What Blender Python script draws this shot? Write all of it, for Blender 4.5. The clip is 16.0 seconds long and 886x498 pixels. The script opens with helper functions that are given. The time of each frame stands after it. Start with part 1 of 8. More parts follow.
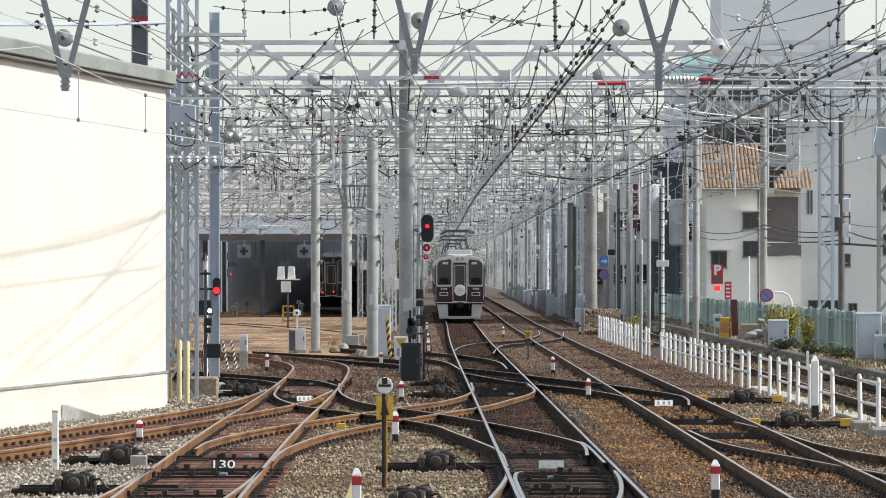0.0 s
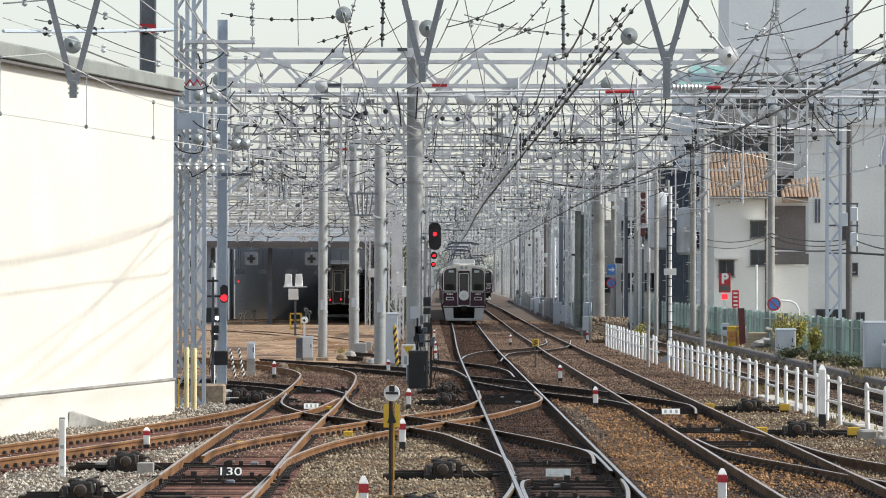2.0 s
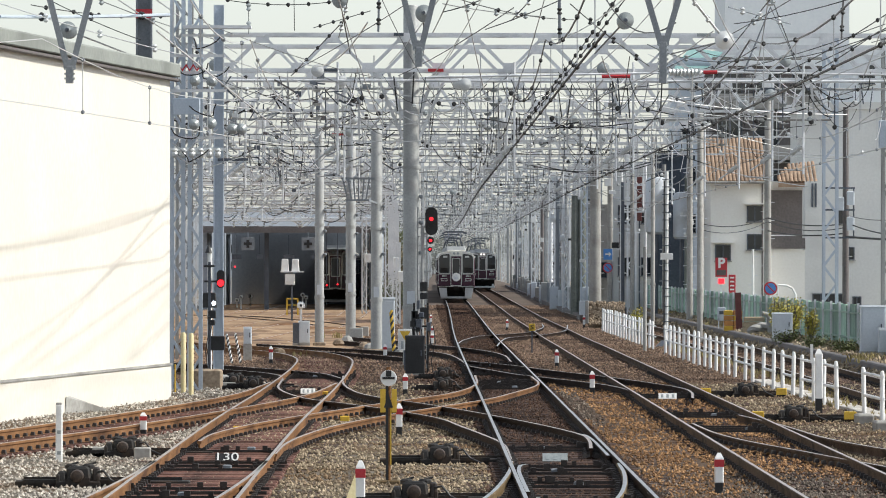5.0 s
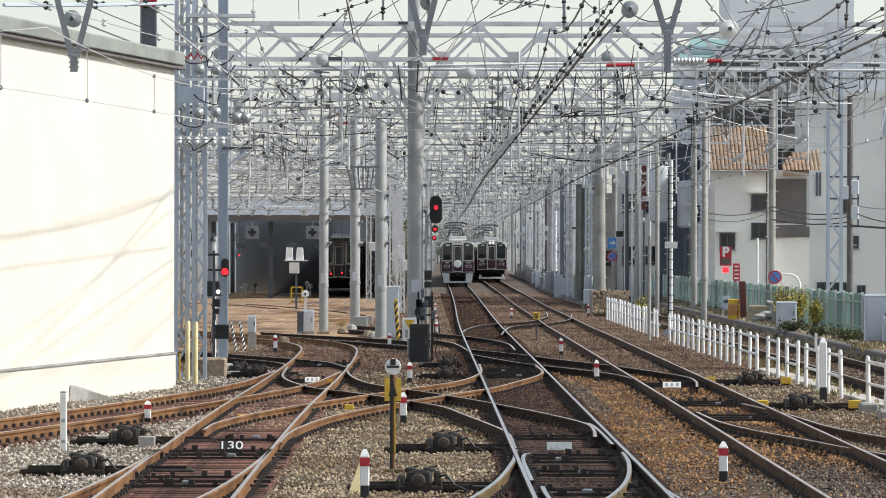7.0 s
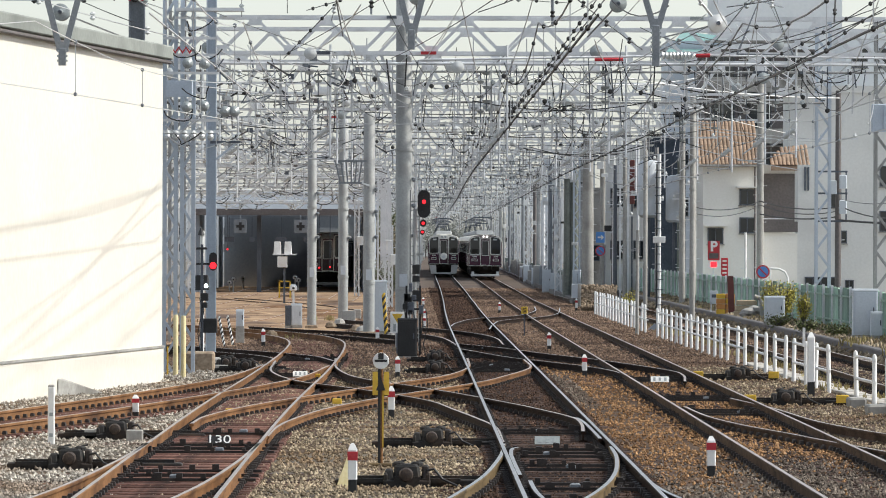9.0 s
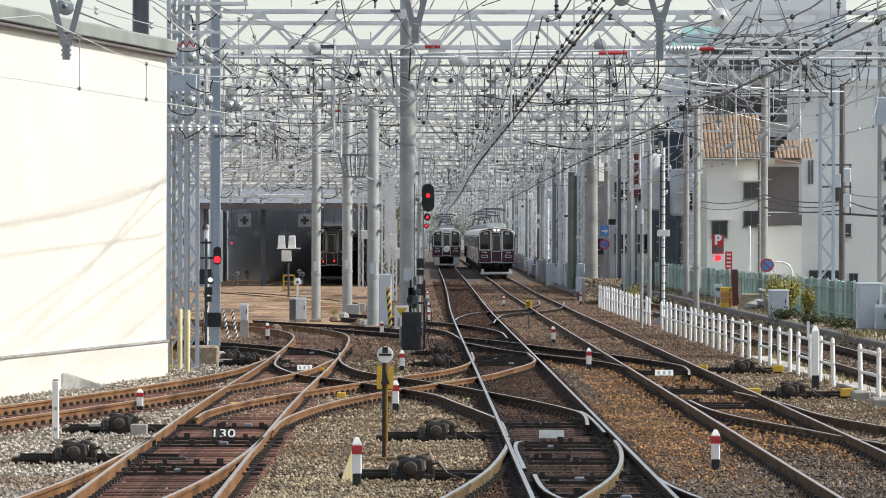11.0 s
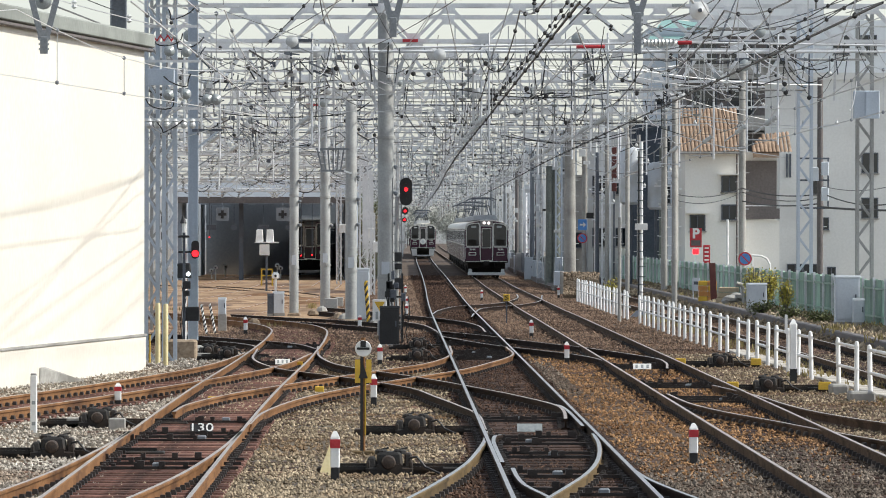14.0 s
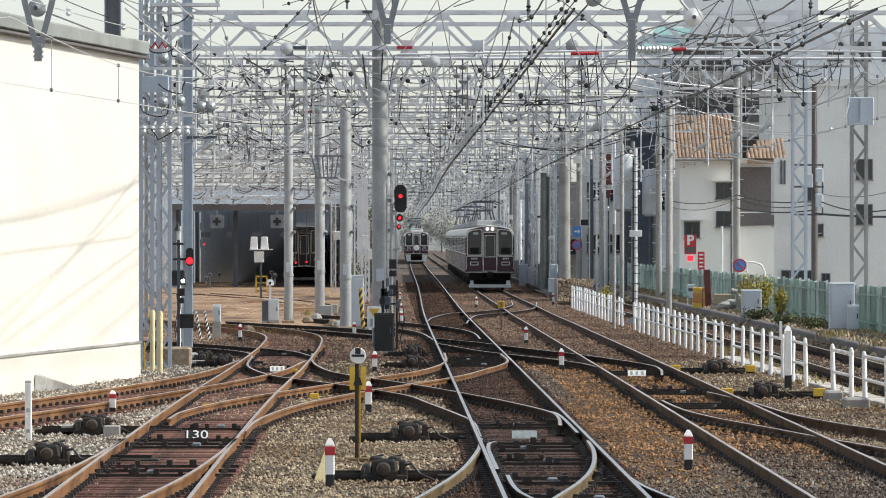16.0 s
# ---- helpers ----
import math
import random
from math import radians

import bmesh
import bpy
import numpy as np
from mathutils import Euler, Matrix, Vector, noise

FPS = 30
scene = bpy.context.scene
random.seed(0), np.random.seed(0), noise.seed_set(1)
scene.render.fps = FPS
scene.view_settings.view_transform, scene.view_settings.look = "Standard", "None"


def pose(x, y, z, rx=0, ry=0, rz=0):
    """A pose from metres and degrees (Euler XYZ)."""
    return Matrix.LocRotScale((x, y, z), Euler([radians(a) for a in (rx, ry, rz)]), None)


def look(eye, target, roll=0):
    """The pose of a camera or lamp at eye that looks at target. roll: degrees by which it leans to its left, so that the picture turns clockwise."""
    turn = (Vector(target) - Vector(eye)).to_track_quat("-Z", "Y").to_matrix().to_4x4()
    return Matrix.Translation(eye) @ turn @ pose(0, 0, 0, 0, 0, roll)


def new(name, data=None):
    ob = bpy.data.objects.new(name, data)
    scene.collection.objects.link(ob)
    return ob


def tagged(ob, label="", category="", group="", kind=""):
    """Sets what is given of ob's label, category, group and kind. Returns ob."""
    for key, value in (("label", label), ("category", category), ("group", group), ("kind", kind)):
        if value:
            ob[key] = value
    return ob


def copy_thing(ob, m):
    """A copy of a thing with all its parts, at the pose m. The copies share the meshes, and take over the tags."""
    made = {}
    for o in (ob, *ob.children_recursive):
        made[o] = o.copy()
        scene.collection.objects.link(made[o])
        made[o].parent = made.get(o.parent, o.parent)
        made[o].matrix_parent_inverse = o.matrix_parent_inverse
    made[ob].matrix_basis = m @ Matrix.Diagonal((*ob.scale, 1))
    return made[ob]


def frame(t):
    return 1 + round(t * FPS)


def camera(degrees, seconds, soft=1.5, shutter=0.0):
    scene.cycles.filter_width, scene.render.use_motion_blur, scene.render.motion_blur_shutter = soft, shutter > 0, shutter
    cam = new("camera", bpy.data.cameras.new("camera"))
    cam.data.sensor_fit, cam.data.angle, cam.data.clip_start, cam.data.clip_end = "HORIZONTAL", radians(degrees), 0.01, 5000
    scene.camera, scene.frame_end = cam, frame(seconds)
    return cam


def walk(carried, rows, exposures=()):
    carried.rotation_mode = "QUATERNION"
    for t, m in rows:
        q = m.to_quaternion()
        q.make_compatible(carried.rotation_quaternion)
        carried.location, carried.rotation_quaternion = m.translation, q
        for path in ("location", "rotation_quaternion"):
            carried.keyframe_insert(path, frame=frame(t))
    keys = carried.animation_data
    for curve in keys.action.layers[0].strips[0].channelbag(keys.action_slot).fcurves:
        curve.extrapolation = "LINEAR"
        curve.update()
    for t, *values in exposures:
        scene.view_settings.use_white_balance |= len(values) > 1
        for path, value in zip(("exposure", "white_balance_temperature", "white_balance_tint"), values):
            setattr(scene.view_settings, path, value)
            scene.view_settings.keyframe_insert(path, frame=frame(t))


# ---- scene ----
import itertools

# z = 0 is the top of the rails, y runs along the line, the eye stands on a platform end.
EYE = (0.0, 0.0, 2.65)
cam = camera(8.54, 16.0, soft=1.0)
walk(cam, [
    (0, look(EYE, (4.23, 1000, 6.06), 0.010)),
    (0.5, look(EYE, (4.35, 1000, 5.58), 0.061)),
    (1, look(EYE, (3.11, 1000, 4.52), 0.111)),
    (1.5, look(EYE, (3.09, 1000, 5.49), 0.176)),
    (2, look(EYE, (2.96, 1000, 7.38), 0.161)),
    (2.5, look(EYE, (3.46, 1000, 7.98), 0.137)),
    (3, look(EYE, (3.84, 1000, 7.78), 0.188)),
    (3.5, look(EYE, (5.27, 1000, 6.24), 0.163)),
    (4, look(EYE, (3.23, 1000, 5.72), 0.232)),
    (4.5, look(EYE, (3.70, 1000, 5.57), 0.094)),
    (5, look(EYE, (3.55, 1000, 4.83), 0.082)),
    (5.2, look(EYE, (3.21, 1000, 4.12), 0.029)),
    (7.3, look(EYE, (3.03, 1000, 2.91), 0.121)),
    (7.5, look(EYE, (3.70, 1000, 3.04), 0.154)),
    (8, look(EYE, (4.88, 1000, 2.74), 0.132)),
    (8.5, look(EYE, (5.87, 1000, 2.43), 0.168)),
    (9, look(EYE, (4.82, 1000, 1.94), 0.178)),
    (11.5, look(EYE, (4.15, 1000, 0.76), 0.112)),
    (12, look(EYE, (4.47, 1000, 0.66), 0.127)),
    (12.5, look(EYE, (5.73, 1000, 0.85), 0.175)),
    (13, look(EYE, (5.35, 1000, 1.86), 0.122)),
    (13.5, look(EYE, (5.67, 1000, 1.43), 0.090)),
    (14, look(EYE, (7.84, 1000, -0.14), 0.064)),
    (14.5, look(EYE, (4.73, 1000, -0.67), 0.043)),
    (15, look(EYE, (6.27, 1000, 0.22), 0.010)),
    (15.5, look(EYE, (8.01, 1000, 0.48), 0.048)),
    (16, look(EYE, (8.76, 1000, 1.03), 0.000)),
], exposures=((0, 0.5, 6380, 8), (16, 0.5, 6380, 8)))

# ---- light ----
SUN_AZ, SUN_EL = 92.0, 44.0        # degrees clockwise from +y, degrees up
world = bpy.data.worlds.new("world")
scene.world = world
world.use_nodes = True
wn = world.node_tree
sky = wn.nodes.new("ShaderNodeTexSky")
sky.sky_type, sky.sun_disc = "NISHITA", False
sky.sun_elevation, sky.sun_rotation = radians(SUN_EL), radians(SUN_AZ)
sky.air_density, sky.dust_density, sky.ozone_density = 1.0, 0.9, 1.0
bg = wn.nodes["Background"]
hs = wn.nodes.new("ShaderNodeHueSaturation")
hs.inputs["Saturation"].default_value = 0.46
wn.links.new(sky.outputs[0], hs.inputs["Color"])
wn.links.new(hs.outputs[0], bg.inputs[0])
bg.inputs[1].default_value = 0.126
sun = new("sun", bpy.data.lights.new("sun", "SUN"))
sun.data.energy, sun.data.angle, sun.data.color = 3.15, radians(1.2), (1.0, 0.95, 0.87)
az, el = radians(SUN_AZ), radians(SUN_EL)
SUN_DIR = Vector((math.sin(az) * math.cos(el), math.cos(az) * math.cos(el), math.sin(el)))
sun.matrix_world = look(SUN_DIR * 300, (0, 0, 0))


# ---- materials ----
def surface(name, c1, c2, rough=0.7, metal=0.0, scale=3.0, fine=40.0, bump=0.15, dist=0.01, rnd=0.0, stain=None, island=False):
    """Two-scale mottled paint, metal, stone or wood. rnd: brightness spread from piece to piece. stain: third colour in patches."""
    m = bpy.data.materials.new(name)
    m.use_nodes = True
    nt, b = m.node_tree, m.node_tree.nodes["Principled BSDF"]
    tc = nt.nodes.new("ShaderNodeTexCoord")
    n1, n2 = nt.nodes.new("ShaderNodeTexNoise"), nt.nodes.new("ShaderNodeTexNoise")
    n1.inputs["Scale"].default_value, n2.inputs["Scale"].default_value = scale, fine
    n1.inputs["Detail"].default_value, n2.inputs["Detail"].default_value = 5, 3
    for n in (n1, n2):
        nt.links.new(tc.outputs["Object"], n.inputs["Vector"])
    add = nt.nodes.new("ShaderNodeMath")
    add.operation = "MULTIPLY_ADD"
    add.inputs[1].default_value = 0.5
    nt.links.new(n2.outputs[0], add.inputs[0])
    half = nt.nodes.new("ShaderNodeMath")
    half.operation = "MULTIPLY"
    half.inputs[1].default_value = 0.5
    nt.links.new(n1.outputs[0], half.inputs[0])
    nt.links.new(half.outputs[0], add.inputs[2])
    ramp = nt.nodes.new("ShaderNodeValToRGB")
    ramp.color_ramp.elements[0].position, ramp.color_ramp.elements[1].position = 0.35, 0.65
    ramp.color_ramp.elements[0].color, ramp.color_ramp.elements[1].color = (*c1, 1), (*c2, 1)
    nt.links.new(add.outputs[0], ramp.inputs[0])
    col = ramp.outputs[0]
    if stain:
        r2 = nt.nodes.new("ShaderNodeValToRGB")
        r2.color_ramp.elements[0].position, r2.color_ramp.elements[1].position = 0.52, 0.68
        n3 = nt.nodes.new("ShaderNodeTexNoise")
        n3.inputs["Scale"].default_value, n3.inputs["Detail"].default_value = scale * 0.6, 6
        nt.links.new(tc.outputs["Object"], n3.inputs["Vector"])
        nt.links.new(n3.outputs[0], r2.inputs[0])
        mx = nt.nodes.new("ShaderNodeMix")
        mx.data_type = "RGBA"
        nt.links.new(r2.outputs[0], mx.inputs[0])
        nt.links.new(col, mx.inputs[6])
        mx.inputs[7].default_value = (*stain, 1)
        col = mx.outputs[2]
    if rnd:
        oi = nt.nodes.new("ShaderNodeNewGeometry" if island else "ShaderNodeObjectInfo")
        mr = nt.nodes.new("ShaderNodeMapRange")
        mr.inputs[3].default_value, mr.inputs[4].default_value = 1 - rnd, 1 + rnd
        nt.links.new(oi.outputs["Random Per Island" if island else "Random"], mr.inputs[0])
        hv = nt.nodes.new("ShaderNodeHueSaturation")
        nt.links.new(mr.outputs[0], hv.inputs["Value"])
        nt.links.new(col, hv.inputs["Color"])
        col = hv.outputs[0]
    nt.links.new(col, b.inputs["Base Color"])
    b.inputs["Roughness"].default_value, b.inputs["Metallic"].default_value = rough, metal
    b.inputs["Specular IOR Level"].default_value = 0.12 if rough >= 0.75 else 0.5
    if bump:
        bp = nt.nodes.new("ShaderNodeBump")
        bp.inputs["Strength"].default_value, bp.inputs["Distance"].default_value = bump, dist
        nt.links.new(n2.outputs[0], bp.inputs["Height"])
        nt.links.new(bp.outputs[0], b.inputs["Normal"])
    return m


def lamp_glow(name, col, power):
    m = bpy.data.materials.new(name)
    m.use_nodes = True
    b = m.node_tree.nodes["Principled BSDF"]
    b.inputs["Base Color"].default_value = (*col, 1)
    b.inputs["Emission Color"].default_value = (*col, 1)
    b.inputs["Emission Strength"].default_value = power
    return m


def glass_dark(name, col=(0.02, 0.024, 0.028), rough=0.08):
    m = bpy.data.materials.new(name)
    m.use_nodes = True
    b = m.node_tree.nodes["Principled BSDF"]
    b.inputs["Base Color"].default_value = (*col, 1)
    b.inputs["Roughness"].default_value = rough
    b.inputs["Coat Weight"].default_value = 0.5
    return m


def gravel(name, c_a, c_b, c_c, cell=16.0):
    """Loose stones in mixed colours with rusty patches."""
    m = bpy.data.materials.new(name)
    m.use_nodes = True
    nt, b = m.node_tree, m.node_tree.nodes["Principled BSDF"]
    geo = nt.nodes.new("ShaderNodeNewGeometry")
    v = nt.nodes.new("ShaderNodeTexVoronoi")
    v.inputs["Scale"].default_value = cell
    nt.links.new(geo.outputs["Position"], v.inputs["Vector"])
    big = nt.nodes.new("ShaderNodeTexNoise")
    big.inputs["Scale"].default_value, big.inputs["Detail"].default_value = 0.35, 6
    nt.links.new(geo.outputs["Position"], big.inputs["Vector"])
    sep = nt.nodes.new("ShaderNodeSeparateColor")
    nt.links.new(v.outputs["Color"], sep.inputs[0])
    r = nt.nodes.new("ShaderNodeValToRGB")
    r.color_ramp.elements[0].color, r.color_ramp.elements[1].color = (*[c * 0.45 for c in c_a], 1), (*c_a, 1)
    nt.links.new(sep.outputs[0], r.inputs[0])
    r2 = nt.nodes.new("ShaderNodeValToRGB")
    r2.color_ramp.elements[0].color, r2.color_ramp.elements[1].color = (*[c * 0.45 for c in c_b], 1), (*c_b, 1)
    nt.links.new(sep.outputs[1], r2.inputs[0])
    sel = nt.nodes.new("ShaderNodeValToRGB")
    sel.color_ramp.elements[0].position, sel.color_ramp.elements[1].position = 0.42, 0.6
    nt.links.new(big.outputs[0], sel.inputs[0])
    mx = nt.nodes.new("ShaderNodeMix")
    mx.data_type = "RGBA"
    nt.links.new(sel.outputs[0], mx.inputs[0])
    nt.links.new(r.outputs[0], mx.inputs[6])
    nt.links.new(r2.outputs[0], mx.inputs[7])
    mx2 = nt.nodes.new("ShaderNodeMix")
    mx2.data_type = "RGBA"
    big2 = nt.nodes.new("ShaderNodeTexNoise")
    big2.inputs["Scale"].default_value, big2.inputs["Detail"].default_value = 0.9, 8
    nt.links.new(geo.outputs["Position"], big2.inputs["Vector"])
    s2 = nt.nodes.new("ShaderNodeValToRGB")
    s2.color_ramp.elements[0].position, s2.color_ramp.elements[1].position = 0.5, 0.72
    nt.links.new(big2.outputs[0], s2.inputs[0])
    nt.links.new(s2.outputs[0], mx2.inputs[0])
    nt.links.new(mx.outputs[2], mx2.inputs[6])
    mx2.inputs[7].default_value = (*c_c, 1)
    nt.links.new(mx2.outputs[2], b.inputs["Base Color"])
    b.inputs["Roughness"].default_value, b.inputs["Specular IOR Level"].default_value = 0.95, 0.1
    bp = nt.nodes.new("ShaderNodeBump")
    bp.inputs["Strength"].default_value, bp.inputs["Distance"].default_value = 0.8, 0.04
    nt.links.new(v.outputs["Distance"], bp.inputs["Height"])
    nt.links.new(bp.outputs[0], b.inputs["Normal"])
    return m


M = dict(
    ballast=gravel("ballast", (0.2, 0.18, 0.15), (0.18, 0.12, 0.075), (0.06, 0.042, 0.032)),
    ballast_brown=gravel("brown_ballast", (0.15, 0.108, 0.08), (0.15, 0.095, 0.062), (0.055, 0.038, 0.03)),
    ballast_oily=gravel("oily_ballast", (0.095, 0.062, 0.045), (0.08, 0.048, 0.034), (0.02, 0.015, 0.012)),
    stones_dark=surface("dull_brown_ballast_stones", (0.13, 0.085, 0.06), (0.33, 0.23, 0.165), 0.95, scale=0.25, fine=4.0, bump=0.0, rnd=0.4, island=True, stain=(0.08, 0.055, 0.045)),
    stones_oily=surface("oily_ballast_stones", (0.03, 0.021, 0.017), (0.14, 0.085, 0.06), 0.9, scale=0.7, fine=9.0, bump=0.0, rnd=0.5, island=True),
    stones_brown=surface("brown_ballast_stones", (0.16, 0.085, 0.042), (0.47, 0.28, 0.14), 0.95, scale=0.5, fine=5.0, bump=0.0, stain=(0.13, 0.085, 0.06), rnd=0.5, island=True),
    stones=surface("ballast_stones", (0.135, 0.105, 0.07), (0.5, 0.41, 0.285), 0.95, scale=0.45, fine=6.0, bump=0.0, stain=(0.2, 0.13, 0.075), rnd=0.5, island=True),
    stones_pale=surface("pale_grey_ballast_stones", (0.2, 0.175, 0.145), (0.66, 0.61, 0.53), 0.95, scale=0.45, fine=6.0, bump=0.0, stain=(0.26, 0.2, 0.15), rnd=0.5, island=True),
    stones_grey=surface("grimy_grey_ballast_stones", (0.055, 0.045, 0.037), (0.3, 0.25, 0.2), 0.95, scale=0.6, fine=6.0, bump=0.0, stain=(0.08, 0.062, 0.05), rnd=0.5, island=True),
    green_roof=surface("faded_teal_roof", (0.16, 0.3, 0.29), (0.26, 0.4, 0.38), 0.6, scale=0.8, fine=10, bump=0.05),
    straw=surface("dry_weeds", (0.22, 0.17, 0.07), (0.5, 0.42, 0.2), 0.9, scale=1.0, fine=6, bump=0, rnd=0.35, island=True),
    earth=surface("yard_earth", (0.2, 0.115, 0.065), (0.48, 0.345, 0.22), 0.95, scale=0.3, fine=2.2, bump=0.3, dist=0.05, stain=(0.13, 0.08, 0.055)),
    earth_rust=surface("rusty_earth", (0.14, 0.075, 0.04), (0.32, 0.18, 0.095), 0.95, scale=1.2, fine=6, bump=0.3, dist=0.03, stain=(0.1, 0.06, 0.04)),
    street=surface("grey_street", (0.16, 0.145, 0.125), (0.26, 0.24, 0.21), 0.9, scale=0.3, fine=4, bump=0.1),
    rust=surface("rusty_rail_side", (0.13, 0.062, 0.027), (0.3, 0.16, 0.075), 0.8, scale=1.2, fine=30, stain=(0.085, 0.043, 0.025)),
    olive=surface("ochre_grease_rail_side", (0.085, 0.06, 0.03), (0.22, 0.155, 0.08), 0.75, scale=1.2, fine=30, stain=(0.05, 0.036, 0.022)),
    darkrail=surface("oily_rail_side", (0.014, 0.01, 0.008), (0.045, 0.027, 0.019), 0.85, scale=2.0, fine=30),
    brownrail=surface("brown_rail_side", (0.055, 0.036, 0.025), (0.15, 0.1, 0.068), 0.85, scale=2.0, fine=30, stain=(0.04, 0.028, 0.02)),
    railtop=surface("polished_rail_head", (0.42, 0.4, 0.38), (0.62, 0.6, 0.58), 0.28, 1.0, scale=1.5, fine=20, bump=0.02),
    railtop_dull=surface("worn_rail_head", (0.42, 0.34, 0.28), (0.62, 0.55, 0.49), 0.38, 0.8, scale=1.5, fine=20, bump=0.02),
    clip=surface("oily_rail_clip", (0.012, 0.01, 0.009), (0.04, 0.03, 0.025), 0.7, scale=6, fine=50),
    sleeper=surface("stained_wood_sleeper", (0.085, 0.046, 0.038), (0.235, 0.125, 0.098), 0.9, scale=3, fine=25, rnd=0.45, stain=(0.045, 0.03, 0.027)),
    sleeper_dark=surface("oily_sleeper", (0.026, 0.019, 0.017), (0.1, 0.065, 0.053), 0.85, scale=3, fine=25, rnd=0.5, stain=(0.026, 0.02, 0.018)),
    timber=surface("brown_turnout_timber", (0.06, 0.038, 0.03), (0.2, 0.12, 0.085), 0.9, scale=2.0, fine=22, rnd=0.45, stain=(0.03, 0.022, 0.02)),
    wall=surface("white_wall_paint", (0.7, 0.655, 0.57), (0.78, 0.74, 0.66), 0.85, scale=0.35, fine=7, bump=0.08, stain=(0.74, 0.68, 0.6)),
    coping=surface("pale_green_grey_coping", (0.24, 0.255, 0.235), (0.31, 0.325, 0.3), 0.85, scale=0.8, fine=10, bump=0.05, stain=(0.2, 0.21, 0.195)),
    pavement=surface("pale_trough_concrete", (0.42, 0.4, 0.36), (0.58, 0.55, 0.5), 0.9, scale=1.0, fine=14, rnd=0.15, stain=(0.36, 0.32, 0.27)),
    concrete=surface("weathered_concrete", (0.3, 0.29, 0.27), (0.45, 0.44, 0.41), 0.9, scale=1.0, fine=14, stain=(0.22, 0.21, 0.19)),
    moss=surface("mossy_concrete", (0.12, 0.135, 0.12), (0.24, 0.255, 0.23), 0.9, scale=0.9, fine=12, stain=(0.09, 0.1, 0.085)),
    pole=surface("grey_painted_pole", (0.29, 0.295, 0.29), (0.43, 0.435, 0.42), 0.55, 0.1, scale=1.2, fine=20, bump=0.06, stain=(0.25, 0.245, 0.23)),
    galv=surface("galvanised_steel", (0.7, 0.715, 0.73), (0.84, 0.845, 0.85), 0.5, 0.0, scale=2.0, fine=25, bump=0.03, stain=(0.58, 0.6, 0.61)),
    bluegrey=surface("blue_grey_paint", (0.43, 0.49, 0.56), (0.55, 0.61, 0.68), 0.5, scale=1.0, fine=20, bump=0.03),
    darksteel=surface("dark_steel", (0.07, 0.08, 0.1), (0.13, 0.145, 0.17), 0.5, 0.3, scale=2, fine=25),
    darkgrey=surface("weathered_grey_steel", (0.16, 0.18, 0.2), (0.26, 0.28, 0.3), 0.5, scale=2, fine=25, bump=0.03),
    black=surface("black_paint", (0.01, 0.01, 0.011), (0.025, 0.025, 0.026), 0.5, scale=4, fine=30, bump=0.03),
    machine=surface("greasy_cast_iron", (0.007, 0.007, 0.007), (0.026, 0.022, 0.019), 0.68, 0.1, scale=5, fine=40, stain=(0.05, 0.032, 0.02)),
    machine_rust=surface("rust_stained_cast_iron", (0.022, 0.016, 0.013), (0.085, 0.055, 0.038), 0.65, 0.1, scale=6, fine=40, stain=(0.012, 0.011, 0.01)),
    wire=surface("wire", (0.1, 0.1, 0.1), (0.17, 0.17, 0.17), 0.5, 0.4, scale=2, fine=20, bump=0),
    wire_pale=surface("pale_wire", (0.5, 0.5, 0.5), (0.66, 0.66, 0.66), 0.4, 0.4, scale=2, fine=20, bump=0),
    wire_black=surface("black_wire", (0.012, 0.012, 0.012), (0.03, 0.03, 0.03), 0.6, scale=2, fine=20, bump=0),
    porcelain=surface("porcelain", (0.55, 0.56, 0.55), (0.7, 0.71, 0.7), 0.25, scale=6, fine=30, bump=0),
    porcelain_grey=surface("grey_porcelain", (0.3, 0.33, 0.33), (0.4, 0.43, 0.43), 0.25, scale=6, fine=30, bump=0),
    red=surface("red_paint", (0.42, 0.02, 0.03), (0.55, 0.04, 0.05), 0.5, scale=4, fine=30, bump=0.03),
    dull_red=surface("dull_red_lead_paint", (0.1, 0.03, 0.027), (0.17, 0.052, 0.044), 0.7, scale=3, fine=25, bump=0.04, stain=(0.09, 0.03, 0.025)),
    white=surface("white_paint", (0.78, 0.78, 0.76), (0.88, 0.88, 0.86), 0.6, scale=2, fine=20, bump=0.04, stain=(0.7, 0.68, 0.63)),
    yellow=surface("yellow_paint", (0.6, 0.36, 0.03), (0.75, 0.5, 0.06), 0.6, scale=3, fine=25, bump=0.04),
    cream=surface("cream_pipe", (0.72, 0.6, 0.3), (0.85, 0.75, 0.45), 0.5, scale=3, fine=25, bump=0.02),
    sand=surface("beige_concrete", (0.38, 0.31, 0.21), (0.52, 0.43, 0.31), 0.9, scale=2, fine=20, bump=0.1, stain=(0.26, 0.21, 0.15)),
    cabinet=surface("pale_grey_cabinet_paint", (0.54, 0.58, 0.62), (0.64, 0.68, 0.72), 0.5, scale=1, fine=20, bump=0.02, stain=(0.46, 0.47, 0.46)),
    green=surface("faded_green_sheet", (0.26, 0.41, 0.32), (0.41, 0.55, 0.455), 0.6, scale=0.8, fine=12, bump=0.05, rnd=0.4, stain=(0.27, 0.37, 0.32)),
    render_wall=surface("pale_render", (0.7, 0.7, 0.67), (0.79, 0.79, 0.76), 0.9, scale=0.4, fine=8, bump=0.05, stain=(0.64, 0.63, 0.6)),
    house_wall=surface("cream_render", (0.8, 0.78, 0.72), (0.87, 0.85, 0.8), 0.9, scale=0.5, fine=10, bump=0.05),
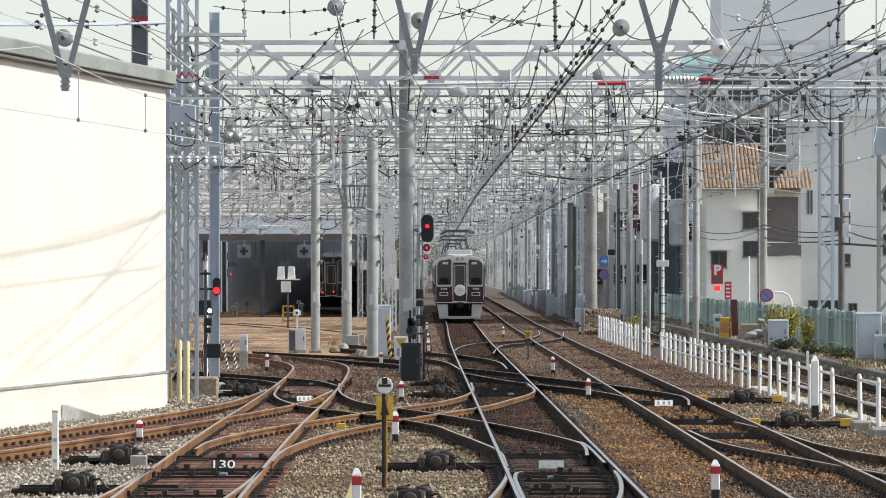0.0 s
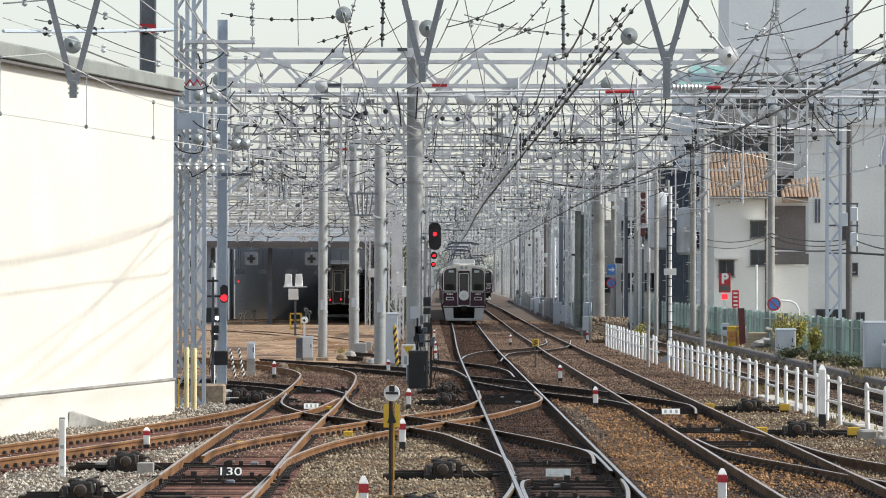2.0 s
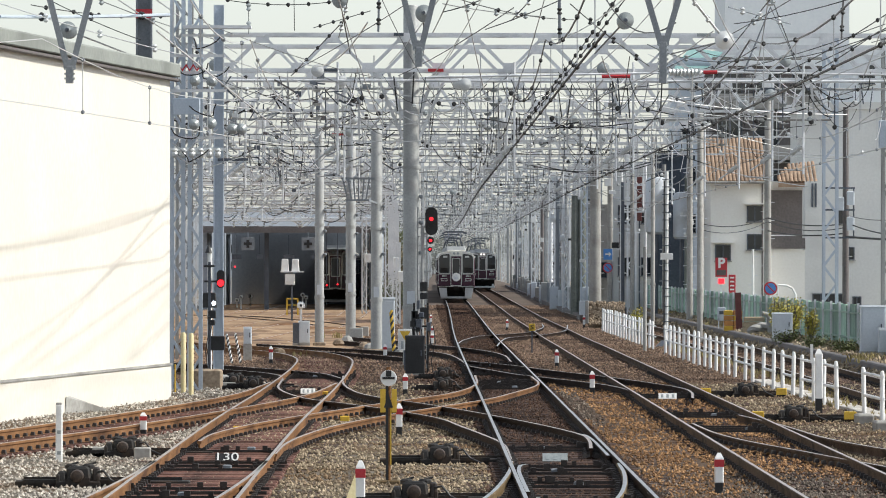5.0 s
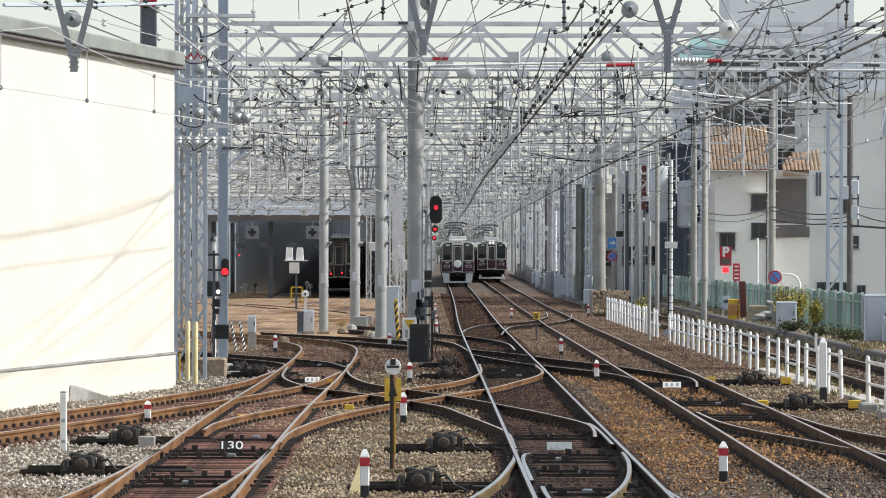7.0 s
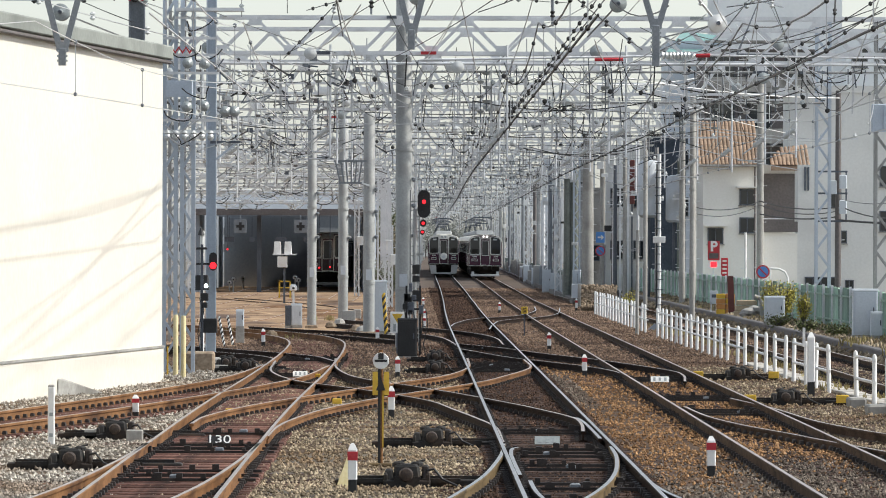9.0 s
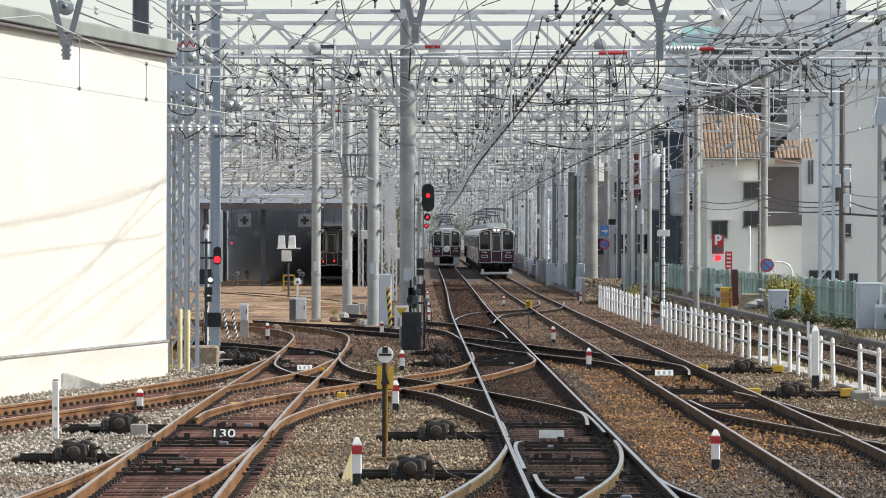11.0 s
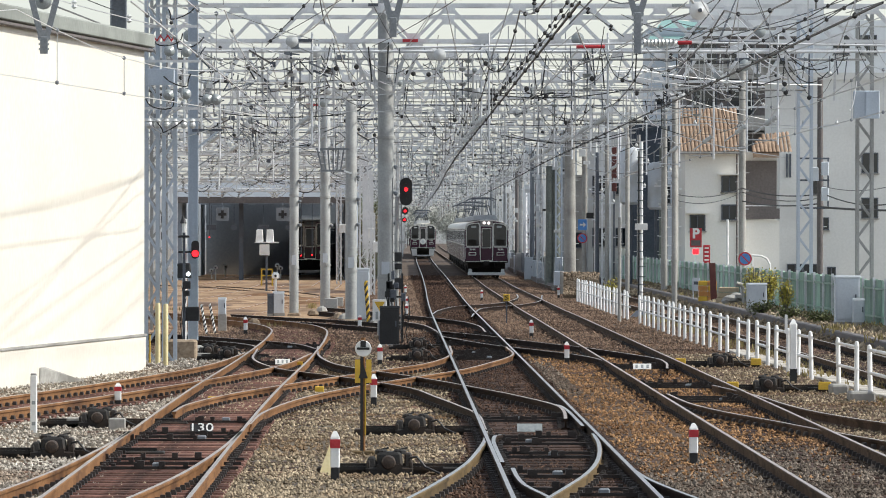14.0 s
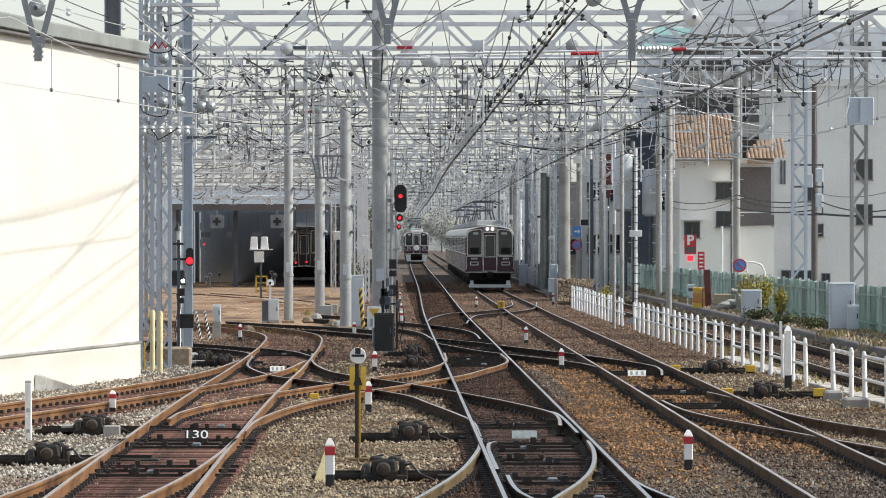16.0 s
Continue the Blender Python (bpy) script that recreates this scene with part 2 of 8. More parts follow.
    tile=surface("terracotta_roof_tile", (0.22, 0.15, 0.105), (0.4, 0.295, 0.21), 0.8, scale=1.5, fine=12, rnd=0.2),
    brown=surface("dark_brown_cladding", (0.1, 0.09, 0.085), (0.17, 0.15, 0.145), 0.7, scale=0.6, fine=10),
    stone=surface("rubble_stone", (0.17, 0.125, 0.085), (0.4, 0.32, 0.235), 0.95, scale=2, fine=15, rnd=0.3),
    maroon=surface("maroon_gloss_paint", (0.045, 0.012, 0.027), (0.06, 0.016, 0.036), 0.25, scale=0.5, fine=10, bump=0.0),
    ivory=surface("ivory_paint", (0.66, 0.64, 0.58), (0.74, 0.72, 0.66), 0.4, scale=1, fine=10, bump=0.0),
    roofgrey=surface("grey_train_roof", (0.3, 0.31, 0.31), (0.42, 0.43, 0.43), 0.7, scale=1, fine=10, bump=0.02),
    chrome=surface("polished_aluminium_trim", (0.62, 0.62, 0.6), (0.74, 0.74, 0.72), 0.3, 0.8, scale=3, fine=20, bump=0.0),
    skirt=surface("pale_grey_skirt", (0.52, 0.53, 0.52), (0.62, 0.63, 0.62), 0.5, scale=1, fine=15, bump=0.02, stain=(0.45, 0.44, 0.42)),
    under=surface("grimy_underframe", (0.012, 0.012, 0.012), (0.04, 0.035, 0.03), 0.8, scale=3, fine=20),
    # Cladding lightened and blued: haze in the shed mouth is put into its colour.
    shed=surface("shed_cladding_haze_tint", (0.26, 0.29, 0.33), (0.34, 0.37, 0.41), 0.8, scale=0.5, fine=6),
    leaf=surface("yellow_green_leaves", (0.38, 0.36, 0.07), (0.66, 0.56, 0.14), 0.7, scale=2, fine=10, bump=0),
    leaf_dark=surface("dull_green_leaves", (0.06, 0.085, 0.03), (0.16, 0.17, 0.06), 0.7, scale=2, fine=10, bump=0),
    blue_sign=surface("blue_sign_paint", (0.06, 0.2, 0.5), (0.09, 0.26, 0.6), 0.4, scale=3, fine=20, bump=0),
    orange=surface("orange_brick_paint", (0.5, 0.22, 0.06), (0.6, 0.3, 0.1), 0.7, scale=3, fine=20),
    green_dark=surface("grimy_green_sheet", (0.1, 0.14, 0.125), (0.2, 0.25, 0.225), 0.7, scale=0.8, fine=12, bump=0.05, rnd=0.4, stain=(0.08, 0.085, 0.08)),
    # Foliage greyed and paled: the air's haze is put into the leaf colour.
    leaf_haze_tint=surface("far_foliage_haze_tint", (0.3, 0.31, 0.28), (0.44, 0.45, 0.41), 0.9, scale=0.1, fine=0.8, bump=0, rnd=0.25, island=True),
    dry_leaf=surface("brownish_dry_leaves", (0.1, 0.085, 0.05), (0.26, 0.22, 0.14), 0.8, scale=1.0, fine=6, bump=0, rnd=0.4, island=True),
    far_ballast=surface("grey_brown_far_ballast", (0.085, 0.066, 0.055), (0.16, 0.125, 0.1), 0.95, scale=0.12, fine=1.5, bump=0.0, stain=(0.07, 0.055, 0.048)),
    red_lamp=lamp_glow("red_signal_light", (1.0, 0.012, 0.02), 2.2),
    white_lamp=lamp_glow("white_signal_light", (0.85, 0.95, 1.0), 6.0),
    head_lamp=lamp_glow("headlight", (1.0, 0.9, 0.85), 0.9),
    tail_lamp=lamp_glow("tail_light", (1.0, 0.1, 0.06), 1.0),
    glass=glass_dark("dark_glass"),
    windscreen=glass_dark("windscreen_glass", (0.03, 0.033, 0.036), 0.06),
    pillar=surface("grey_brown_pillar_paint", (0.2, 0.19, 0.18), (0.28, 0.265, 0.25), 0.5, scale=1, fine=12, bump=0.0),
    train_glass=glass_dark("train_glass", (0.075, 0.08, 0.085), 0.12),
    tarp=surface("blue_black_sheet", (0.02, 0.03, 0.045), (0.05, 0.065, 0.09), 0.7, scale=0.8, fine=8),
    # Far render made extra pale; distance haze is painted into this colour.
    far_wall=surface("far_render_haze_tint", (0.8, 0.83, 0.84), (0.88, 0.9, 0.9), 0.8, scale=0.2, fine=3, bump=0),
)


GRADE_Y, GRADE_Z = [185, 305, 420, 520, 650, 1200], [0.0, -0.15, -0.1, 0.0, 0.05, 0.15]


def grade(y):
    """The line dips slightly beyond the station and rises again."""
    return float(np.interp(y, GRADE_Y, GRADE_Z))


# ---- mesh helpers ----
class Shape:
    """Collects simple solids for one mesh."""

    def __init__(self):
        self.v, self.f, self.m, self.mats = [], [], [], []

    def slot(self, mat):
        if mat not in self.mats:
            self.mats.append(mat)
        return self.mats.index(mat)

    def put(self, verts, faces, mat):
        o, k = len(self.v), self.slot(mat)
        self.v += [tuple(p) for p in verts]
        self.f += [tuple(i + o for i in f) for f in faces]
        self.m += [k] * len(faces)
        return self

    def box(self, c, s, mat, rz=0.0, taper=1.0, bev=0.0):
        """An upright box round c; taper narrows its top, bev chamfers the upright corners and the top."""
        x, y, z = s[0] / 2, s[1] / 2, s[2] / 2
        ca, sa = math.cos(radians(rz)), math.sin(radians(rz))
        rings = [(-z, 1.0, 0.0), (z, taper, 0.0)] if not bev else [(-z, 1.0, bev), (z - bev, taper, bev), (z, taper, bev * 2)]
        vs, n = [], 8 if bev else 4
        for h, k, b in rings:
            xx, yy = x * k, y * k
            if bev:
                e = max(b - bev, 0.0)
                xx, yy = xx - e, yy - e
                q = [(xx - bev, -yy), (xx, -yy + bev), (xx, yy - bev), (xx - bev, yy), (-xx + bev, yy), (-xx, yy - bev), (-xx, -yy + bev), (-xx + bev, -yy)]
            else:
                q = [(xx, -yy), (xx, yy), (-xx, yy), (-xx, -yy)]
            vs += [(c[0] + a * ca - d * sa, c[1] + a * sa + d * ca, c[2] + h) for a, d in q]
        fs = [tuple(reversed(range(n))), tuple(range(n * (len(rings) - 1), n * len(rings)))]
        for r in range(len(rings) - 1):
            fs += [(r * n + i, r * n + (i + 1) % n, (r + 1) * n + (i + 1) % n, (r + 1) * n + i) for i in range(n)]
        return self.put(vs, fs, mat)

    def bar(self, p, q, w, mat, h=None, n=4, r2=None):
        """A bar (n = 4) or round rod from p to q; w: width or diameter."""
        p, q = Vector(p), Vector(q)
        d = q - p
        if d.length < 1e-5:
            return self
        d.normalize()
        side = d.cross(Vector((0, 0, 1)))
        side = side.normalized() if side.length > 1e-3 else Vector((1, 0, 0))
        up = d.cross(side)
        vs = []
        for e, k in ((p, 1.0), (q, r2 or 1.0)):
            for i in range(n):
                a = math.pi * 2 * (i + 0.5) / n
                s = math.sqrt(2) if n == 4 else 1.0
                vs.append(e + side * (math.cos(a) * w / 2 * s * k) + up * (math.sin(a) * (h or w) / 2 * s * k))
        fs = [tuple(reversed(range(n))), tuple(range(n, 2 * n))] + [(i, (i + 1) % n, n + (i + 1) % n, n + i) for i in range(n)]
        return self.put(vs, fs, mat)

    def path(self, pts, w, mat, n=4):
        """One bent rod through pts."""
        P = [Vector(p) for p in pts]
        vs, k = [], len(P)
        for i, p in enumerate(P):
            d = (P[min(i + 1, k - 1)] - P[max(i - 1, 0)]).normalized()
            side = d.cross(Vector((0, 0, 1)))
            side = side.normalized() if side.length > 1e-3 else Vector((1, 0, 0))
            up = d.cross(side)
            for j in range(n):
                a = math.pi * 2 * (j + 0.5) / n
                r = w / 2 * (math.sqrt(2) if n == 4 else 1.0)
                vs.append(p + side * (math.cos(a) * r) + up * (math.sin(a) * r))
        fs = [tuple(reversed(range(n))), tuple(range((k - 1) * n, k * n))]
        for i in range(k - 1):
            fs += [(i * n + j, i * n + (j + 1) % n, (i + 1) * n + (j + 1) % n, (i + 1) * n + j) for j in range(n)]
        return self.put(vs, fs, mat)

    def lathe(self, c, prof, mat, axis="z", n=12):
        """Turned solid: prof lists (radius, height) along the axis."""
        vs = []
        for r, h in prof:
            for i in range(n):
                a = math.pi * 2 * i / n
                u, v = r * math.cos(a), r * math.sin(a)
                vs.append({"z": (c[0] + u, c[1] + v, c[2] + h), "y": (c[0] + u, c[1] + h, c[2] - v), "x": (c[0] + h, c[1] + u, c[2] + v)}[axis])
        fs = [tuple(reversed(range(n))), tuple(range(n * (len(prof) - 1), n * len(prof)))]
        for k in range(len(prof) - 1):
            fs += [(k * n + i, k * n + (i + 1) % n, (k + 1) * n + (i + 1) % n, (k + 1) * n + i) for i in range(n)]
        return self.put(vs, fs, mat)

    def mesh(self, name, smooth=False):
        me = bpy.data.meshes.new(name)
        me.from_pydata(self.v, [], self.f)
        for k in self.mats:
            me.materials.append(M[k])
        me.polygons.foreach_set("material_index", self.m)
        if smooth:
            me.polygons.foreach_set("use_smooth", [True] * len(self.f))
            me.set_sharp_from_angle(angle=radians(40))
        me.update()
        return me


def part(name, shape, parent, label="", smooth=False):
    ob = new(name, shape.mesh(name, smooth) if isinstance(shape, Shape) else shape)
    ob.parent = parent
    return tagged(ob, label)


def thing(name, label, category, m=None, group="", kind=""):
    ob = new(name)
    ob.matrix_basis = m or Matrix()
    ob.empty_display_size = 0.2
    return tagged(ob, label, category, group, kind)


def solid(name, shape, label, category, m=None, group="", kind="", smooth=False):
    ob = new(name, shape.mesh(name, smooth))
    ob.matrix_basis = m or Matrix()
    return tagged(ob, label, category, group, kind)


def smooth_line(pts, step=1.0):
    """Points on a smooth plan curve through pts, about a step apart."""
    out = []
    P = [np.array(p, float) for p in pts]
    P = [2 * P[0] - P[1]] + P + [2 * P[-1] - P[-2]]
    for i in range(1, len(P) - 2):
        n = max(1, int(np.linalg.norm(P[i + 1] - P[i]) / step))
        for k in range(n):
            t = k / n
            out.append(0.5 * (2 * P[i] + (P[i + 1] - P[i - 1]) * t + (2 * P[i - 1] - 5 * P[i] + 4 * P[i + 1] - P[i + 2]) * t * t
                              + (3 * P[i] - P[i - 1] - 3 * P[i + 1] + P[i + 2]) * t ** 3))
    return out + [P[-2]]


# ---- ground ----
def build_ground():
    s = Shape()
    xs = [-3000, -60, -11, 2.9, 6.0, 11.2, 60, 3000]
    ys = [-300, 40] + GRADE_Y + [4500]
    vs = [(x, y, -0.2 + grade(y)) for y in ys for x in xs]
    n = len(xs)
    for j in range(len(ys) - 1):
        for i in range(n - 1):
            kind = {2: "ballast", 3: "ballast_brown", 4: "ballast_brown"}.get(i, "street") if ys[j] < 300 or i not in (2, 3, 4) else "far_ballast"
            s.put([vs[j * n + i], vs[j * n + i + 1], vs[(j + 1) * n + i + 1], vs[(j + 1) * n + i]], [(0, 1, 2, 3)], kind)
    solid("ground", s, "flat railway ground of grey and rusty ballast and bare brown earth", "ground", kind="structure")
    e = Shape()
    rows = [(165, -14, -5.0), (178, -14, -4.6), (190, -14, -2.4), (240, -14, -1.4), (305, -14, -1.1), (420, -14, -0.6)]
    n = len(rows)
    e.put([(a, y, -0.185 + grade(y)) for y, a, b in rows] + [(b, y, -0.185 + grade(y)) for y, a, b in rows], [(i, n + i, n + i + 1, i + 1) for i in range(n - 1)], "earth")
    solid("yard_ground", e, "bare sandy brown earth of the depot yard", "ground", kind="structure")


build_ground()


def oily_bed(label, pts):
    """A strip of black greasy ballast under a busy track, a little above the ground sheet."""
    ys = sorted({p[1] for p in pts} | {y for y in GRADE_Y if pts[0][1] < y < pts[-1][1]})
    pts = [(float(np.interp(y, [p[1] for p in pts], [p[0] for p in pts])), y, float(np.interp(y, [p[1] for p in pts], [p[2] for p in pts]))) for y in ys]
    n = len(pts)
    vs = [(x - w, y, -0.188 + grade(y)) for x, y, w in pts] + [(x + w, y, -0.188 + grade(y)) for x, y, w in pts]
    s = Shape().put(vs, [(i, n + i, n + i + 1, i + 1) for i in range(n - 1)], "ballast_oily")
    solid("oily_ballast", s, label, "ballast", kind="structure")


oily_bed("black greasy ballast bed under the main track turnouts", [(1.9, 55, 1.0), (1.9, 80, 0.95), (1.9, 120, 1.1), (1.9, 150, 1.25), (1.9, 190, 1.3), (2.0, 240, 1.1), (2.2, 330, 0.75), (2.4, 500, 0.7), (2.65, 650, 0.7)])
oily_bed("black greasy ballast bed under the far main track", [(5.08, 118, 0.7), (5.06, 200, 0.75), (5.2, 245, 0.8), (5.48, 325, 0.8), (5.76, 480, 0.8), (5.85, 650, 0.8)])
oily_bed("black greasy ballast around the yard turnouts", [(-1.2, 124, 0.8), (-0.6, 134, 1.2), (-1.2, 150, 1.9), (-2.6, 163, 2.6), (-3.4, 176, 2.4)])


def build_stones():
    """Loose ballast stones lying on the ground of the near tracks."""
    rng = np.random.default_rng(5)
    n = 225000
    y = 58 + 340 * rng.random(n) ** 2.6
    x = -10.5 + 21.5 * rng.random(n)
    r = (0.011 + 0.021 * rng.random(n)) * (1 + np.maximum(0, y - 110) / 220)
    base = np.array([(1, 0, 0), (-1, 0, 0), (0, 1, 0), (0, -1, 0), (0, 0, 1), (0, 0, -0.6)])
    tri = np.array([(0, 2, 4), (2, 1, 4), (1, 3, 4), (3, 0, 4), (2, 0, 5), (1, 2, 5), (3, 1, 5), (0, 3, 5)])
    a = rng.random(n) * 6.28
    ca, sa = np.cos(a)[:, None], np.sin(a)[:, None]
    sc = r[:, None, None] * (0.7 + 0.6 * rng.random((n, 6, 1)))
    v = base[None] * sc
    vx, vy = v[:, :, 0] * ca - v[:, :, 1] * sa, v[:, :, 0] * sa + v[:, :, 1] * ca
    lead = np.interp(y, [60, 100, 126, 150, 164], [-2.82, -2.74, -2.55, -2.52, -2.75])
    bed = np.where(np.minimum(np.minimum(np.abs(x - 1.9), np.abs(x - 5.08)), np.abs(x - lead)) < 1.15, np.where((y < 92) & (x < 3.2), 0.012, 0.034), 0.008)
    co = np.stack([vx + x[:, None], vy + y[:, None], v[:, :, 2] - 0.2 + bed[:, None] + 0.02 * rng.random(n)[:, None] + np.interp(y, GRADE_Y, GRADE_Z)[:, None]], -1).reshape(-1, 3)
    co = co.reshape(n, 6, 3)
    edge = 2.0 * np.sin(x * 2.3) + 3.0 * np.sin(y * 0.33 + x) + 3.0 * rng.normal(size=n)
    grimy = (x >= 2.9) & (x <= 9.0) & (y < 138) & ((y + edge < 75) | ((x < 3.3) & (np.abs(y - 118 + edge) < 14)))
    turn = np.interp(y, [50, 58.5, 63, 68.7, 75.6, 79.5], [-0.63, 0.04, 0.42, 0.82, 1.12, 1.2])
    greasy = (np.abs(x - 1.9) < 1.0) | ((x > turn - 0.3 + 0.05 * edge) & (x < 2.9) & (y < 82)) | ((x > 0.1 + 0.06 * edge) & (x < 2.9) & (y > 122) & (y < 166))
    for pick, mat, label in ((grimy, "stones_grey", "grimy grey ballast stones beside the main track turnout"), ((x < -3.3) & (y < 138), "stones_pale", "loose pale grey ballast stones beside the siding"), (~greasy & (y < 138) & ((x > -3.3) & (x < 2.9) | (x > 6.0)) & ~grimy, "stones", "loose grey and rust-stained ballast stones between the tracks"), (~greasy & (y >= 138) & ((x > -2.2) | (y < 186)), "stones_dark", "dull brown ballast stones far along the line"), (greasy & ~grimy, "stones_oily", "black greasy ballast stones in the main track"), ((x >= 2.9) & (x <= 6.0) & (y < 138) & ~grimy, "stones_brown", "loose brown ballast stones beside the main tracks")):
        k = int(pick.sum())
        me = bpy.data.meshes.new("ballast_stones")
        me.from_pydata(co[pick].reshape(-1, 3).tolist(), [], (tri[None] + 6 * np.arange(k)[:, None, None]).reshape(-1, 3).tolist())
        me.materials.append(M[mat])
        tagged(new("ballast_stones", me), label, "ballast", kind="stuff")


build_stones()


def build_rubble():
    """Stones and broken concrete along the foot of the street bank."""
    rng = np.random.default_rng(9)
    n = 12000
    y, x = 118 + 190 * rng.random(n) ** 1.3, 10.85 + 1.9 * rng.random(n)
    r = 0.03 + 0.085 * rng.random(n) ** 3
    base = np.array([(1, 0, 0), (-1, 0, 0), (0, 1, 0), (0, -1, 0), (0, 0, 1), (0, 0, -0.6)])
    tri = np.array([(0, 2, 4), (2, 1, 4), (1, 3, 4), (3, 0, 4), (2, 0, 5), (1, 2, 5), (3, 1, 5), (0, 3, 5)])
    co = base[None] * (r[:, None, None] * (0.6 + 0.8 * rng.random((n, 6, 1)))) + np.stack([x, y, np.interp(x, [10.85, 11.15, 11.5], [-0.2, -0.02, 0.16])], -1)[:, None]
    me = bpy.data.meshes.new("kerb_rubble")
    me.from_pydata(co.reshape(-1, 3).tolist(), [], (tri[None] + 6 * np.arange(n)[:, None, None]).reshape(-1, 3).tolist())
    me.materials.append(M["stones"])
    tagged(new("kerb_rubble", me), "loose rubble and broken concrete along the kerb", "rubble", kind="stuff")


build_rubble()


def build_weeds():
    """Dry grass and weeds along the kerb, the white fence and in the ballast edges."""
    rng = np.random.default_rng(21)
    spots = [(11.3 + 1.4 * rng.random(), 122 + 170 * rng.random(), 0.1, 0.2) for i in range(34)]
    spots += [(8.3 + 0.5 * rng.random(), 95 + 120 * rng.random(), -0.2, 0.14) for i in range(40)]
    spots += [(-11 + 8 * rng.random(), 176 + 60 * rng.random(), -0.22, 0.2) for i in range(9)]
    vs, fs = [], []
    for x, y, z, h in spots:
        for i in range(26):
            a, b = 6.28 * rng.random(), 0.3 * rng.random()
            px, py, l = x + 0.22 * rng.normal(), y + 0.6 * rng.normal(), h * (0.4 + 0.9 * rng.random())
            dx, dy, w = math.cos(a) * l * b, math.sin(a) * l * b, 0.008 + 0.012 * rng.random()
            k = len(vs)
            vs += [(px - w, py, z), (px + w, py, z), (px + dx + w, py + dy, z + l * 0.6), (px + dx * 2.4, py + dy * 2.4, z + l), (px + dx - w, py + dy, z + l * 0.6)]
            fs += [(k, k + 1, k + 2, k + 4), (k + 4, k + 2, k + 3)]
    me = bpy.data.meshes.new("dry_weeds")
    me.from_pydata(vs, [], fs)
    me.materials.append(M["straw"])
    tagged(new("dry_weeds", me), "dry straw-coloured weeds along the kerb and fences", "weeds", kind="stuff")


build_weeds()

def dirt_mounds():
    """Low flat heaps of rusty and sandy dirt between the yard tracks."""
    rng = random.Random(52)
    for i in range(22):
        y = 200 + 6.6 * i + rng.uniform(-2, 2)
        x, r, h = rng.uniform(-11.0 if y > 230 else -7.5, -3.0), rng.uniform(0.5, 1.6), rng.uniform(0.05, 0.16)
        n, vs = 14, []
        for k, (u, v) in enumerate(((1.0, -0.06), (0.8, 0.45), (0.45, 0.85), (0.12, 1.0))):
            vs += [(r * u * (1 + 0.22 * math.sin(3 * a + i) + 0.12 * math.sin(5 * a + 2 * i)) * math.cos(a), 2.5 * r * u * math.sin(a), h * v) for a in np.linspace(0, 2 * math.pi, n, endpoint=False)]
        fs = [(k * n + j, k * n + (j + 1) % n, (k + 1) * n + (j + 1) % n, (k + 1) * n + j) for k in range(3) for j in range(n)] + [tuple(range(3 * n, 4 * n))]
        solid("dirt_mound", Shape().put(vs, fs, ("earth_rust", "earth", "stones_dark")[i % 3]), ("rusty", "sandy", "stony brown")[i % 3] + " low dirt mound between the yard tracks", "dirt", pose(x, y, -0.19 + grade(y)), group="low dirt mounds", smooth=True)


dirt_mounds()

# ---- tracks ----
GAUGE = 0.74   # half the distance between the rail centres
HEAD = [(-0.0635, -0.153), (0.0635, -0.153), (0.0635, -0.142), (0.012, -0.125), (0.012, -0.045), (0.0325, -0.036), (0.0325, -0.008), (0.024, 0.0),
        (-0.024, 0.0), (-0.0325, -0.008), (-0.0325, -0.036), (-0.012, -0.045), (-0.012, -0.125), (-0.0635, -0.142)]


def rail_mesh(pts, side, top, sink=0.0):
    """A flat-bottomed rail swept along plan points."""
    s = Shape()
    a, b = s.slot(side), s.slot(top)
    P = [np.array(p[:2], float) for p in pts]
    k, n = len(HEAD), len(P)
    for i, p in enumerate(P):
        d = P[min(i + 1, n - 1)] - P[max(i - 1, 0)]
        d /= np.linalg.norm(d)
        for u, z in HEAD:
            s.v.append((p[0] + d[1] * u, p[1] - d[0] * u, z + grade(p[1]) - sink))
    for i in range(n - 1):
        for j in range(k):
            s.f.append((i * k + j, i * k + (j + 1) % k, (i + 1) * k + (j + 1) % k, (i + 1) * k + j))
            s.m.append(b if j == 7 else a)
    s.f += [tuple(range(k)), tuple((n - 1) * k + j for j in reversed(range(k)))]
    s.m += [a, a]
    return s


def offset(pts, w):
    out = []
    n = len(pts)
    for i, p in enumerate(pts):
        d = np.array(pts[min(i + 1, n - 1)]) - np.array(pts[max(i - 1, 0)])
        d = d / np.linalg.norm(d)
        out.append((p[0] + d[1] * w, p[1] - d[0] * w))
    return out


def clips_along(shape, pts, gap, until):
    """Dark fastenings on both sides of the rail foot."""
    run = 0.0
    for p, q in zip(pts, pts[1:]):
        p, q = np.array(p, float), np.array(q, float)
        L = np.linalg.norm(q - p)
        d = (q - p) / L
        while run < L:
            c = p + d * run
            if c[1] > until:
                return
            for sgn in (-1, 1):
                shape.box((c[0] + d[1] * 0.085 * sgn, c[1] - d[0] * 0.085 * sgn, -0.115), (0.07, 0.11, 0.055), "clip", rz=math.degrees(math.atan2(-d[0], d[1])), taper=0.7)
            run += gap
        run -= L


sleeper_shape = Shape().box((0, 0, -0.215), (1.95, 0.24, 0.14), "sleeper", bev=0.012)
SLEEPER = sleeper_shape.mesh("sleeper")
SLEEPER_DARK = Shape().box((0, 0, -0.215), (1.95, 0.24, 0.14), "sleeper_dark", bev=0.012).mesh("sleeper")


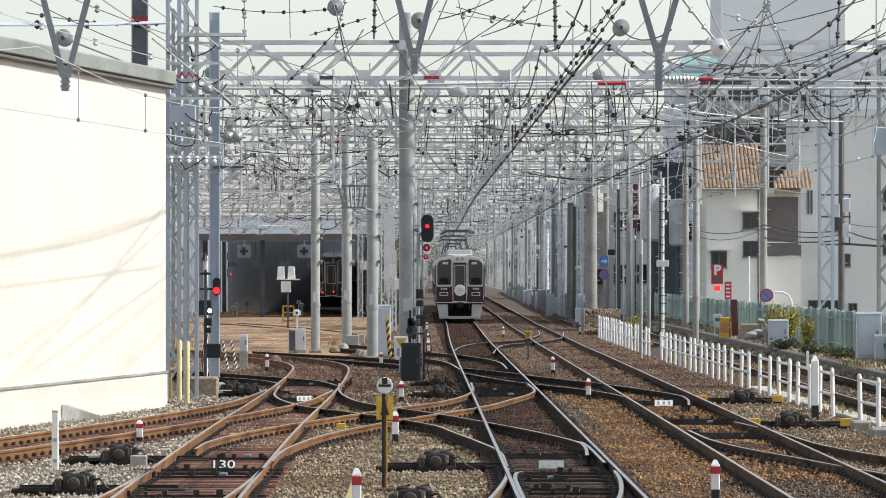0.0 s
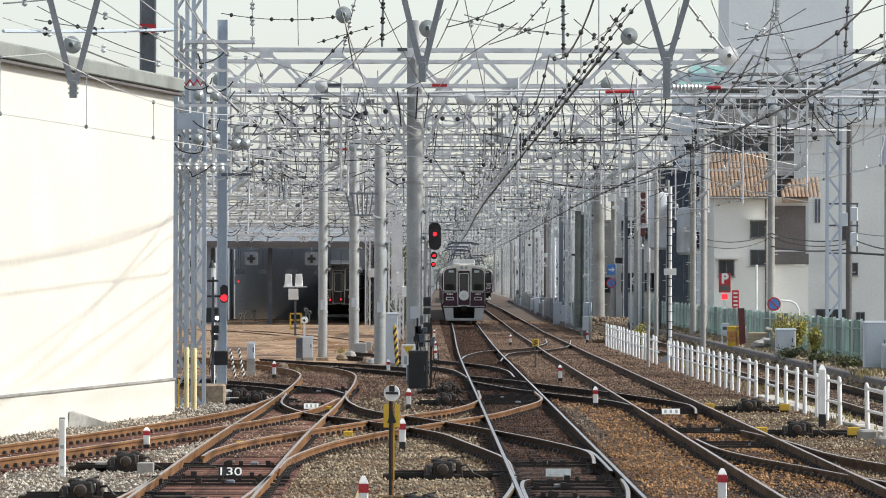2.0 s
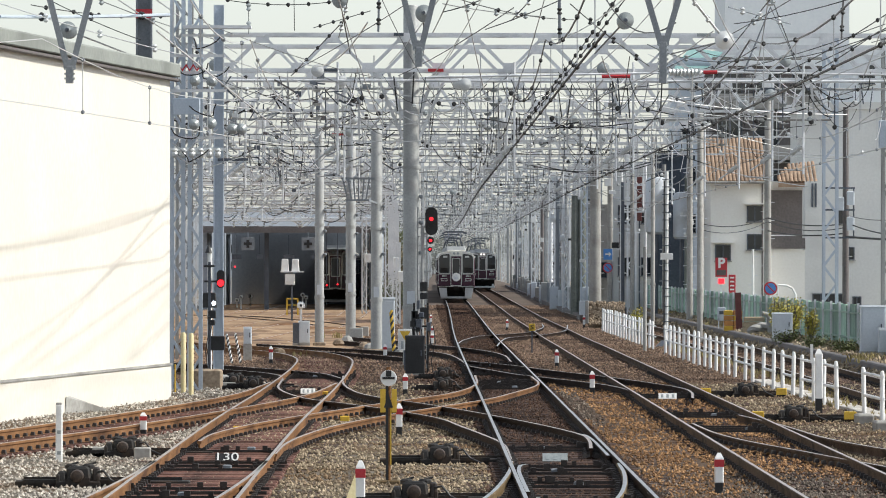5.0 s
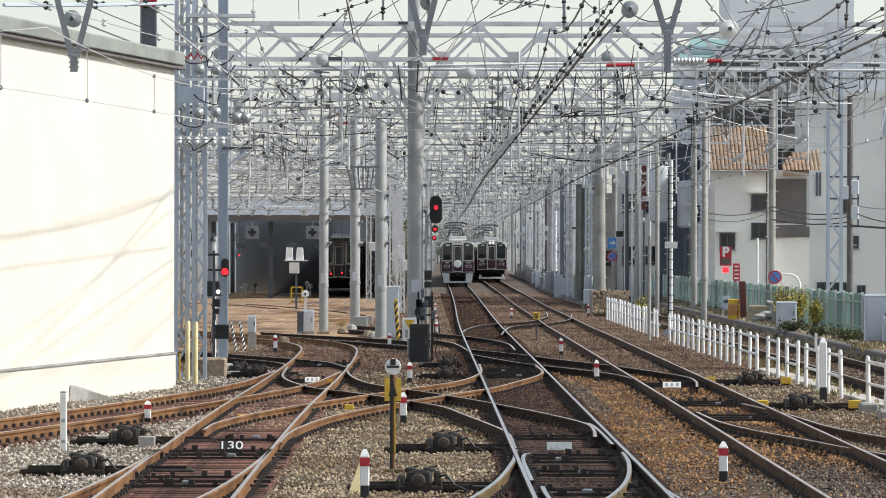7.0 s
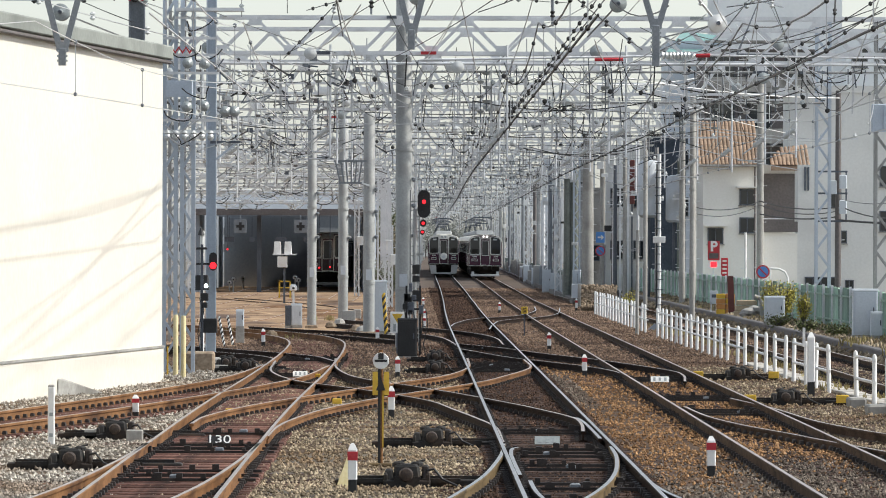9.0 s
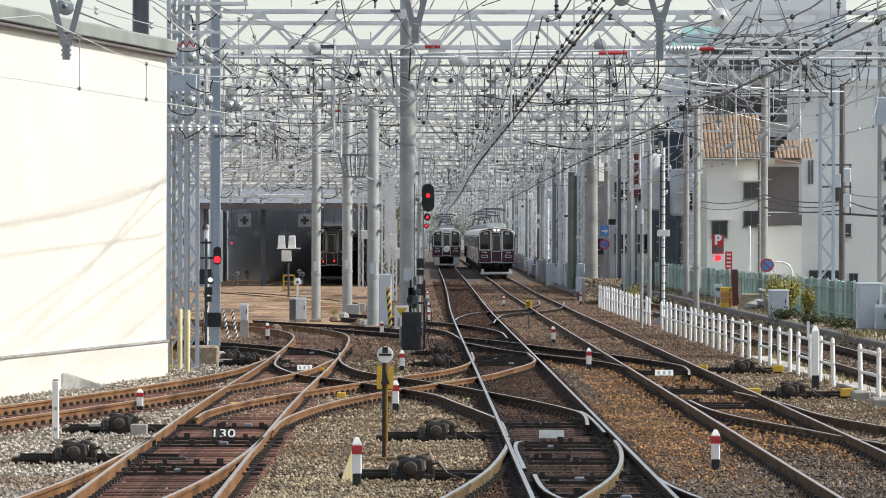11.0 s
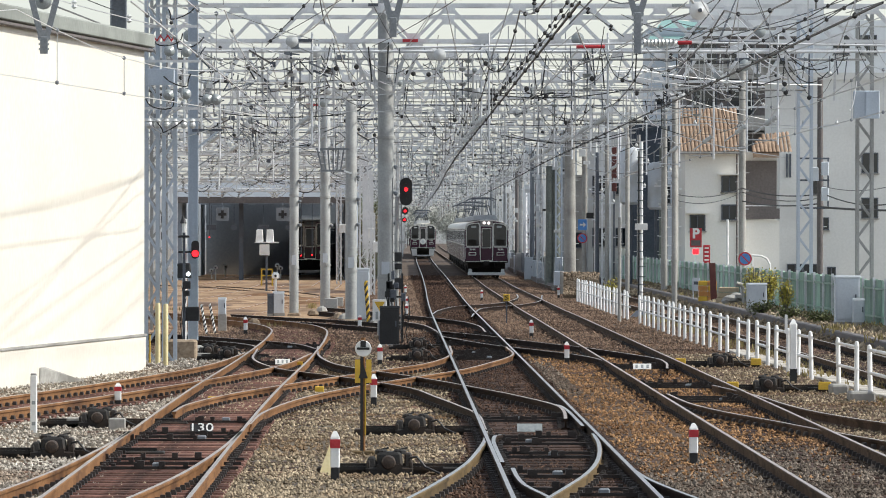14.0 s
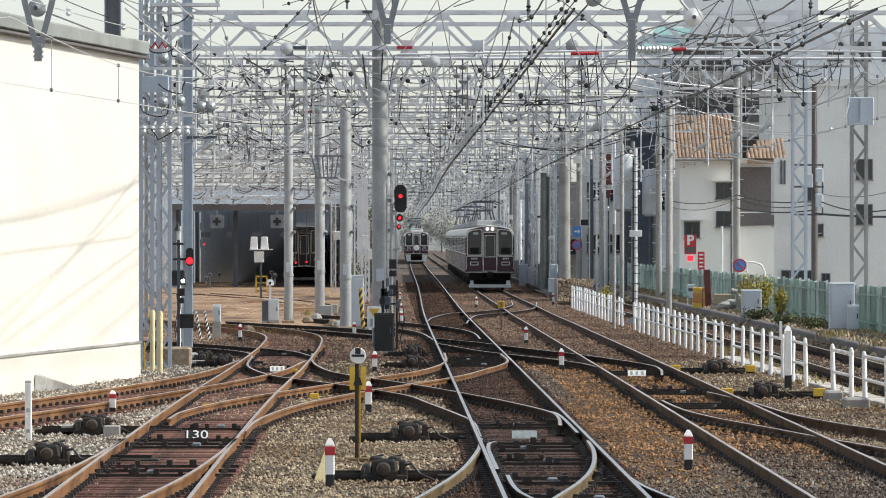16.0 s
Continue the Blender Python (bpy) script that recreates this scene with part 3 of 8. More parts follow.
def lay_track(name, label, centre, side="rust", top="railtop_dull", sleepers=(60, 130), until=150, dark=False, lifted=0.0, sink=0.0):
    """A track on its centre line: two rails, fastenings, sleepers as pieces near by and joined far off."""
    line = smooth_line(centre, 1.0 if centre[-1][1] < 260 else 3.0)
    t = thing(name, label, "railway track", kind="structure")
    for w in (-GAUGE, GAUGE):
        r = offset(line, w)
        part("rail", rail_mesh(r, side, top, sink), t, "rail with a bright worn running surface")
        c = Shape()
        clips_along(c, r, 0.6, until)
        if c.v:
            part("rail_fastening", c, t, "dark oily rail fastenings")
    far = Shape()
    run, k = 0.0, 0
    for p, q in zip(line, line[1:]):
        L = np.linalg.norm(np.array(q) - np.array(p))
        while run < L:
            c = np.array(p) + (np.array(q) - np.array(p)) * run / L
            rz = -math.degrees(math.atan2(q[0] - p[0], q[1] - p[1]))
            if sleepers[0] <= c[1] <= sleepers[1] and k < 190:
                ob = new("sleeper", SLEEPER_DARK if dark else SLEEPER)
                ob.parent = t
                ob.matrix_basis = pose(c[0], c[1], 0.004 * (k % 3) - lifted, 0, 0, rz)
                k += 1
            elif sleepers[1] < c[1] < 175:
                far.box((c[0], c[1], -0.225 - lifted), (1.95, 0.24, 0.14), "sleeper_dark" if dark else "sleeper", rz=rz)
            run += 0.6
        run -= L
    if far.v:
        tagged(part("sleepers", far, t, "row of dark wooden sleepers far along the track"), kind="stuff")
    return t


TRACK_DOWN = [(1.915, 40), (1.91, 120), (1.9, 190), (2.0, 240), (2.23, 309), (2.42, 400), (2.54, 515), (2.82, 645), (3.1, 850), (4.2, 1150)]
TRACK_UP = [(5.08, 40), (5.08, 120), (5.06, 200), (5.2, 245), (5.42, 325), (5.6, 400), (5.73, 480), (5.87, 610), (6.3, 850), (7.4, 1150)]
lay_track("main_track_down", "straight main line track with polished rails on oily sleepers", TRACK_DOWN, "darkrail", "railtop", (60, 135), 170, True, 0.02)
lay_track("main_track_up", "straight main line track with dark rails on brown ballast", TRACK_UP, "brownrail", "railtop_dull", (60, 135), 150, True, 0.045)
lay_track("depot_lead_track", "rust-brown depot lead track on reddish wooden sleepers", [(-2.82, 45), (-2.8, 80), (-2.74, 100), (-2.55, 126), (-2.52, 150), (-2.75, 164), (-3.6, 174), (-5.2, 183), (-7.6, 193), (-10.5, 204)], "rust", "railtop_dull", (60, 150), 150)
lay_track("outer_siding_track", "rusty siding track beside the white building", [(-8.6, 72), (-7.2, 84), (-5.55, 95.5), (-3.95, 108.5), (-3.0, 119), (-2.6, 130)], "rust", "railtop_dull", (60, 112), 130, lifted=0.012)
lay_track("left_branch_track", "rust-brown track curving away from the depot lead", [(-2.8, 79), (-2.9, 72), (-3.15, 64), (-3.7, 55), (-4.4, 47)][::-1], "rust", "railtop_dull", (200, 201), 78)
lay_track("third_track", "unused-looking track behind the white fence", [(9.7, 60), (9.7, 110), (9.7, 150), (9.5, 210), (9.0, 270), (8.7, 330)], "brownrail", "railtop_dull", (80, 150), 150, True, 0.03)


RAIL_STEP = itertools.count(1)


def lay_rails(name, label, left, right, side="rust", top="railtop_dull", until=150):
    """A turnout's or crossover's pair of rails, each pair a few millimetres lower than the last where they cross."""
    low = 0.004 * next(RAIL_STEP)
    t = thing(name, label, "railway track", kind="structure")
    for pts in (left, right):
        line = smooth_line(pts, 1.0)
        part("rail", rail_mesh(line, side, top, low), t, "curved crossover rail")
        c = Shape()
        clips_along(c, line, 0.6, until)
        if c.v:
            part("rail_fastening", c, t, "dark oily rail fastenings")
    return t


lay_rails("crossover_rails", "rusty scissors crossover rails bending between two tracks",
          [(-3.29, 87.8), (-3.19, 92.1), (-2.55, 99.0), (-0.98, 110.0), (-0.06, 115.9), (0.67, 121.0), (1.17, 128.8), (1.25, 139.1)],
          [(-2.03, 82.1), (-1.99, 86.4), (-1.80, 90.9), (-1.40, 96.3), (-0.63, 102.7), (0.29, 108.7), (1.27, 115.0), (1.85, 120.5), (2.52, 128.8), (2.55, 137.7)])
lay_rails("crossover_rails", "dark scissors crossover rails bending between two tracks",
          [(1.20, 80.0), (1.19, 86.7), (0.96, 91.2), (0.62, 96.3), (0.27, 101.2), (-0.53, 106.6), (-1.40, 111.3), (-2.30, 115.9), (-2.98, 124.2), (-3.15, 133.8)],
          [(2.42, 84.8), (2.50, 88.6), (2.44, 91.8), (1.92, 97.3), (1.21, 103.1), (0.69, 107.0), (-0.02, 111.7), (-0.81, 116.4), (-1.32, 121.0), (-1.69, 128.8), (-1.83, 138.4)], "darkrail", "railtop_dull")
lay_rails("turnout_rails", "polished turnout rails curving off the main line",
          [(1.20, 79.5), (1.12, 75.6), (0.82, 68.7), (0.42, 63.0), (0.04, 58.5), (-0.63, 50.0)],
          [(2.61, 78.6), (2.55, 74.6), (2.38, 69.9), (2.12, 65.8), (1.67, 61.0), (0.85, 52.9)], "olive", "railtop", 90)
lay_rails("turnout_rails", "polished turnout blades beside the main line rails",
          [(1.32, 67.2), (1.32, 65.0), (1.36, 62.7), (1.50, 60.5), (1.72, 56.7)],
          [(2.64, 68.7), (2.71, 64.9), (2.87, 61.8), (3.11, 58.5), (3.48, 53.9)], "darkrail", "railtop", 90)
lay_rails("check_rails", "short polished check rails with flared ends beside the main line rails",
          [(1.38, 78.4), (1.30, 78.0), (1.245, 76.0), (1.235, 73.0), (1.235, 69.0)],
          [(2.40, 92.6), (2.52, 91.8), (2.57, 89.6), (2.58, 86.0), (2.58, 82.0)], "darkrail", "railtop", 90)
lay_rails("crossover_rails", "dark crossover rails between the two main tracks",
          [(1.00, 161.8), (2.24, 154.6), (2.93, 148.8), (3.54, 144.2), (4.43, 137.7), (5.45, 127.6), (5.56, 122.6), (5.34, 116.9)],
          [(1.11, 153.7), (2.13, 142.7), (2.73, 138.4), (3.80, 131.2), (4.29, 125.3), (4.39, 115.9)], "darkrail", "railtop_dull", 140)
lay_rails("crossover_rails", "distant crossover rails between the two main tracks",
          [(1.21, 196.0), (1.47, 206.1), (2.25, 219.1), (3.96, 230.0), (5.04, 248.4), (5.43, 267.5)],
          [(2.40, 189.3), (2.73, 203.1), (3.22, 214.0), (4.66, 224.4), (5.73, 237.8), (6.45, 262.5)], "darkrail", "railtop", 60)
lay_rails("crossover_rails", "dark rails leading from the main line into the depot",
          [(-2.71, 215.7), (-1.22, 206.1), (0.15, 194.6), (1.70, 181.9), (2.34, 171.8), (2.41, 159.9)],
          [(-2.86, 204.6), (-1.32, 193.2), (-0.03, 180.7), (0.79, 171.8), (1.14, 158.1), (1.16, 148.0)], "darkrail", "railtop_dull", 60)
lay_rails("turnout_rails", "turnout rails bending away towards the white fence",
          [(4.52, 99.0), (4.63, 93.4), (4.94, 88.9), (5.40, 84.8), (5.78, 81.1), (6.35, 76.2), (7.23, 68.5)],
          [(5.58, 104.6), (5.95, 98.0), (6.17, 91.2), (6.55, 86.7), (6.96, 83.6), (8.02, 76.0)], "brownrail", "railtop_dull", 100)
lay_rails("yard_rails", "rusty yard track turning towards the shed",
          [(-1.85, 137.1), (-2.34, 142.7), (-3.10, 146.4), (-4.18, 150.4), (-5.33, 154.6), (-6.81, 158.1)],
          [(-3.13, 133.8), (-3.37, 140.5), (-4.03, 144.9), (-4.96, 148.0), (-6.37, 151.2)], "darkrail", "railtop_dull", 60)
lay_rails("yard_rails", "thin rusty yard track in front of the shed",
          [(0.13, 172.8), (-0.88, 178.4), (-2.32, 184.3), (-3.82, 189.3), (-5.45, 196.0)],
          [(-0.03, 164.6), (-1.17, 170.7), (-2.57, 177.2), (-3.85, 181.9), (-5.41, 188.0)], "darkrail", "railtop_dull", 60)
for k, (xa, xb) in enumerate(((-10.6, -10.2), (-7.4, -7.0), (-4.2, -3.9))):
    lay_track("shed_track", "rusty track running into the dark shed", [(xa - 4.5 + 1.5 * k, 205), (xa - 1.6 + 0.5 * k, 236), (xb - 0.3, 285), (xb, 330), (xb, 400)], "rust", "railtop_dull", (500, 501), 60, sink=0.165)
lay_track("shed_track", "rusty ladder track crossing the yard before the shed", [(-12.6, 330), (-9.4, 318), (-5.6, 290), (-3.2, 262)], "brownrail", "rust", (500, 501), 60, sink=0.14)


def turnout_timbers():
    """Long bearer timbers under the turnouts, reaching past the rails on both sides."""
    rng = random.Random(44)
    meshes = [Shape().box((0, 0, -0.235), (w, 0.25, 0.13), m, bev=0.012).mesh("timber") for w in (2.6, 3.1, 3.7) for m in ("timber", "sleeper_dark")]
    for label, runs in (("long dark timbers under the main line turnout", ((56, 84, 0.45, 2.2, -0.9, 0.0),)),
                        ("long brown timbers under the scissors crossover", ((86, 99, 1.0, 1.5, 0.0, -0.3), (100, 128, 1.15, 1.25, 0.3, 0.0), (62, 74, -2.9, -2.8, 0.0, 0.0), (84, 100, -2.6, -2.35, 0.2, 0.0))),
                        ("long dark timbers under the turnout of the far main track", ((70, 104, 6.2, 5.4, 0.2, 0.0), (118, 134, 4.9, 4.5, 0.0, 0.0)))):
        t = thing("turnout_timbers", label, "sleepers", kind="structure")
        for y0, y1, xa, xb, da, db in runs:
            n = int((y1 - y0) / 0.62)
            for i in range(n):
                u = i / max(1, n - 1)
                x = xa + (xb - xa) * u + rng.uniform(-0.14, 0.14)
                ob = new("timber", meshes[rng.randrange(6) | (1 if y1 == 84 else 0)])
                ob.parent = t
                ob.matrix_basis = pose(x, y0 + i * 0.62 + 0.3, -0.018 - 0.012 * rng.random(), 0, 0, rng.uniform(-1.0, 1.0))


turnout_timbers()


# ---- white building ----
def build_white_building():
    xa, ya, xb, yb = -12.95, 60.0, -5.23, 123.1
    d = Vector((xb - xa, yb - ya, 0)).normalized()
    n = Vector((d.y, -d.x, 0))
    t = thing("white_building", "plain white rendered building with a pale grey coping beside the siding", "building")
    top = 6.45

    def wall(p, q, z0, z1, depth, mat, out=0.0):
        a, b = Vector((*p, 0)) + n * out, Vector((*q, 0)) + n * out
        back = -n * depth
        s = Shape()
        vs = [a, b, b + back, a + back]
        return s.put([(v.x, v.y, z0) for v in vs] + [(v.x, v.y, z1) for v in vs],
                     [(3, 2, 1, 0), (4, 5, 6, 7), (0, 1, 5, 4), (1, 2, 6, 5), (2, 3, 7, 6), (3, 0, 4, 7)], mat)

    p, q = (xa, ya), (xb, yb)
    part("wall", wall(p, q, -0.3, top, 6.0, "wall"), t)
    part("ledge", wall(p, q, 0.5, 0.545, 6.1, "concrete", 0.06), t, "thin grey ledge along the wall")
    part("plinth", wall(p, q, -0.3, 0.49, 6.1, "wall", 0.035), t, "white base course standing proud of the wall")
    c = Shape()
    prof = [(0.0, 0.03), (0.15, 0.03), (0.17, 0.05), (0.17, 0.28), (0.15, 0.31), (0.05, 0.33), (-6.2, 0.33), (-6.2, 0.03)]
    a, b = Vector((*p, 0)), Vector((*q, 0)) + d * 0.3
    k = len(prof)
    vs = [(e + n * u) + Vector((0, 0, top + z)) for e in (a, b) for u, z in prof]
    c.put(vs, [tuple(range(k)), tuple(reversed(range(k, 2 * k)))] + [(i, k + i, k + (i + 1) % k, (i + 1) % k) for i in range(k)], "coping")
    part("coping", c, t, "pale green-grey metal coping")
    g = Shape()
    g.bar(a + n * 0.1 + Vector((0, 0, top - 0.03)), b + n * 0.1 + Vector((0, 0, top - 0.03)), 0.08, "brown", n=8)
    part("gutter", g, t, "dark gutter under the coping")
    w = Shape()
    f = Vector((xa, ya, 0)) + d * ((111 - ya) / d.y)
    w.put([f + n * 0.04 + Vector((0, 0, -0.2)), f + d * 2.4 + n * 0.5 + Vector((0, 0, -0.2)), f + n * 0.06 + Vector((0, 0, 0.12)),
           f + d * 0.4 + n * 0.04 + Vector((0, 0, -0.2)), f + d * 2.6 + n * 0.3 + Vector((0, 0, -0.2)), f + d * 0.4 + n * 0.06 + Vector((0, 0, 0.12))],
          [(0, 1, 2), (5, 4, 3), (0, 3, 4, 1), (1, 4, 5, 2), (2, 5, 3, 0)], "concrete")
    part("buttress", w, t, "small grey concrete wedge at the foot of the wall")


build_white_building()


# ---- depot shed ----
def build_shed():
    y0, xl, xr, zt = 366.0, -13.2, -3.0, 4.35
    t = thing("depot_shed", "dark open-fronted train depot shed with a dull roof edge", "building")
    # The gaps between the slopes are added to let light into the shed.
    for i in range(4):
        ya, yb, za, zb = y0 - 0.8 + i * 12, y0 + 8.6 + i * 12, zt + 0.35, zt + 1.2 + 0.25 * i
        vs = [(xl - 0.5, ya, za), (xr + 0.5, ya, za), (xr + 0.5, yb, zb), (xl - 0.5, yb, zb)]
        part("roof", Shape().put(vs + [(x, y, z - 0.2) for x, y, z in vs], [(0, 1, 2, 3), (7, 6, 5, 4), (0, 4, 5, 1), (1, 5, 6, 2), (2, 6, 7, 3), (3, 7, 4, 0)], "darkgrey"), t, "dark grey sawtooth roof slope")
    part("roof_edge", Shape().box(((xl + xr) / 2, y0 - 1.1, zt + 0.28), (xr - xl + 1, 0.15, 0.4), "brown"), t, "dull metal roof edge")
    for x in (xl - 0.2, xr + 0.2):
        part("side_wall", Shape().box((x, y0 + 23, zt / 2 - 0.1), (0.3, 46, zt + 0.7), "shed"), t)
    part("back_wall", Shape().box(((xl + xr) / 2, y0 + 46, zt / 2), (xr - xl, 0.3, zt + 0.9), "shed"), t)
    for x in (-9.6, -6.3, -3.1):
        part("column", Shape().box((x, y0 + 1, zt / 2 - 0.1), (0.28, 0.3, zt + 0.6), "darksteel"), t, "dark steel column")
    for x in (-10.7, -7.0):
        s = Shape().box((x, y0 - 1.3, 3.75), (0.8, 0.05, 0.8), "darkgrey", bev=0.01)
        s.box((x, y0 - 1.34, 3.75), (0.5, 0.02, 0.17), "black").box((x, y0 - 1.343, 3.75), (0.17, 0.02, 0.5), "black")
        s.box((x, y0 - 1.2, 4.2), (0.06, 0.3, 0.5), "shed")
        part("sign", s, t, "pale square board with a dark cross")
    for x, w in ((-11.4, 1.2), (-10.0, 0.8), (-8.2, 1.4), (-6.6, 0.9)):
        part("placard", Shape().box((x, y0 - 0.6, 2.95), (w * 0.5, 0.05, 0.3), "darksteel", bev=0.01).bar((x, y0 - 0.6, 3.1), (x, y0 - 0.6, 4.3), 0.04, "darksteel"), t, "dim grey placard")


build_shed()
# ---- catenary gantries ----
def truss(x0, x1, zl, h, depth, panel, w=0.065, chord=0.1):
    """A box truss along x between two chords, zigzag on both faces, gussets at the nodes."""
    s = Shape()
    n = max(2, int((x1 - x0) / panel))
    st = (x1 - x0) / n
    for y in (0, depth):
        for z, ww in ((zl, chord), (zl + h, chord)):
            s.bar((x0, y, z), (x1, y, z), ww, "galv")
        for i in range(n):
            a, b = x0 + i * st, x0 + (i + 1) * st
            m = (a + b) / 2
            s.bar((a, y, zl), (m, y, zl + h), w, "galv").bar((m, y, zl + h), (b, y, zl), w, "galv")
            for xx, zz in ((a, zl + 0.1), (m, zl + h - 0.1)):
                s.box((xx, y - 0.05, zz), (0.34, 0.02, 0.2), "galv")
    for i in range(n):
        a = x0 + i * st
        for z in (zl, zl + h):
            s.bar((a, 0, z), (a + st, depth, z), 0.05, "galv")
            s.bar((a, 0, z), (a, depth, z), 0.05, "galv")
    return s


def lattice_post(z1, w=0.5, bay=0.7, mat="galv"):
    s = Shape()
    z0 = -0.3
    for x in (-w / 2, w / 2):
        for y in (-w / 2, w / 2):
            s.bar((x, y, z0), (x, y, z1), 0.08, mat)
    n = int((z1 - z0) / bay)
    b = (z1 - z0) / n
    for i in range(n):
        a, c = z0 + i * b, z0 + (i + 1) * b
        e = 1 if i % 2 else -1
        for y in (-w / 2, w / 2):
            s.bar((-e * w / 2, y, a), (e * w / 2, y, c), 0.05, mat)
        for x in (-w / 2, w / 2):
            s.bar((x, -e * w / 2, a), (x, e * w / 2, c), 0.045, mat)
    return s


def pipe_post(z1, d=0.42, mat="pole"):
    s = Shape().lathe((0, 0, 0), [(d / 2, -0.3), (d / 2, z1 - 0.04), (d / 2 - 0.03, z1)], mat, n=20)
    for z in (1.6, z1 * 0.55):
        s.lathe((0, 0, z), [(d / 2 + 0.02, 0), (d / 2 + 0.02, 0.08)], mat, n=20)
    return s


def insulator(p, q, mat="porcelain", r=0.13, discs=5):
    """A string of porcelain discs from p to q."""
    s = Shape()
    p, q = Vector(p), Vector(q)
    s.bar(p, q, 0.04, "darksteel", n=6)
    d = (q - p)
    for i in range(discs):
        c = p + d * ((i + 0.7) / (discs + 0.4))
        e = d.normalized() * 0.04
        s.bar(c - e, c + e, r * 2, mat, n=12, r2=0.55)
    return s


TRACK_X = lambda y: (along_x(TRACK_DOWN, y), along_x(TRACK_UP, y))


def along_x(track, y):
    return float(np.interp(y, [p[1] for p in track], [p[0] for p in track]))


def build_gantry(y, x0, x1, zl, h, posts, wires, seed):
    rng = random.Random(seed)
    t = thing("catenary_gantry", "pale grey galvanised lattice gantry carrying overhead wires across the tracks", "gantry", group="gantries over the line")
    t.matrix_basis = pose(0, y, 0)
    part("truss_beam", truss(x0, x1, zl, h, 0.7, 1.75 if y < 180 else 1.3, 0.065 if y < 180 else 0.085, 0.1 if y < 180 else 0.075), t, "zigzag lattice beam")
    for x, kind in posts:
        if kind in ("pipe", "slim"):
            part("post", pipe_post(zl + h, 0.4) if kind == "pipe" else pipe_post(zl + h, 0.2, "concrete"), t, "round grey steel post", smooth=True).location = (x, 0.35, 0)
        else:
            part("post", lattice_post(zl + h + rng.uniform(0.2, 1.5), 0.42, 0.55, "bluegrey" if 180 < y < 200 else "pole" if y < 180 else "galv"), t, "square lattice steel post").location = (x, 0.35, 0)
    top = Shape().bar((x0, -0.1, zl - 0.28), (x1, -0.1, zl - 0.28), 0.075 if y < 200 else 0.05, rng.choice(["pole", "galv", "darkgrey"]), n=8)
    part("cross_pipe", top, t, "round pipe hung under the beam")
    for x in wires:
        a = Shape()
        drop = zl - 0.28
        a.bar((x + 0.55, -0.1, drop + 0.5), (x + 0.55, -0.1, 5.0), 0.07, "galv", n=6)
        a.bar((x + 0.55, -0.1, 5.75), (x - 0.1, -0.1, 5.3), 0.045, "wire_pale", n=6)
        a.bar((x + 0.55, -0.1, 5.1), (x - 0.25, -0.1, 5.13), 0.035, "wire_pale", n=6)
        arm = part("drop_arm", a, t, "pull-off arm holding the contact wire")
        part("insulator", insulator((x + 0.5, -0.1, 5.74), (x + 0.2, -0.1, 5.52), "porcelain", 0.09, 4), arm, "white porcelain insulator", smooth=True)
        sus = insulator((x, -0.1, drop), (x, -0.1, 6.2), rng.choice(["porcelain", "porcelain_grey"]), 0.13, 3)
        part("insulator", sus, t, "hanging porcelain insulator", smooth=True)
        if rng.random() < 0.85:
            part("insulator", Shape().lathe((x + rng.uniform(-0.9, 0.9), -0.35, zl - rng.uniform(-0.3, 0.5)), [(0.05, -0.12), (0.17, -0.05), (0.17, 0.0), (0.05, 0.04)], rng.choice(["porcelain_grey", "porcelain"]), axis="y", n=18), t, "round disc insulator seen end on", smooth=True)
    for k in range(4):
        x = rng.uniform(x0 + 1, x1 - 1)
        z = zl + rng.choice([-0.28, 0.0, h])
        c = Shape().box((x, -0.2, z), (rng.uniform(0.2, 0.5), 0.12, 0.08), rng.choice(["red", "darksteel", "porcelain_grey", "galv", "darkgrey", "darksteel"]))
        part("clamp", c, t, "bolted clamp on the beam")
    for k in range(20):
        j = Shape()
        x = rng.uniform(x0 + 0.5, x1 - 1.5)
        w = rng.uniform(0.7, 1.7)
        dz = rng.uniform(0.2, 0.8)
        z0, z1 = zl + rng.uniform(-0.5, 0.3), zl + rng.uniform(-1.4, 0.0)
        pts = [(x + w * u, -0.2, z0 + (z1 - z0) * u - dz * 4 * u * (1 - u)) for u in np.linspace(0, 1, 9)]
        j.path(pts, rng.uniform(0.014, 0.028), rng.choice(["wire_black", "wire_black", "wire_pale", "white"]))
        part("jumper_cable", j, t, "looping jumper cable")
    h_ = Shape()
    for k in range(int((x1 - x0) * 2.0)):
        x = rng.uniform(x0 + 0.3, x1 - 0.3)
        a, b = zl - rng.uniform(0.0, 0.3), zl - rng.uniform(0.5, 1.5)
        m_ = rng.choice(["wire_pale", "wire_pale", "white", "wire_black", "darksteel"])
        h_.bar((x, -0.15, a), (x + rng.uniform(-0.15, 0.15), -0.15, b), rng.uniform(0.02, 0.038), m_)
        if rng.random() < 0.5:
            h_.lathe((x, -0.15, b), [(0.02, -0.07), (0.07, -0.03), (0.07, 0.03), (0.02, 0.07)], rng.choice(["wire_black", "porcelain", "porcelain_grey", "wire_black"]), n=7)
        if rng.random() < 0.35:
            h_.bar((x, -0.15, b), (x + rng.uniform(-0.8, 0.8), -0.15, b + rng.uniform(-0.3, 0.3)), 0.03, rng.choice(["wire_pale", "wire_black"]))
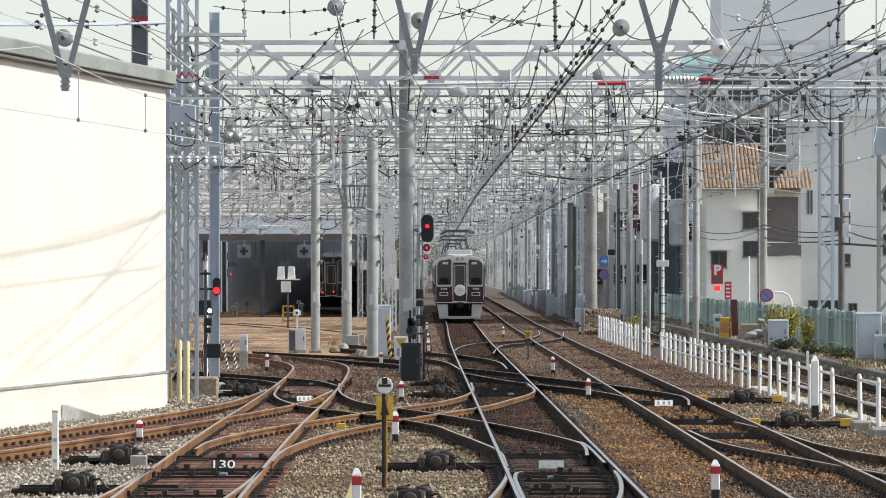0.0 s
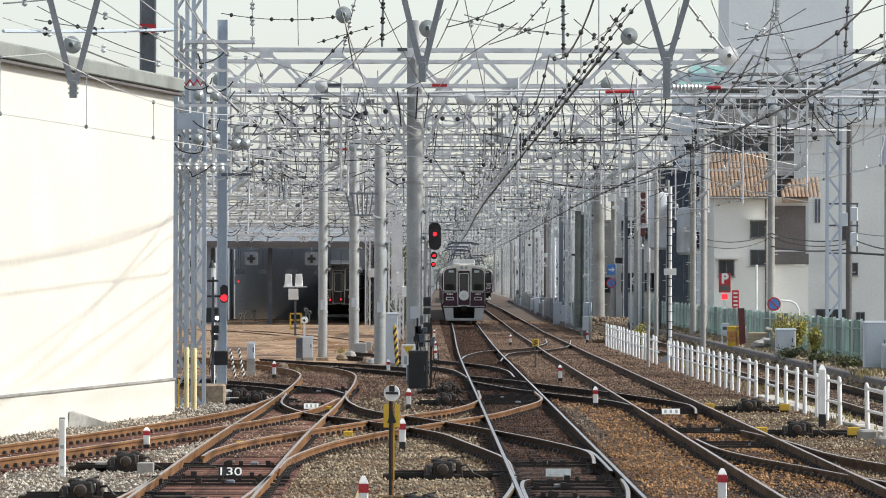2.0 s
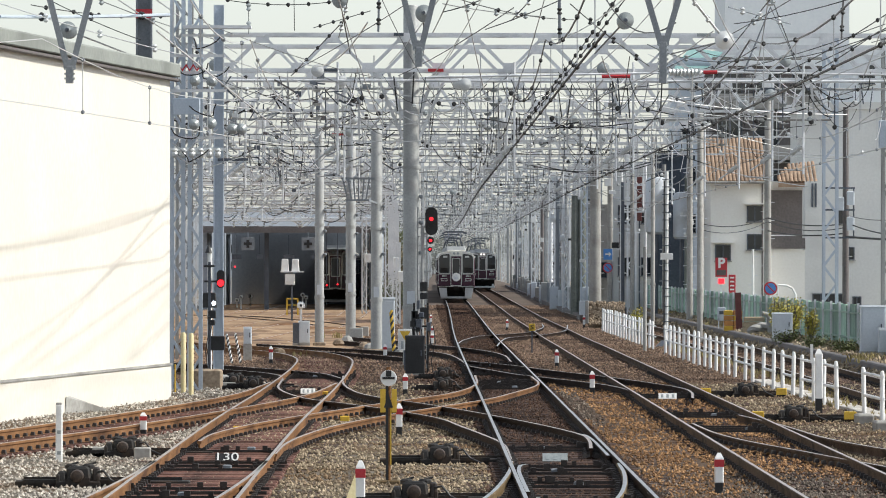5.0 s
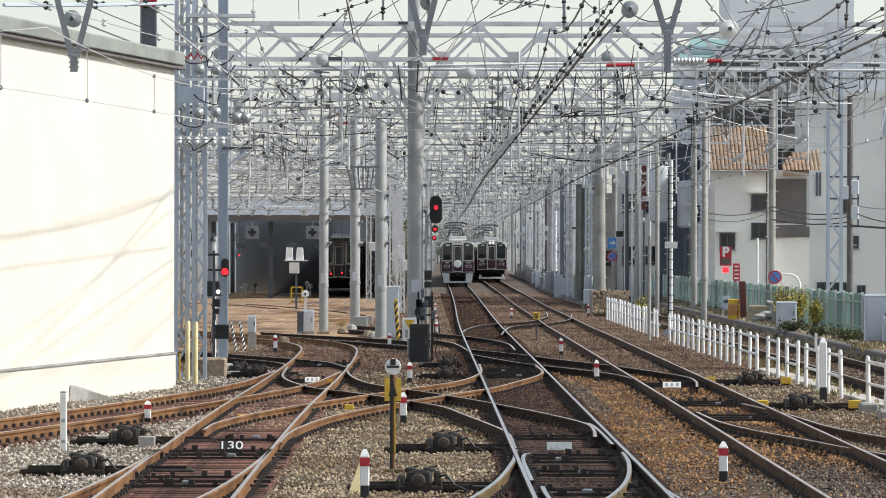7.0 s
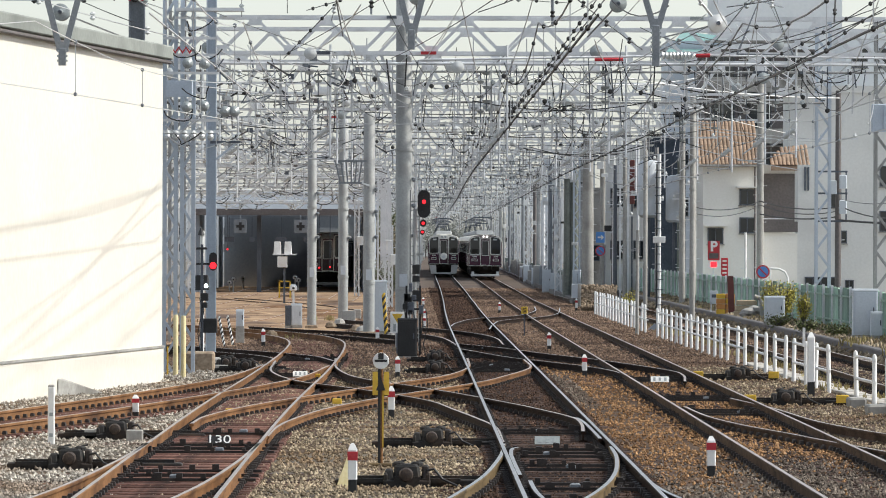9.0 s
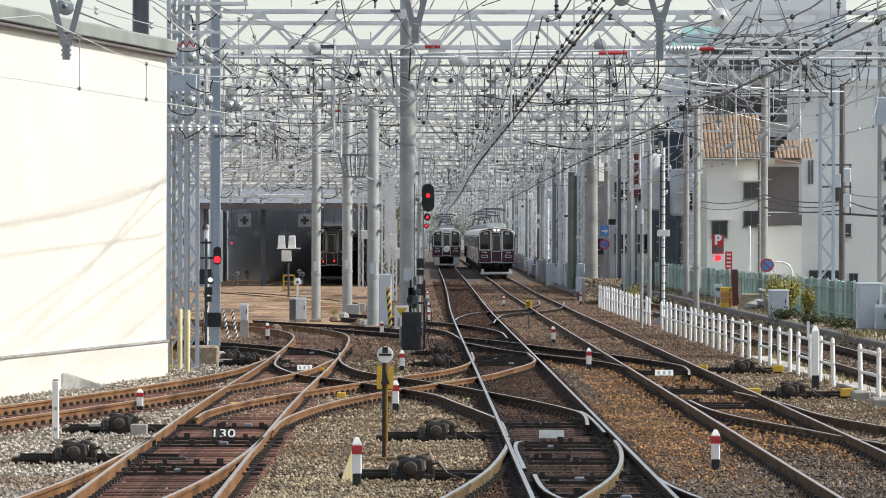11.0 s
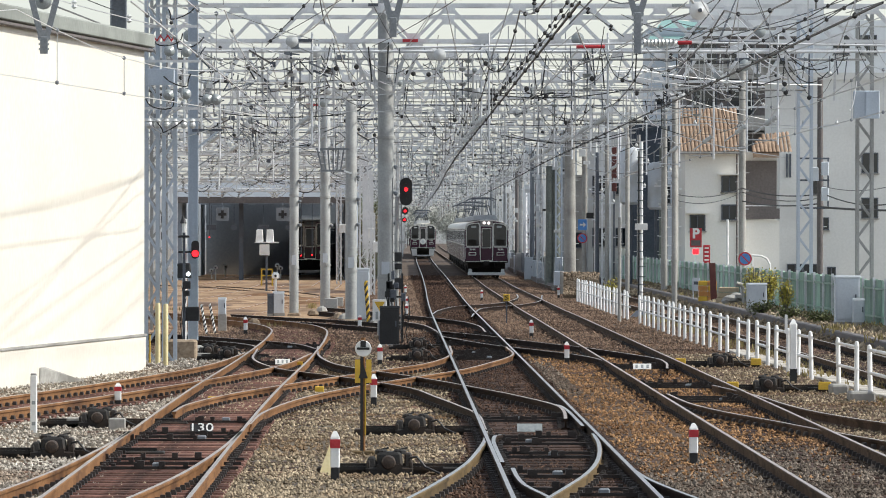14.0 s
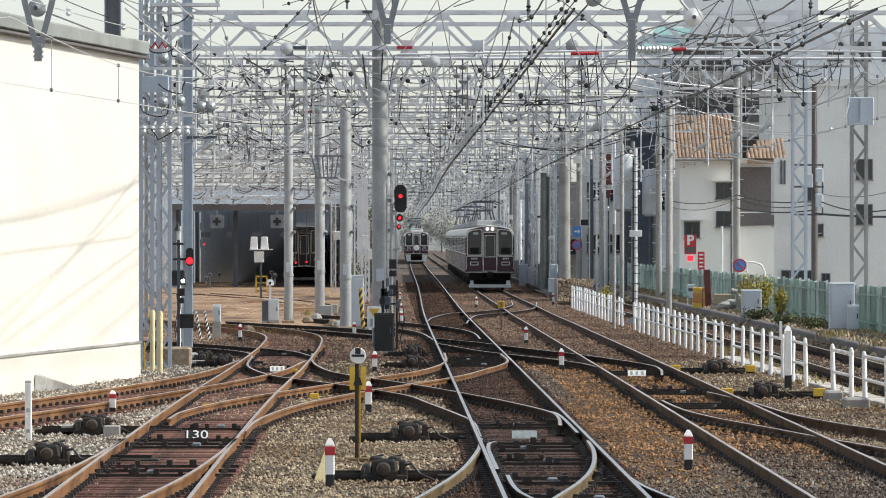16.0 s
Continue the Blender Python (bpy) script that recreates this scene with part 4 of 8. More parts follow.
    if y < 350:
        g_ = Shape()
        for k in range(26):
            x, z = rng.uniform(max(x0, -8), -1.0), zl - rng.uniform(0.1, 1.7)
            w, dz = rng.uniform(-0.8, 0.8), rng.uniform(-0.5, 0.5)
            g_.bar((x, -0.3, z), (x + w, -0.3, z + dz), rng.uniform(0.02, 0.05), rng.choice(["darkgrey", "darksteel", "brown", "wire_black", "pole"]))
            if k % 3 == 0:
                g_.box((x, -0.34, z), (rng.uniform(0.08, 0.22), 0.1, rng.uniform(0.06, 0.16)), rng.choice(["darkgrey", "darkgrey", "darksteel", "porcelain", "brown"]))
        tagged(part("strut", g_, t, "short dark struts and switch rods under the beam"), kind="stuff")
    tagged(part("hanger_rod", h_, t, "many small hanger rods and pin insulators"), kind="stuff")
    return t


GANTRY_Y = [158, 172, 190, 213, 241, 272, 303, 336, 370, 408, 446, 486, 528, 572, 618, 668, 722, 780, 845, 915, 990, 1070]
for k, y in enumerate(GANTRY_Y):
    xd, xu = TRACK_X(y)
    yard = [] if y > 350 else [-2.8, -6.2, -9.6]
    x0 = -5.2 if k == 0 else -6.9 if k == 1 else (-13.6 if y < 350 else -3.4)
    x1 = (15.5, 13.6, 13.1, 10.0, 11.3)[k] if k < 5 else 10.6 + (y - 272) * 0.004
    posts = [(x1, "lattice"), (x0, "lattice")]
    if k == 0:
        posts = [(15.5, "lattice")]
    if k in (3, 4):
        posts[0] = (x1, "slim")
    if k == 5:
        posts = [(x1, "slim"), (x0, "lattice"), (-0.45 + xd - 1.9, "pipe")]
    if k > 5:
        posts += ([] if k == 6 else [(x1 - 1.3, "pipe" if k % 2 else "lattice")]) + [(-0.45 + xd - 1.9, "pipe" if k % 3 else "lattice")]
    build_gantry(y, x0, x1, 7.75 if k == 0 else 7.95 if k == 1 else 7.5, 0.95, posts, yard + [xd, xu] + ([9.6] if y < 300 else []), k)


def shed_lattice(y, zl, h, seed):
    """A low lattice beam over the yard with feeder loops hung along it."""
    rng = random.Random(seed)
    t = thing("yard_lattice", "pale lattice beam with hanging cable loops before the shed", "gantry", pose(0, y, 0), group="lattice beams before the shed")
    part("truss_beam", truss(-13.4, -1.6, zl, h, 0.7, 1.0, 0.07, 0.09), t, "zigzag lattice beam")
    for x in (-13.4, -1.6):
        part("post", lattice_post(zl + h, 0.35, 0.5, "galv"), t, "square lattice steel post").location = (x, 0.35, 0)
    for i in range(16):
        x, w, dz = rng.uniform(-13.2, -3.4), rng.uniform(0.7, 1.8), rng.uniform(0.15, 0.5)
        z0 = zl - rng.uniform(-0.2, 0.25)
        part("cable_loop", Shape().path([(x + w * u, -0.2, z0 - dz * 4 * u * (1 - u)) for u in np.linspace(0, 1, 8)], rng.uniform(0.03, 0.05), rng.choice(["white", "wire_pale", "wire_pale", "wire_black"])), t, "looping cable")
    for i in range(9):
        x = rng.uniform(-13, -2.2)
        part("insulator", insulator((x, -0.2, zl), (x + rng.uniform(-0.2, 0.2), -0.2, zl - 0.5), rng.choice(["porcelain", "porcelain_grey"]), 0.09, 3), t, "hanging porcelain insulator", smooth=True)
    for k in range(3):
        z = zl + rng.uniform(-0.5, h)
        part("cross_pipe", Shape().bar((-13.4, -0.3 - 0.1 * k, z), (-1.6, -0.3 - 0.1 * k, z + rng.uniform(-0.1, 0.1)), 0.05, rng.choice(["galv", "pole", "wire_pale"]), n=6), t, "pale pipe along the beam")


for k, (y, zl, h) in enumerate(((357, 5.15, 0.55), (347, 5.6, 0.6), (331, 5.85, 0.65), (316, 6.15, 0.7), (289, 6.45, 0.7))):
    shed_lattice(y, zl, h, 60 + k)


# ---- overhead wires ----
def sagging(track_x, za, sag, ys, n=8):
    pts = []
    for a, b in zip(ys, ys[1:]):
        for i in range(n):
            u = i / n
            y = a + (b - a) * u
            pts.append((track_x(y), y, za - sag * 4 * u * (1 - u)))
    return pts + [(track_x(ys[-1]), ys[-1], za)]


def build_catenary(label, xf, ys, dark=True, droppers=True, zc=5.06, zm=6.1):
    t = thing("overhead_line", label, "overhead wire")
    part("contact_wire", Shape().path([(xf(y), y, zc) for y in ys], 0.022 if dark else 0.014, "wire_black" if dark else "wire_pale"), t, "contact wire")
    m = sagging(xf, zm, 0.45, ys)
    part("messenger_wire", Shape().path(m, 0.018 if dark else 0.013, "wire" if dark else "wire_pale"), t, "sagging messenger wire")
    if droppers:
        for i, p in enumerate(m):
            if p[1] < 420 and i % 2 == 1:
                d = Shape()
                d.bar((p[0], p[1], zc), p, 0.014, "wire_pale")
                for z in (zc, p[2]):
                    d.lathe((p[0], p[1], z), [(0.01, -0.035), (0.03, -0.018), (0.03, 0.018), (0.01, 0.035)], "wire_black" if dark else "darkgrey", n=6)
                part("dropper", d, t, "thin dropper with dark clamps")
    return t


NEAR_YS = [62, 92, 122] + GANTRY_Y
build_catenary("dark contact and messenger wires over the down main track", lambda y: along_x(TRACK_DOWN, y), NEAR_YS)
build_catenary("dark contact and messenger wires over the up main track", lambda y: along_x(TRACK_UP, y), NEAR_YS)
build_catenary("overhead wires above the depot lead track", lambda y: float(np.interp(y, [60, 126, 160, 213, 300], [-2.78, -2.55, -2.7, -6.2, -6.2])), [62, 92, 122, 158, 186, 213, 241, 272, 303, 336], False)
build_catenary("overhead wires above the siding", lambda y: float(np.interp(y, [60, 95, 122, 200], [-9.6, -5.55, -2.9, -9.6])), [62, 92, 122, 158, 186, 213, 241, 272, 303, 336], False)
build_catenary("overhead wires above the third track", lambda y: 9.7, [92, 122, 158, 186, 213, 241, 272], False)


# ---- nearest gantry with its V-shaped hangers ----
def build_near_gantry():
    y = 131.0
    t = thing("catenary_gantry", "near lattice gantry on slim lattice posts beside the white building", "gantry", group="gantries over the line")
    t.matrix_basis = pose(0, y, 0)
    part("truss_beam", truss(-9.0, 13.0, 9.2, 0.95, 0.7, 1.8), t, "zigzag lattice beam")
    for x in (-5.41, -5.02):
        part("post", lattice_post(10.2, 0.25, 0.42, "bluegrey"), t, "square lattice steel post").location = (x, 0.35, 0)
    part("post", lattice_post(9.9, 0.5), t, "square lattice steel post").location = (13.0, 0.35, 0)
    t = thing("catenary_gantry", "near gantry with dark V-shaped hangers over the tracks", "gantry", group="gantries over the line")
    t.matrix_basis = pose(0, 100, 0)
    part("truss_beam", truss(-15.0, 14.0, 7.7, 0.95, 0.7, 1.8), t, "zigzag lattice beam")
    for x in (-15.0, 14.0):
        part("post", lattice_post(8.6, 0.5), t, "square lattice steel post").location = (x, 0.35, 0)
    for xt, zt, blk, half in ((-5.94, 5.95, 0.3, 0.4), (-0.06, 6.28, 0.34, 0.3), (4.06, 6.37, 0.7, 0.34)):
        v = Shape()
        for sx in (-1, 1):
            v.bar((xt + sx * (half + 0.1), 0, 7.7), (xt + sx * 0.05, 0, zt), 0.08, "darkgrey", h=0.1)
        v.box((xt, 0, zt + 0.02), (0.2, 0.11, 0.16), "darkgrey")
        v.box((xt, 0, zt - blk / 2), (0.13, 0.13, blk), "darkgrey", bev=0.015)
        for i in range(int(blk / 0.09)):
            for sx in (-1, 1):
                v.box((xt + sx * 0.07, -0.05, zt - 0.06 - i * 0.08), (0.035, 0.04, 0.035), "porcelain_grey")
        part("hanger", v, t, "dark V-shaped steel hanger with a bolted stub")


build_near_gantry()


def disc_insulator(x, y, z, r=0.19, mat="porcelain_grey", label="round grey disc insulator on a tensioned wire"):
    s = Shape().lathe((0, 0, 0), [(0.04, -0.16), (0.06, -0.08), (r, -0.03), (r, 0.02), (r * 0.7, 0.05), (0.05, 0.07)], mat, axis="y", n=24)
    s.lathe((0, -0.18, 0), [(0.035, -0.1), (0.05, -0.05), (0.05, 0.05)], "darksteel", axis="y", n=8)
    for yy in (0.2, 0.42, 0.64):
        s.lathe((0, yy, 0), [(0.04, -0.1), (r * 0.95, -0.03), (r * 0.95, 0.02), (0.05, 0.06)], mat, axis="y", n=20)
    s.bar((0, 0.6, 0), (0, 158.0 - y, 8.2 - z), 0.03, "wire")
    return solid("disc_insulator", s, label, "insulator", pose(x, y, z), group="disc insulators", smooth=True)


for p in ((-1.92, 138, 8.75), (0.03, 134, 8.27), (4.59, 134, 8.11), (-7.89, 132, 7.80)):
    disc_insulator(*p)
disc_insulator(6.64, 130, 7.52, 0.2, "white", "large white bell insulator on a tensioned wire")


# ---- big posts in the yard ----
def yard_post(x, y, z1, d, label):
    t = thing("steel_post", label, "post", pose(x, y, -0.2), group="round yard posts")
    part("shaft", pipe_post(z1 + 0.2, d), t, smooth=True)
    part("footing", Shape().box((0, 0, 0.03), (d * 1.4, d * 1.4, 0.16), "stone", bev=0.03), t, "dirty concrete footing")
    for z in (3.1, 3.9, 4.6):
        part("fitting", Shape().lathe((d * 0.62, -0.1, z), [(0.02, -0.07), (0.06, -0.02), (0.06, 0.03), (0.02, 0.05)], "darkgrey", n=10), t, "small dark fitting on the shaft")
    part("plate", Shape().box((0, -d / 2 - 0.015, 1.9), (d * 0.5, 0.02, 0.34), "cabinet"), t, "pale plate strapped to the shaft")
    return t


thick = yard_post(-0.29, 158.4, 9.5, 0.43, "thick round grey steel post beside the main track")
for sx in (-1, 1):
    for xa, xb, zb in ((0.98, 0.24, 6.0), (0.62, 0.22, 6.5)):
        part("brace", Shape().bar((sx * xa, 0.0, 7.95), (sx * xb, 0.0, zb + 0.2), 0.08, "galv"), thick, "slanting brace under the beam")
yard_post(-3.49, 202.2, 7.21, 0.31, "round grey steel post standing in the depot yard")
yard_post(-2.64, 220.0, 7.29, 0.37, "round grey steel post standing in the depot yard")
yard_post(-1.43, 187.0, 6.80, 0.36, "round grey steel post beside a grey cabinet")


def steel_column(x, y, z0, z1, w, mat, label, bands=()):
    t = thing("steel_column", label, "post", pose(x, y, 0))
    s = Shape().box((0, 0, (z0 + z1) / 2), (w, w * 0.12, z1 - z0), mat)
    for sx in (-1, 1):
        s.box((sx * w / 2, 0, (z0 + z1) / 2), (w * 0.12, w, z1 - z0), mat)
    part("shaft", s, t)
    for z in bands:
        part("band", Shape().box((0, -w * 0.52, z), (w * 1.15, 0.03, 0.22), "red"), t, "red band")
    return t


steel_column(-5.14, 150, -0.3, 9.14, 0.23, "bluegrey", "blue-grey steel column with signals beside the white building")
arm = thing("bracket_arm", "grey bracket arm with a slanting brace on a column", "bracket")
part("arm", Shape().bar((-5.16, 149.8, 5.22), (-4.39, 149.8, 5.23), 0.07, "darksteel"), arm)
part("brace", Shape().bar((-5.05, 149.8, 4.76), (-4.52, 149.8, 5.19), 0.05, "bluegrey"), arm, "slanting brace")
steel_column(-6.56, 140, -0.3, 10.0, 0.34, "darkgrey", "dark steel column rising behind the white building", (8.49,))


def post_rack(x, y, z):
    t = thing("cable_rack", "dark comb-shaped cable rack fixed between two posts", "cable rack", pose(x, y, z))
    for i in range(6):
        part("tooth", Shape().bar((-0.45 + i * 0.16, 0, 0.35), (-0.3 + i * 0.11, 0, -0.3), 0.045, "darkgrey"), t)
    part("top_bar", Shape().bar((-0.5, 0, 0.35), (0.5, 0, 0.35), 0.06, "darkgrey"), t)
    part("bottom_bar", Shape().bar((-0.35, 0, -0.3), (0.35, 0, -0.3), 0.06, "darkgrey"), t)
    part("bracket", Shape().bar((0.3, 0, -0.3), (0.5, 9.2, -0.3), 0.06, "darkgrey"), t)


post_rack(-1.93, 178, 4.80)


# ---- signals ----
def signal_head(t, x, z, r, h, lamps, mat="black"):
    s = Shape()
    n, vs = 24, []
    for y in (0, 0.05):
        for i in range(n):
            a = math.pi * 2 * i / n
            vs.append((x + r * math.cos(a), y, z + (h / 2 - r) * (1 if math.sin(a) > 0 else -1) + r * math.sin(a)))
    s.put(vs, [tuple(range(n)), tuple(reversed(range(n, 2 * n)))] + [(i, n + i, n + (i + 1) % n, (i + 1) % n) for i in range(n)], mat)
    s.box((x, 0.12, z), (r * 1.2, 0.16, h * 0.8), mat)
    head = part("backboard", s, t, "black rounded signal backboard")
    for zz, m, rr in lamps:
        part("lamp", Shape().lathe((x, -0.03, zz), [(rr, -0.01), (rr, 0.03)], m, axis="y", n=16), head, "round signal lamp")
        part("hood", Shape().path([(x + 1.25 * rr * math.cos(a), -0.08, zz + 1.25 * rr * math.sin(a)) for a in np.linspace(0.0, math.pi, 8)], 0.03, mat), head, "black lamp hood")


def build_main_signal():
    D = 157.0
    t = thing("railway_signal", "black colour-light signal showing red on a slim mast", "signal", pose(0, D, 0))
    x = 0.25
    signal_head(t, x, 3.73, 0.165, 0.74, [(3.79, "red_lamp", 0.052)] + [(3.79 + d, "black", 0.06) for d in (0.2, -0.2)])
    signal_head(t, x - 0.02, 3.22, 0.085, 0.2, [(3.22, "red_lamp", 0.04)])
    signal_head(t, x - 0.04, 2.98, 0.06, 0.14, [(2.99, "red_lamp", 0.035)])
    m = Shape().bar((x - 0.24, 0.1, -0.3), (x - 0.24, 0.1, 3.6), 0.1, "pole", n=10)
    for z in (3.85, 3.4, 3.0, 2.4):
        m.bar((x - 0.24, 0.1, min(z, 3.5)), (x, 0.1, z), 0.045, "pole")
    part("mast", m, t, "slim grey mast with ladder brackets")
    l = Shape()
    for i in range(16):
        l.bar((x - 0.36, 0.25, 0.2 + i * 0.24), (x - 0.12, 0.25, 0.2 + i * 0.24), 0.025, "pole")
    for sx in (-0.36, -0.12):
        l.bar((x + sx, 0.25, -0.2), (x + sx, 0.25, 4.1), 0.035, "pole")
    part("ladder", l, t, "narrow maintenance ladder")
    for z, h in ((2.0, 0.25), (1.3, 0.3), (1.75, 0.16)):
        part("junction_box", Shape().box((x - 0.2, -0.05, z), (0.2, 0.15, h), "black", bev=0.02), t, "black junction box")


build_main_signal()


def build_left_signal():
    t = thing("railway_signal", "black signal showing red with a shunting signal below it", "signal", pose(0, 149.5, 0))
    signal_head(t, -5.07, 2.21, 0.1, 0.46, [(2.11, "red_lamp", 0.085)])
    part("shunt_box", Shape().box((-5.36, 0.0, 1.68), (0.4, 0.2, 0.38), "black", taper=0.86, bev=0.03), t, "black shunting signal box")
    part("lamp", Shape().lathe((-5.24, -0.12, 1.60), [(0.05, -0.01), (0.05, 0.03)], "white_lamp", axis="y", n=14), t, "white shunting lamp")
    part("mast", Shape().bar((-5.35, 0.15, -0.3), (-5.35, 0.15, 2.99), 0.12, "white", n=10), t, "pale round mast")
    part("bracket", Shape().bar((-5.50, 0.1, 2.15), (-5.07, 0.1, 2.15), 0.05, "black"), t, "black cross bracket")
    part("relay_box", Shape().box((-5.15, -0.3, 0.60), (0.4, 0.3, 0.36), "black", bev=0.02), t, "black relay box")
    part("top_lamp", Shape().lathe((-5.38, 0.1, 2.95), [(0.09, -0.08), (0.02, 0.12)], "black", n=10), t, "black cone-shaped cap")


build_left_signal()


# ---- marker posts ----
def marker_post(x, y, h, label="white marker post with a red band and a black foot"):
    w = 0.1
    t = thing("marker_post", label, "marker post", pose(x, y, -0.2 + grade(y)), group="red and white marker posts")
    part("foot", Shape().box((0, 0, h * 0.12), (w, w, h * 0.3), "black", bev=0.01), t, "black foot")
    part("shaft", Shape().box((0, 0, h * 0.56), (w + 0.008, w + 0.008, h * 0.58), "white", bev=0.012), t, "white shaft")
    part("band", Shape().box((0, 0, h * 0.72), (w + 0.016, w + 0.016, h * 0.17), "red"), t, "red band")
    part("tip", Shape().box((0, 0, h * 0.9), (w + 0.006, w + 0.006, h * 0.12), "white", taper=0.35), t, "pointed white tip")


for x, y, h in ((-0.70, 67.9, 0.6), (-0.37, 97.2, 0.555), (3.66, 73.0, 0.528), (3.69, 128.4, 0.512), (-4.54, 96.8, 0.406),
                (-4.18, 164.4, 0.531), (-0.35, 126.8, 0.484), (-1.07, 173.0, 0.461), (3.64, 160.0, 0.518), (3.68, 255.8, 0.488),
                (0.34, 199.5, 0.493), (0.40, 223.3, 0.510), (0.43, 282.3, 0.483), (7.24, 264.8, 0.606)):
    marker_post(x, y, h)


def white_post(x, y, h):
    t = thing("distance_post", "square white concrete post with small dark markings", "marker post", pose(x, y, -0.2))
    part("shaft", Shape().box((0, 0, h / 2), (0.095, 0.095, h), "white", bev=0.012), t)
    for z in (0.52, 0.16):
        part("marking", Shape().box((0, -0.05, h * z), (0.05, 0.006, 0.05), "porcelain_grey"), t, "faint grey marking bar")
    part("cap", Shape().box((0, 0, h), (0.085, 0.085, 0.05), "concrete", bev=0.01), t, "grey cap")


white_post(-5.15, 84.3, 0.82)


def sign_post():
    t = thing("track_sign", "rusty sign post with white disc and yellow arrow plate", "sign", pose(-0.425, 76.1, -0.2))
    part("base", Shape().box((0, 0, 0.02), (0.3, 0.3, 0.06), "olive", bev=0.015), t, "ochre-stained base plate")
    part("shaft", Shape().bar((0, 0, 0), (0, 0, 1.5), 0.062, "rust", n=8).bar((-0.02, -0.025, 0.02), (-0.02, -0.025, 1.4), 0.035, "black").bar((0.028, -0.02, 0.25), (0.028, -0.02, 1.1), 0.018, "yellow"), t, "rusty steel shaft with a black cable and a yellow strip")
    part("disc", Shape().lathe((0, -0.04, 1.36), [(0.1, -0.015), (0.105, 0.0), (0.1, 0.015)], "white", axis="y", n=24), t, "white disc")
    part("disc_mark", Shape().box((0, -0.06, 1.36), (0.16, 0.012, 0.03), "black").box((0, -0.06, 1.42), (0.07, 0.012, 0.08), "black"), t, "black bar on the disc")
    y = Shape()
    for sx, w in ((-0.085, 0.09), (0.085, 0.09)):
        y.box((sx * 0.85, -0.045, 1.07), (w * 0.75, 0.02, 0.3), "yellow")
    part("plate", y, t, "yellow plate")
    a = Shape().put([(-0.06, -0.062, 0.98), (0.06, -0.062, 0.98), (0, -0.062, 1.16), (-0.06, -0.052, 0.98), (0.06, -0.052, 0.98), (0, -0.052, 1.16)],
                    [(0, 1, 2), (5, 4, 3), (0, 3, 4, 1), (1, 4, 5, 2), (2, 5, 3, 0)], "black")
    part("arrow", a, t, "black arrow")


sign_post()


# ---- point machines and rodding ----
def point_machine(x, y, rz=0.0, rod=(-1.6, 1.6), yellow=False, size=1.0):
    t = thing("point_machine", "greasy black point machine with rods beside the track", "point machine", pose(x, y, -0.2, 0, 0, rz), group="point machines")
    part("base", Shape().box((0, 0, 0.04), (0.56 * size, 0.5, 0.1), "machine", bev=0.015), t, "flat cast base")
    part("housing", Shape().box((0.0, 0.05, 0.17), (0.34 * size, 0.42, 0.2), "machine", taper=0.86, bev=0.03), t, "cast housing")
    part("motor", Shape().lathe((-0.01, -0.2, 0.15), [(0.03, -0.1), (0.07, -0.09), (0.085, -0.05), (0.085, 0.12), (0.06, 0.16)], "machine_rust", axis="y", n=14), t, "round rusty motor end", smooth=True)
    part("cover", Shape().box((-0.21 * size, 0, 0.14), (0.12, 0.34, 0.14), "machine", taper=0.8, bev=0.02), t, "flat cover")
    part("side_box", Shape().box((0.22 * size, 0.02, 0.16), (0.1, 0.3, 0.2), "machine_rust", taper=0.85, bev=0.02), t, "rust-stained cast side box")
    for bx, bz in ((-0.1, 0.28), (0.12, 0.28)):
        part("lid_boss", Shape().lathe((bx * size, 0.0, bz), [(0.075, -0.04), (0.075, 0.0), (0.05, 0.02)], "machine", n=10).bar((bx * size - 0.05, 0, bz), (bx * size + 0.09, 0.05, bz + 0.035), 0.022, "machine"), t, "round lid boss")
    for bx in (-0.25, 0.25):
        part("bolt", Shape().lathe((bx * size, -0.22, 0.1), [(0.025, -0.03), (0.025, 0.05), (0.012, 0.08)], "machine", n=6), t, "bolt head")
    part("flange", Shape().box((0, -0.24, 0.09), (0.3 * size, 0.03, 0.08), "machine"), t, "cast flange")
    part("rod", Shape().bar((rod[0], 0.1, 0.1), (rod[1], 0.1, 0.1), 0.06, "machine").bar((rod[0], -0.12, 0.08), (rod[1] * 0.7, -0.12, 0.08), 0.05, "machine"), t, "dark throw rods")
    part("timber", Shape().box(((rod[0] + rod[1]) / 2, 0.05, 0.02), (rod[1] - rod[0] + 0.2, 0.3, 0.14), "machine", bev=0.015), t, "dark bearer timber")
    part("cable", Shape().path([(0.24 * size, -0.12, 0.2), (0.32 * size, -0.2, 0.22), (0.42 * size, -0.25, 0.1), (0.6 * size, -0.28, 0.02)], 0.03, "black", n=6), t, "black cable")
    if yellow:
        for e in rod:
            part("end_mark", Shape().box((e, -0.2, 0.12), (0.22, 0.08, 0.14), "yellow", bev=0.01), t, "yellow end mark")


point_machine(-4.32, 74.8, 0, (-0.7, 1.3))
point_machine(-4.34, 86.5, 0, (-0.75, 1.2))
point_machine(0.26, 83.4, 0, (-0.75, 1.0))
point_machine(-0.08, 69.8, 0, (-0.75, 0.9))
point_machine(6.65, 106.1, 0, (-0.65, 1.0), True)
point_machine(6.86, 125.7, 0, (-0.85, 0.75), True)
point_machine(0.52, 143.9, 0, (-0.6, 0.6), size=0.8)
point_machine(0.47, 131.2, 0, (-0.6, 0.7), size=0.8)
point_machine(-3.75, 132.4, 0, (-0.6, 0.9), size=0.8)
point_machine(-4.30, 136.0, 0, (-0.5, 0.5), size=0.8)


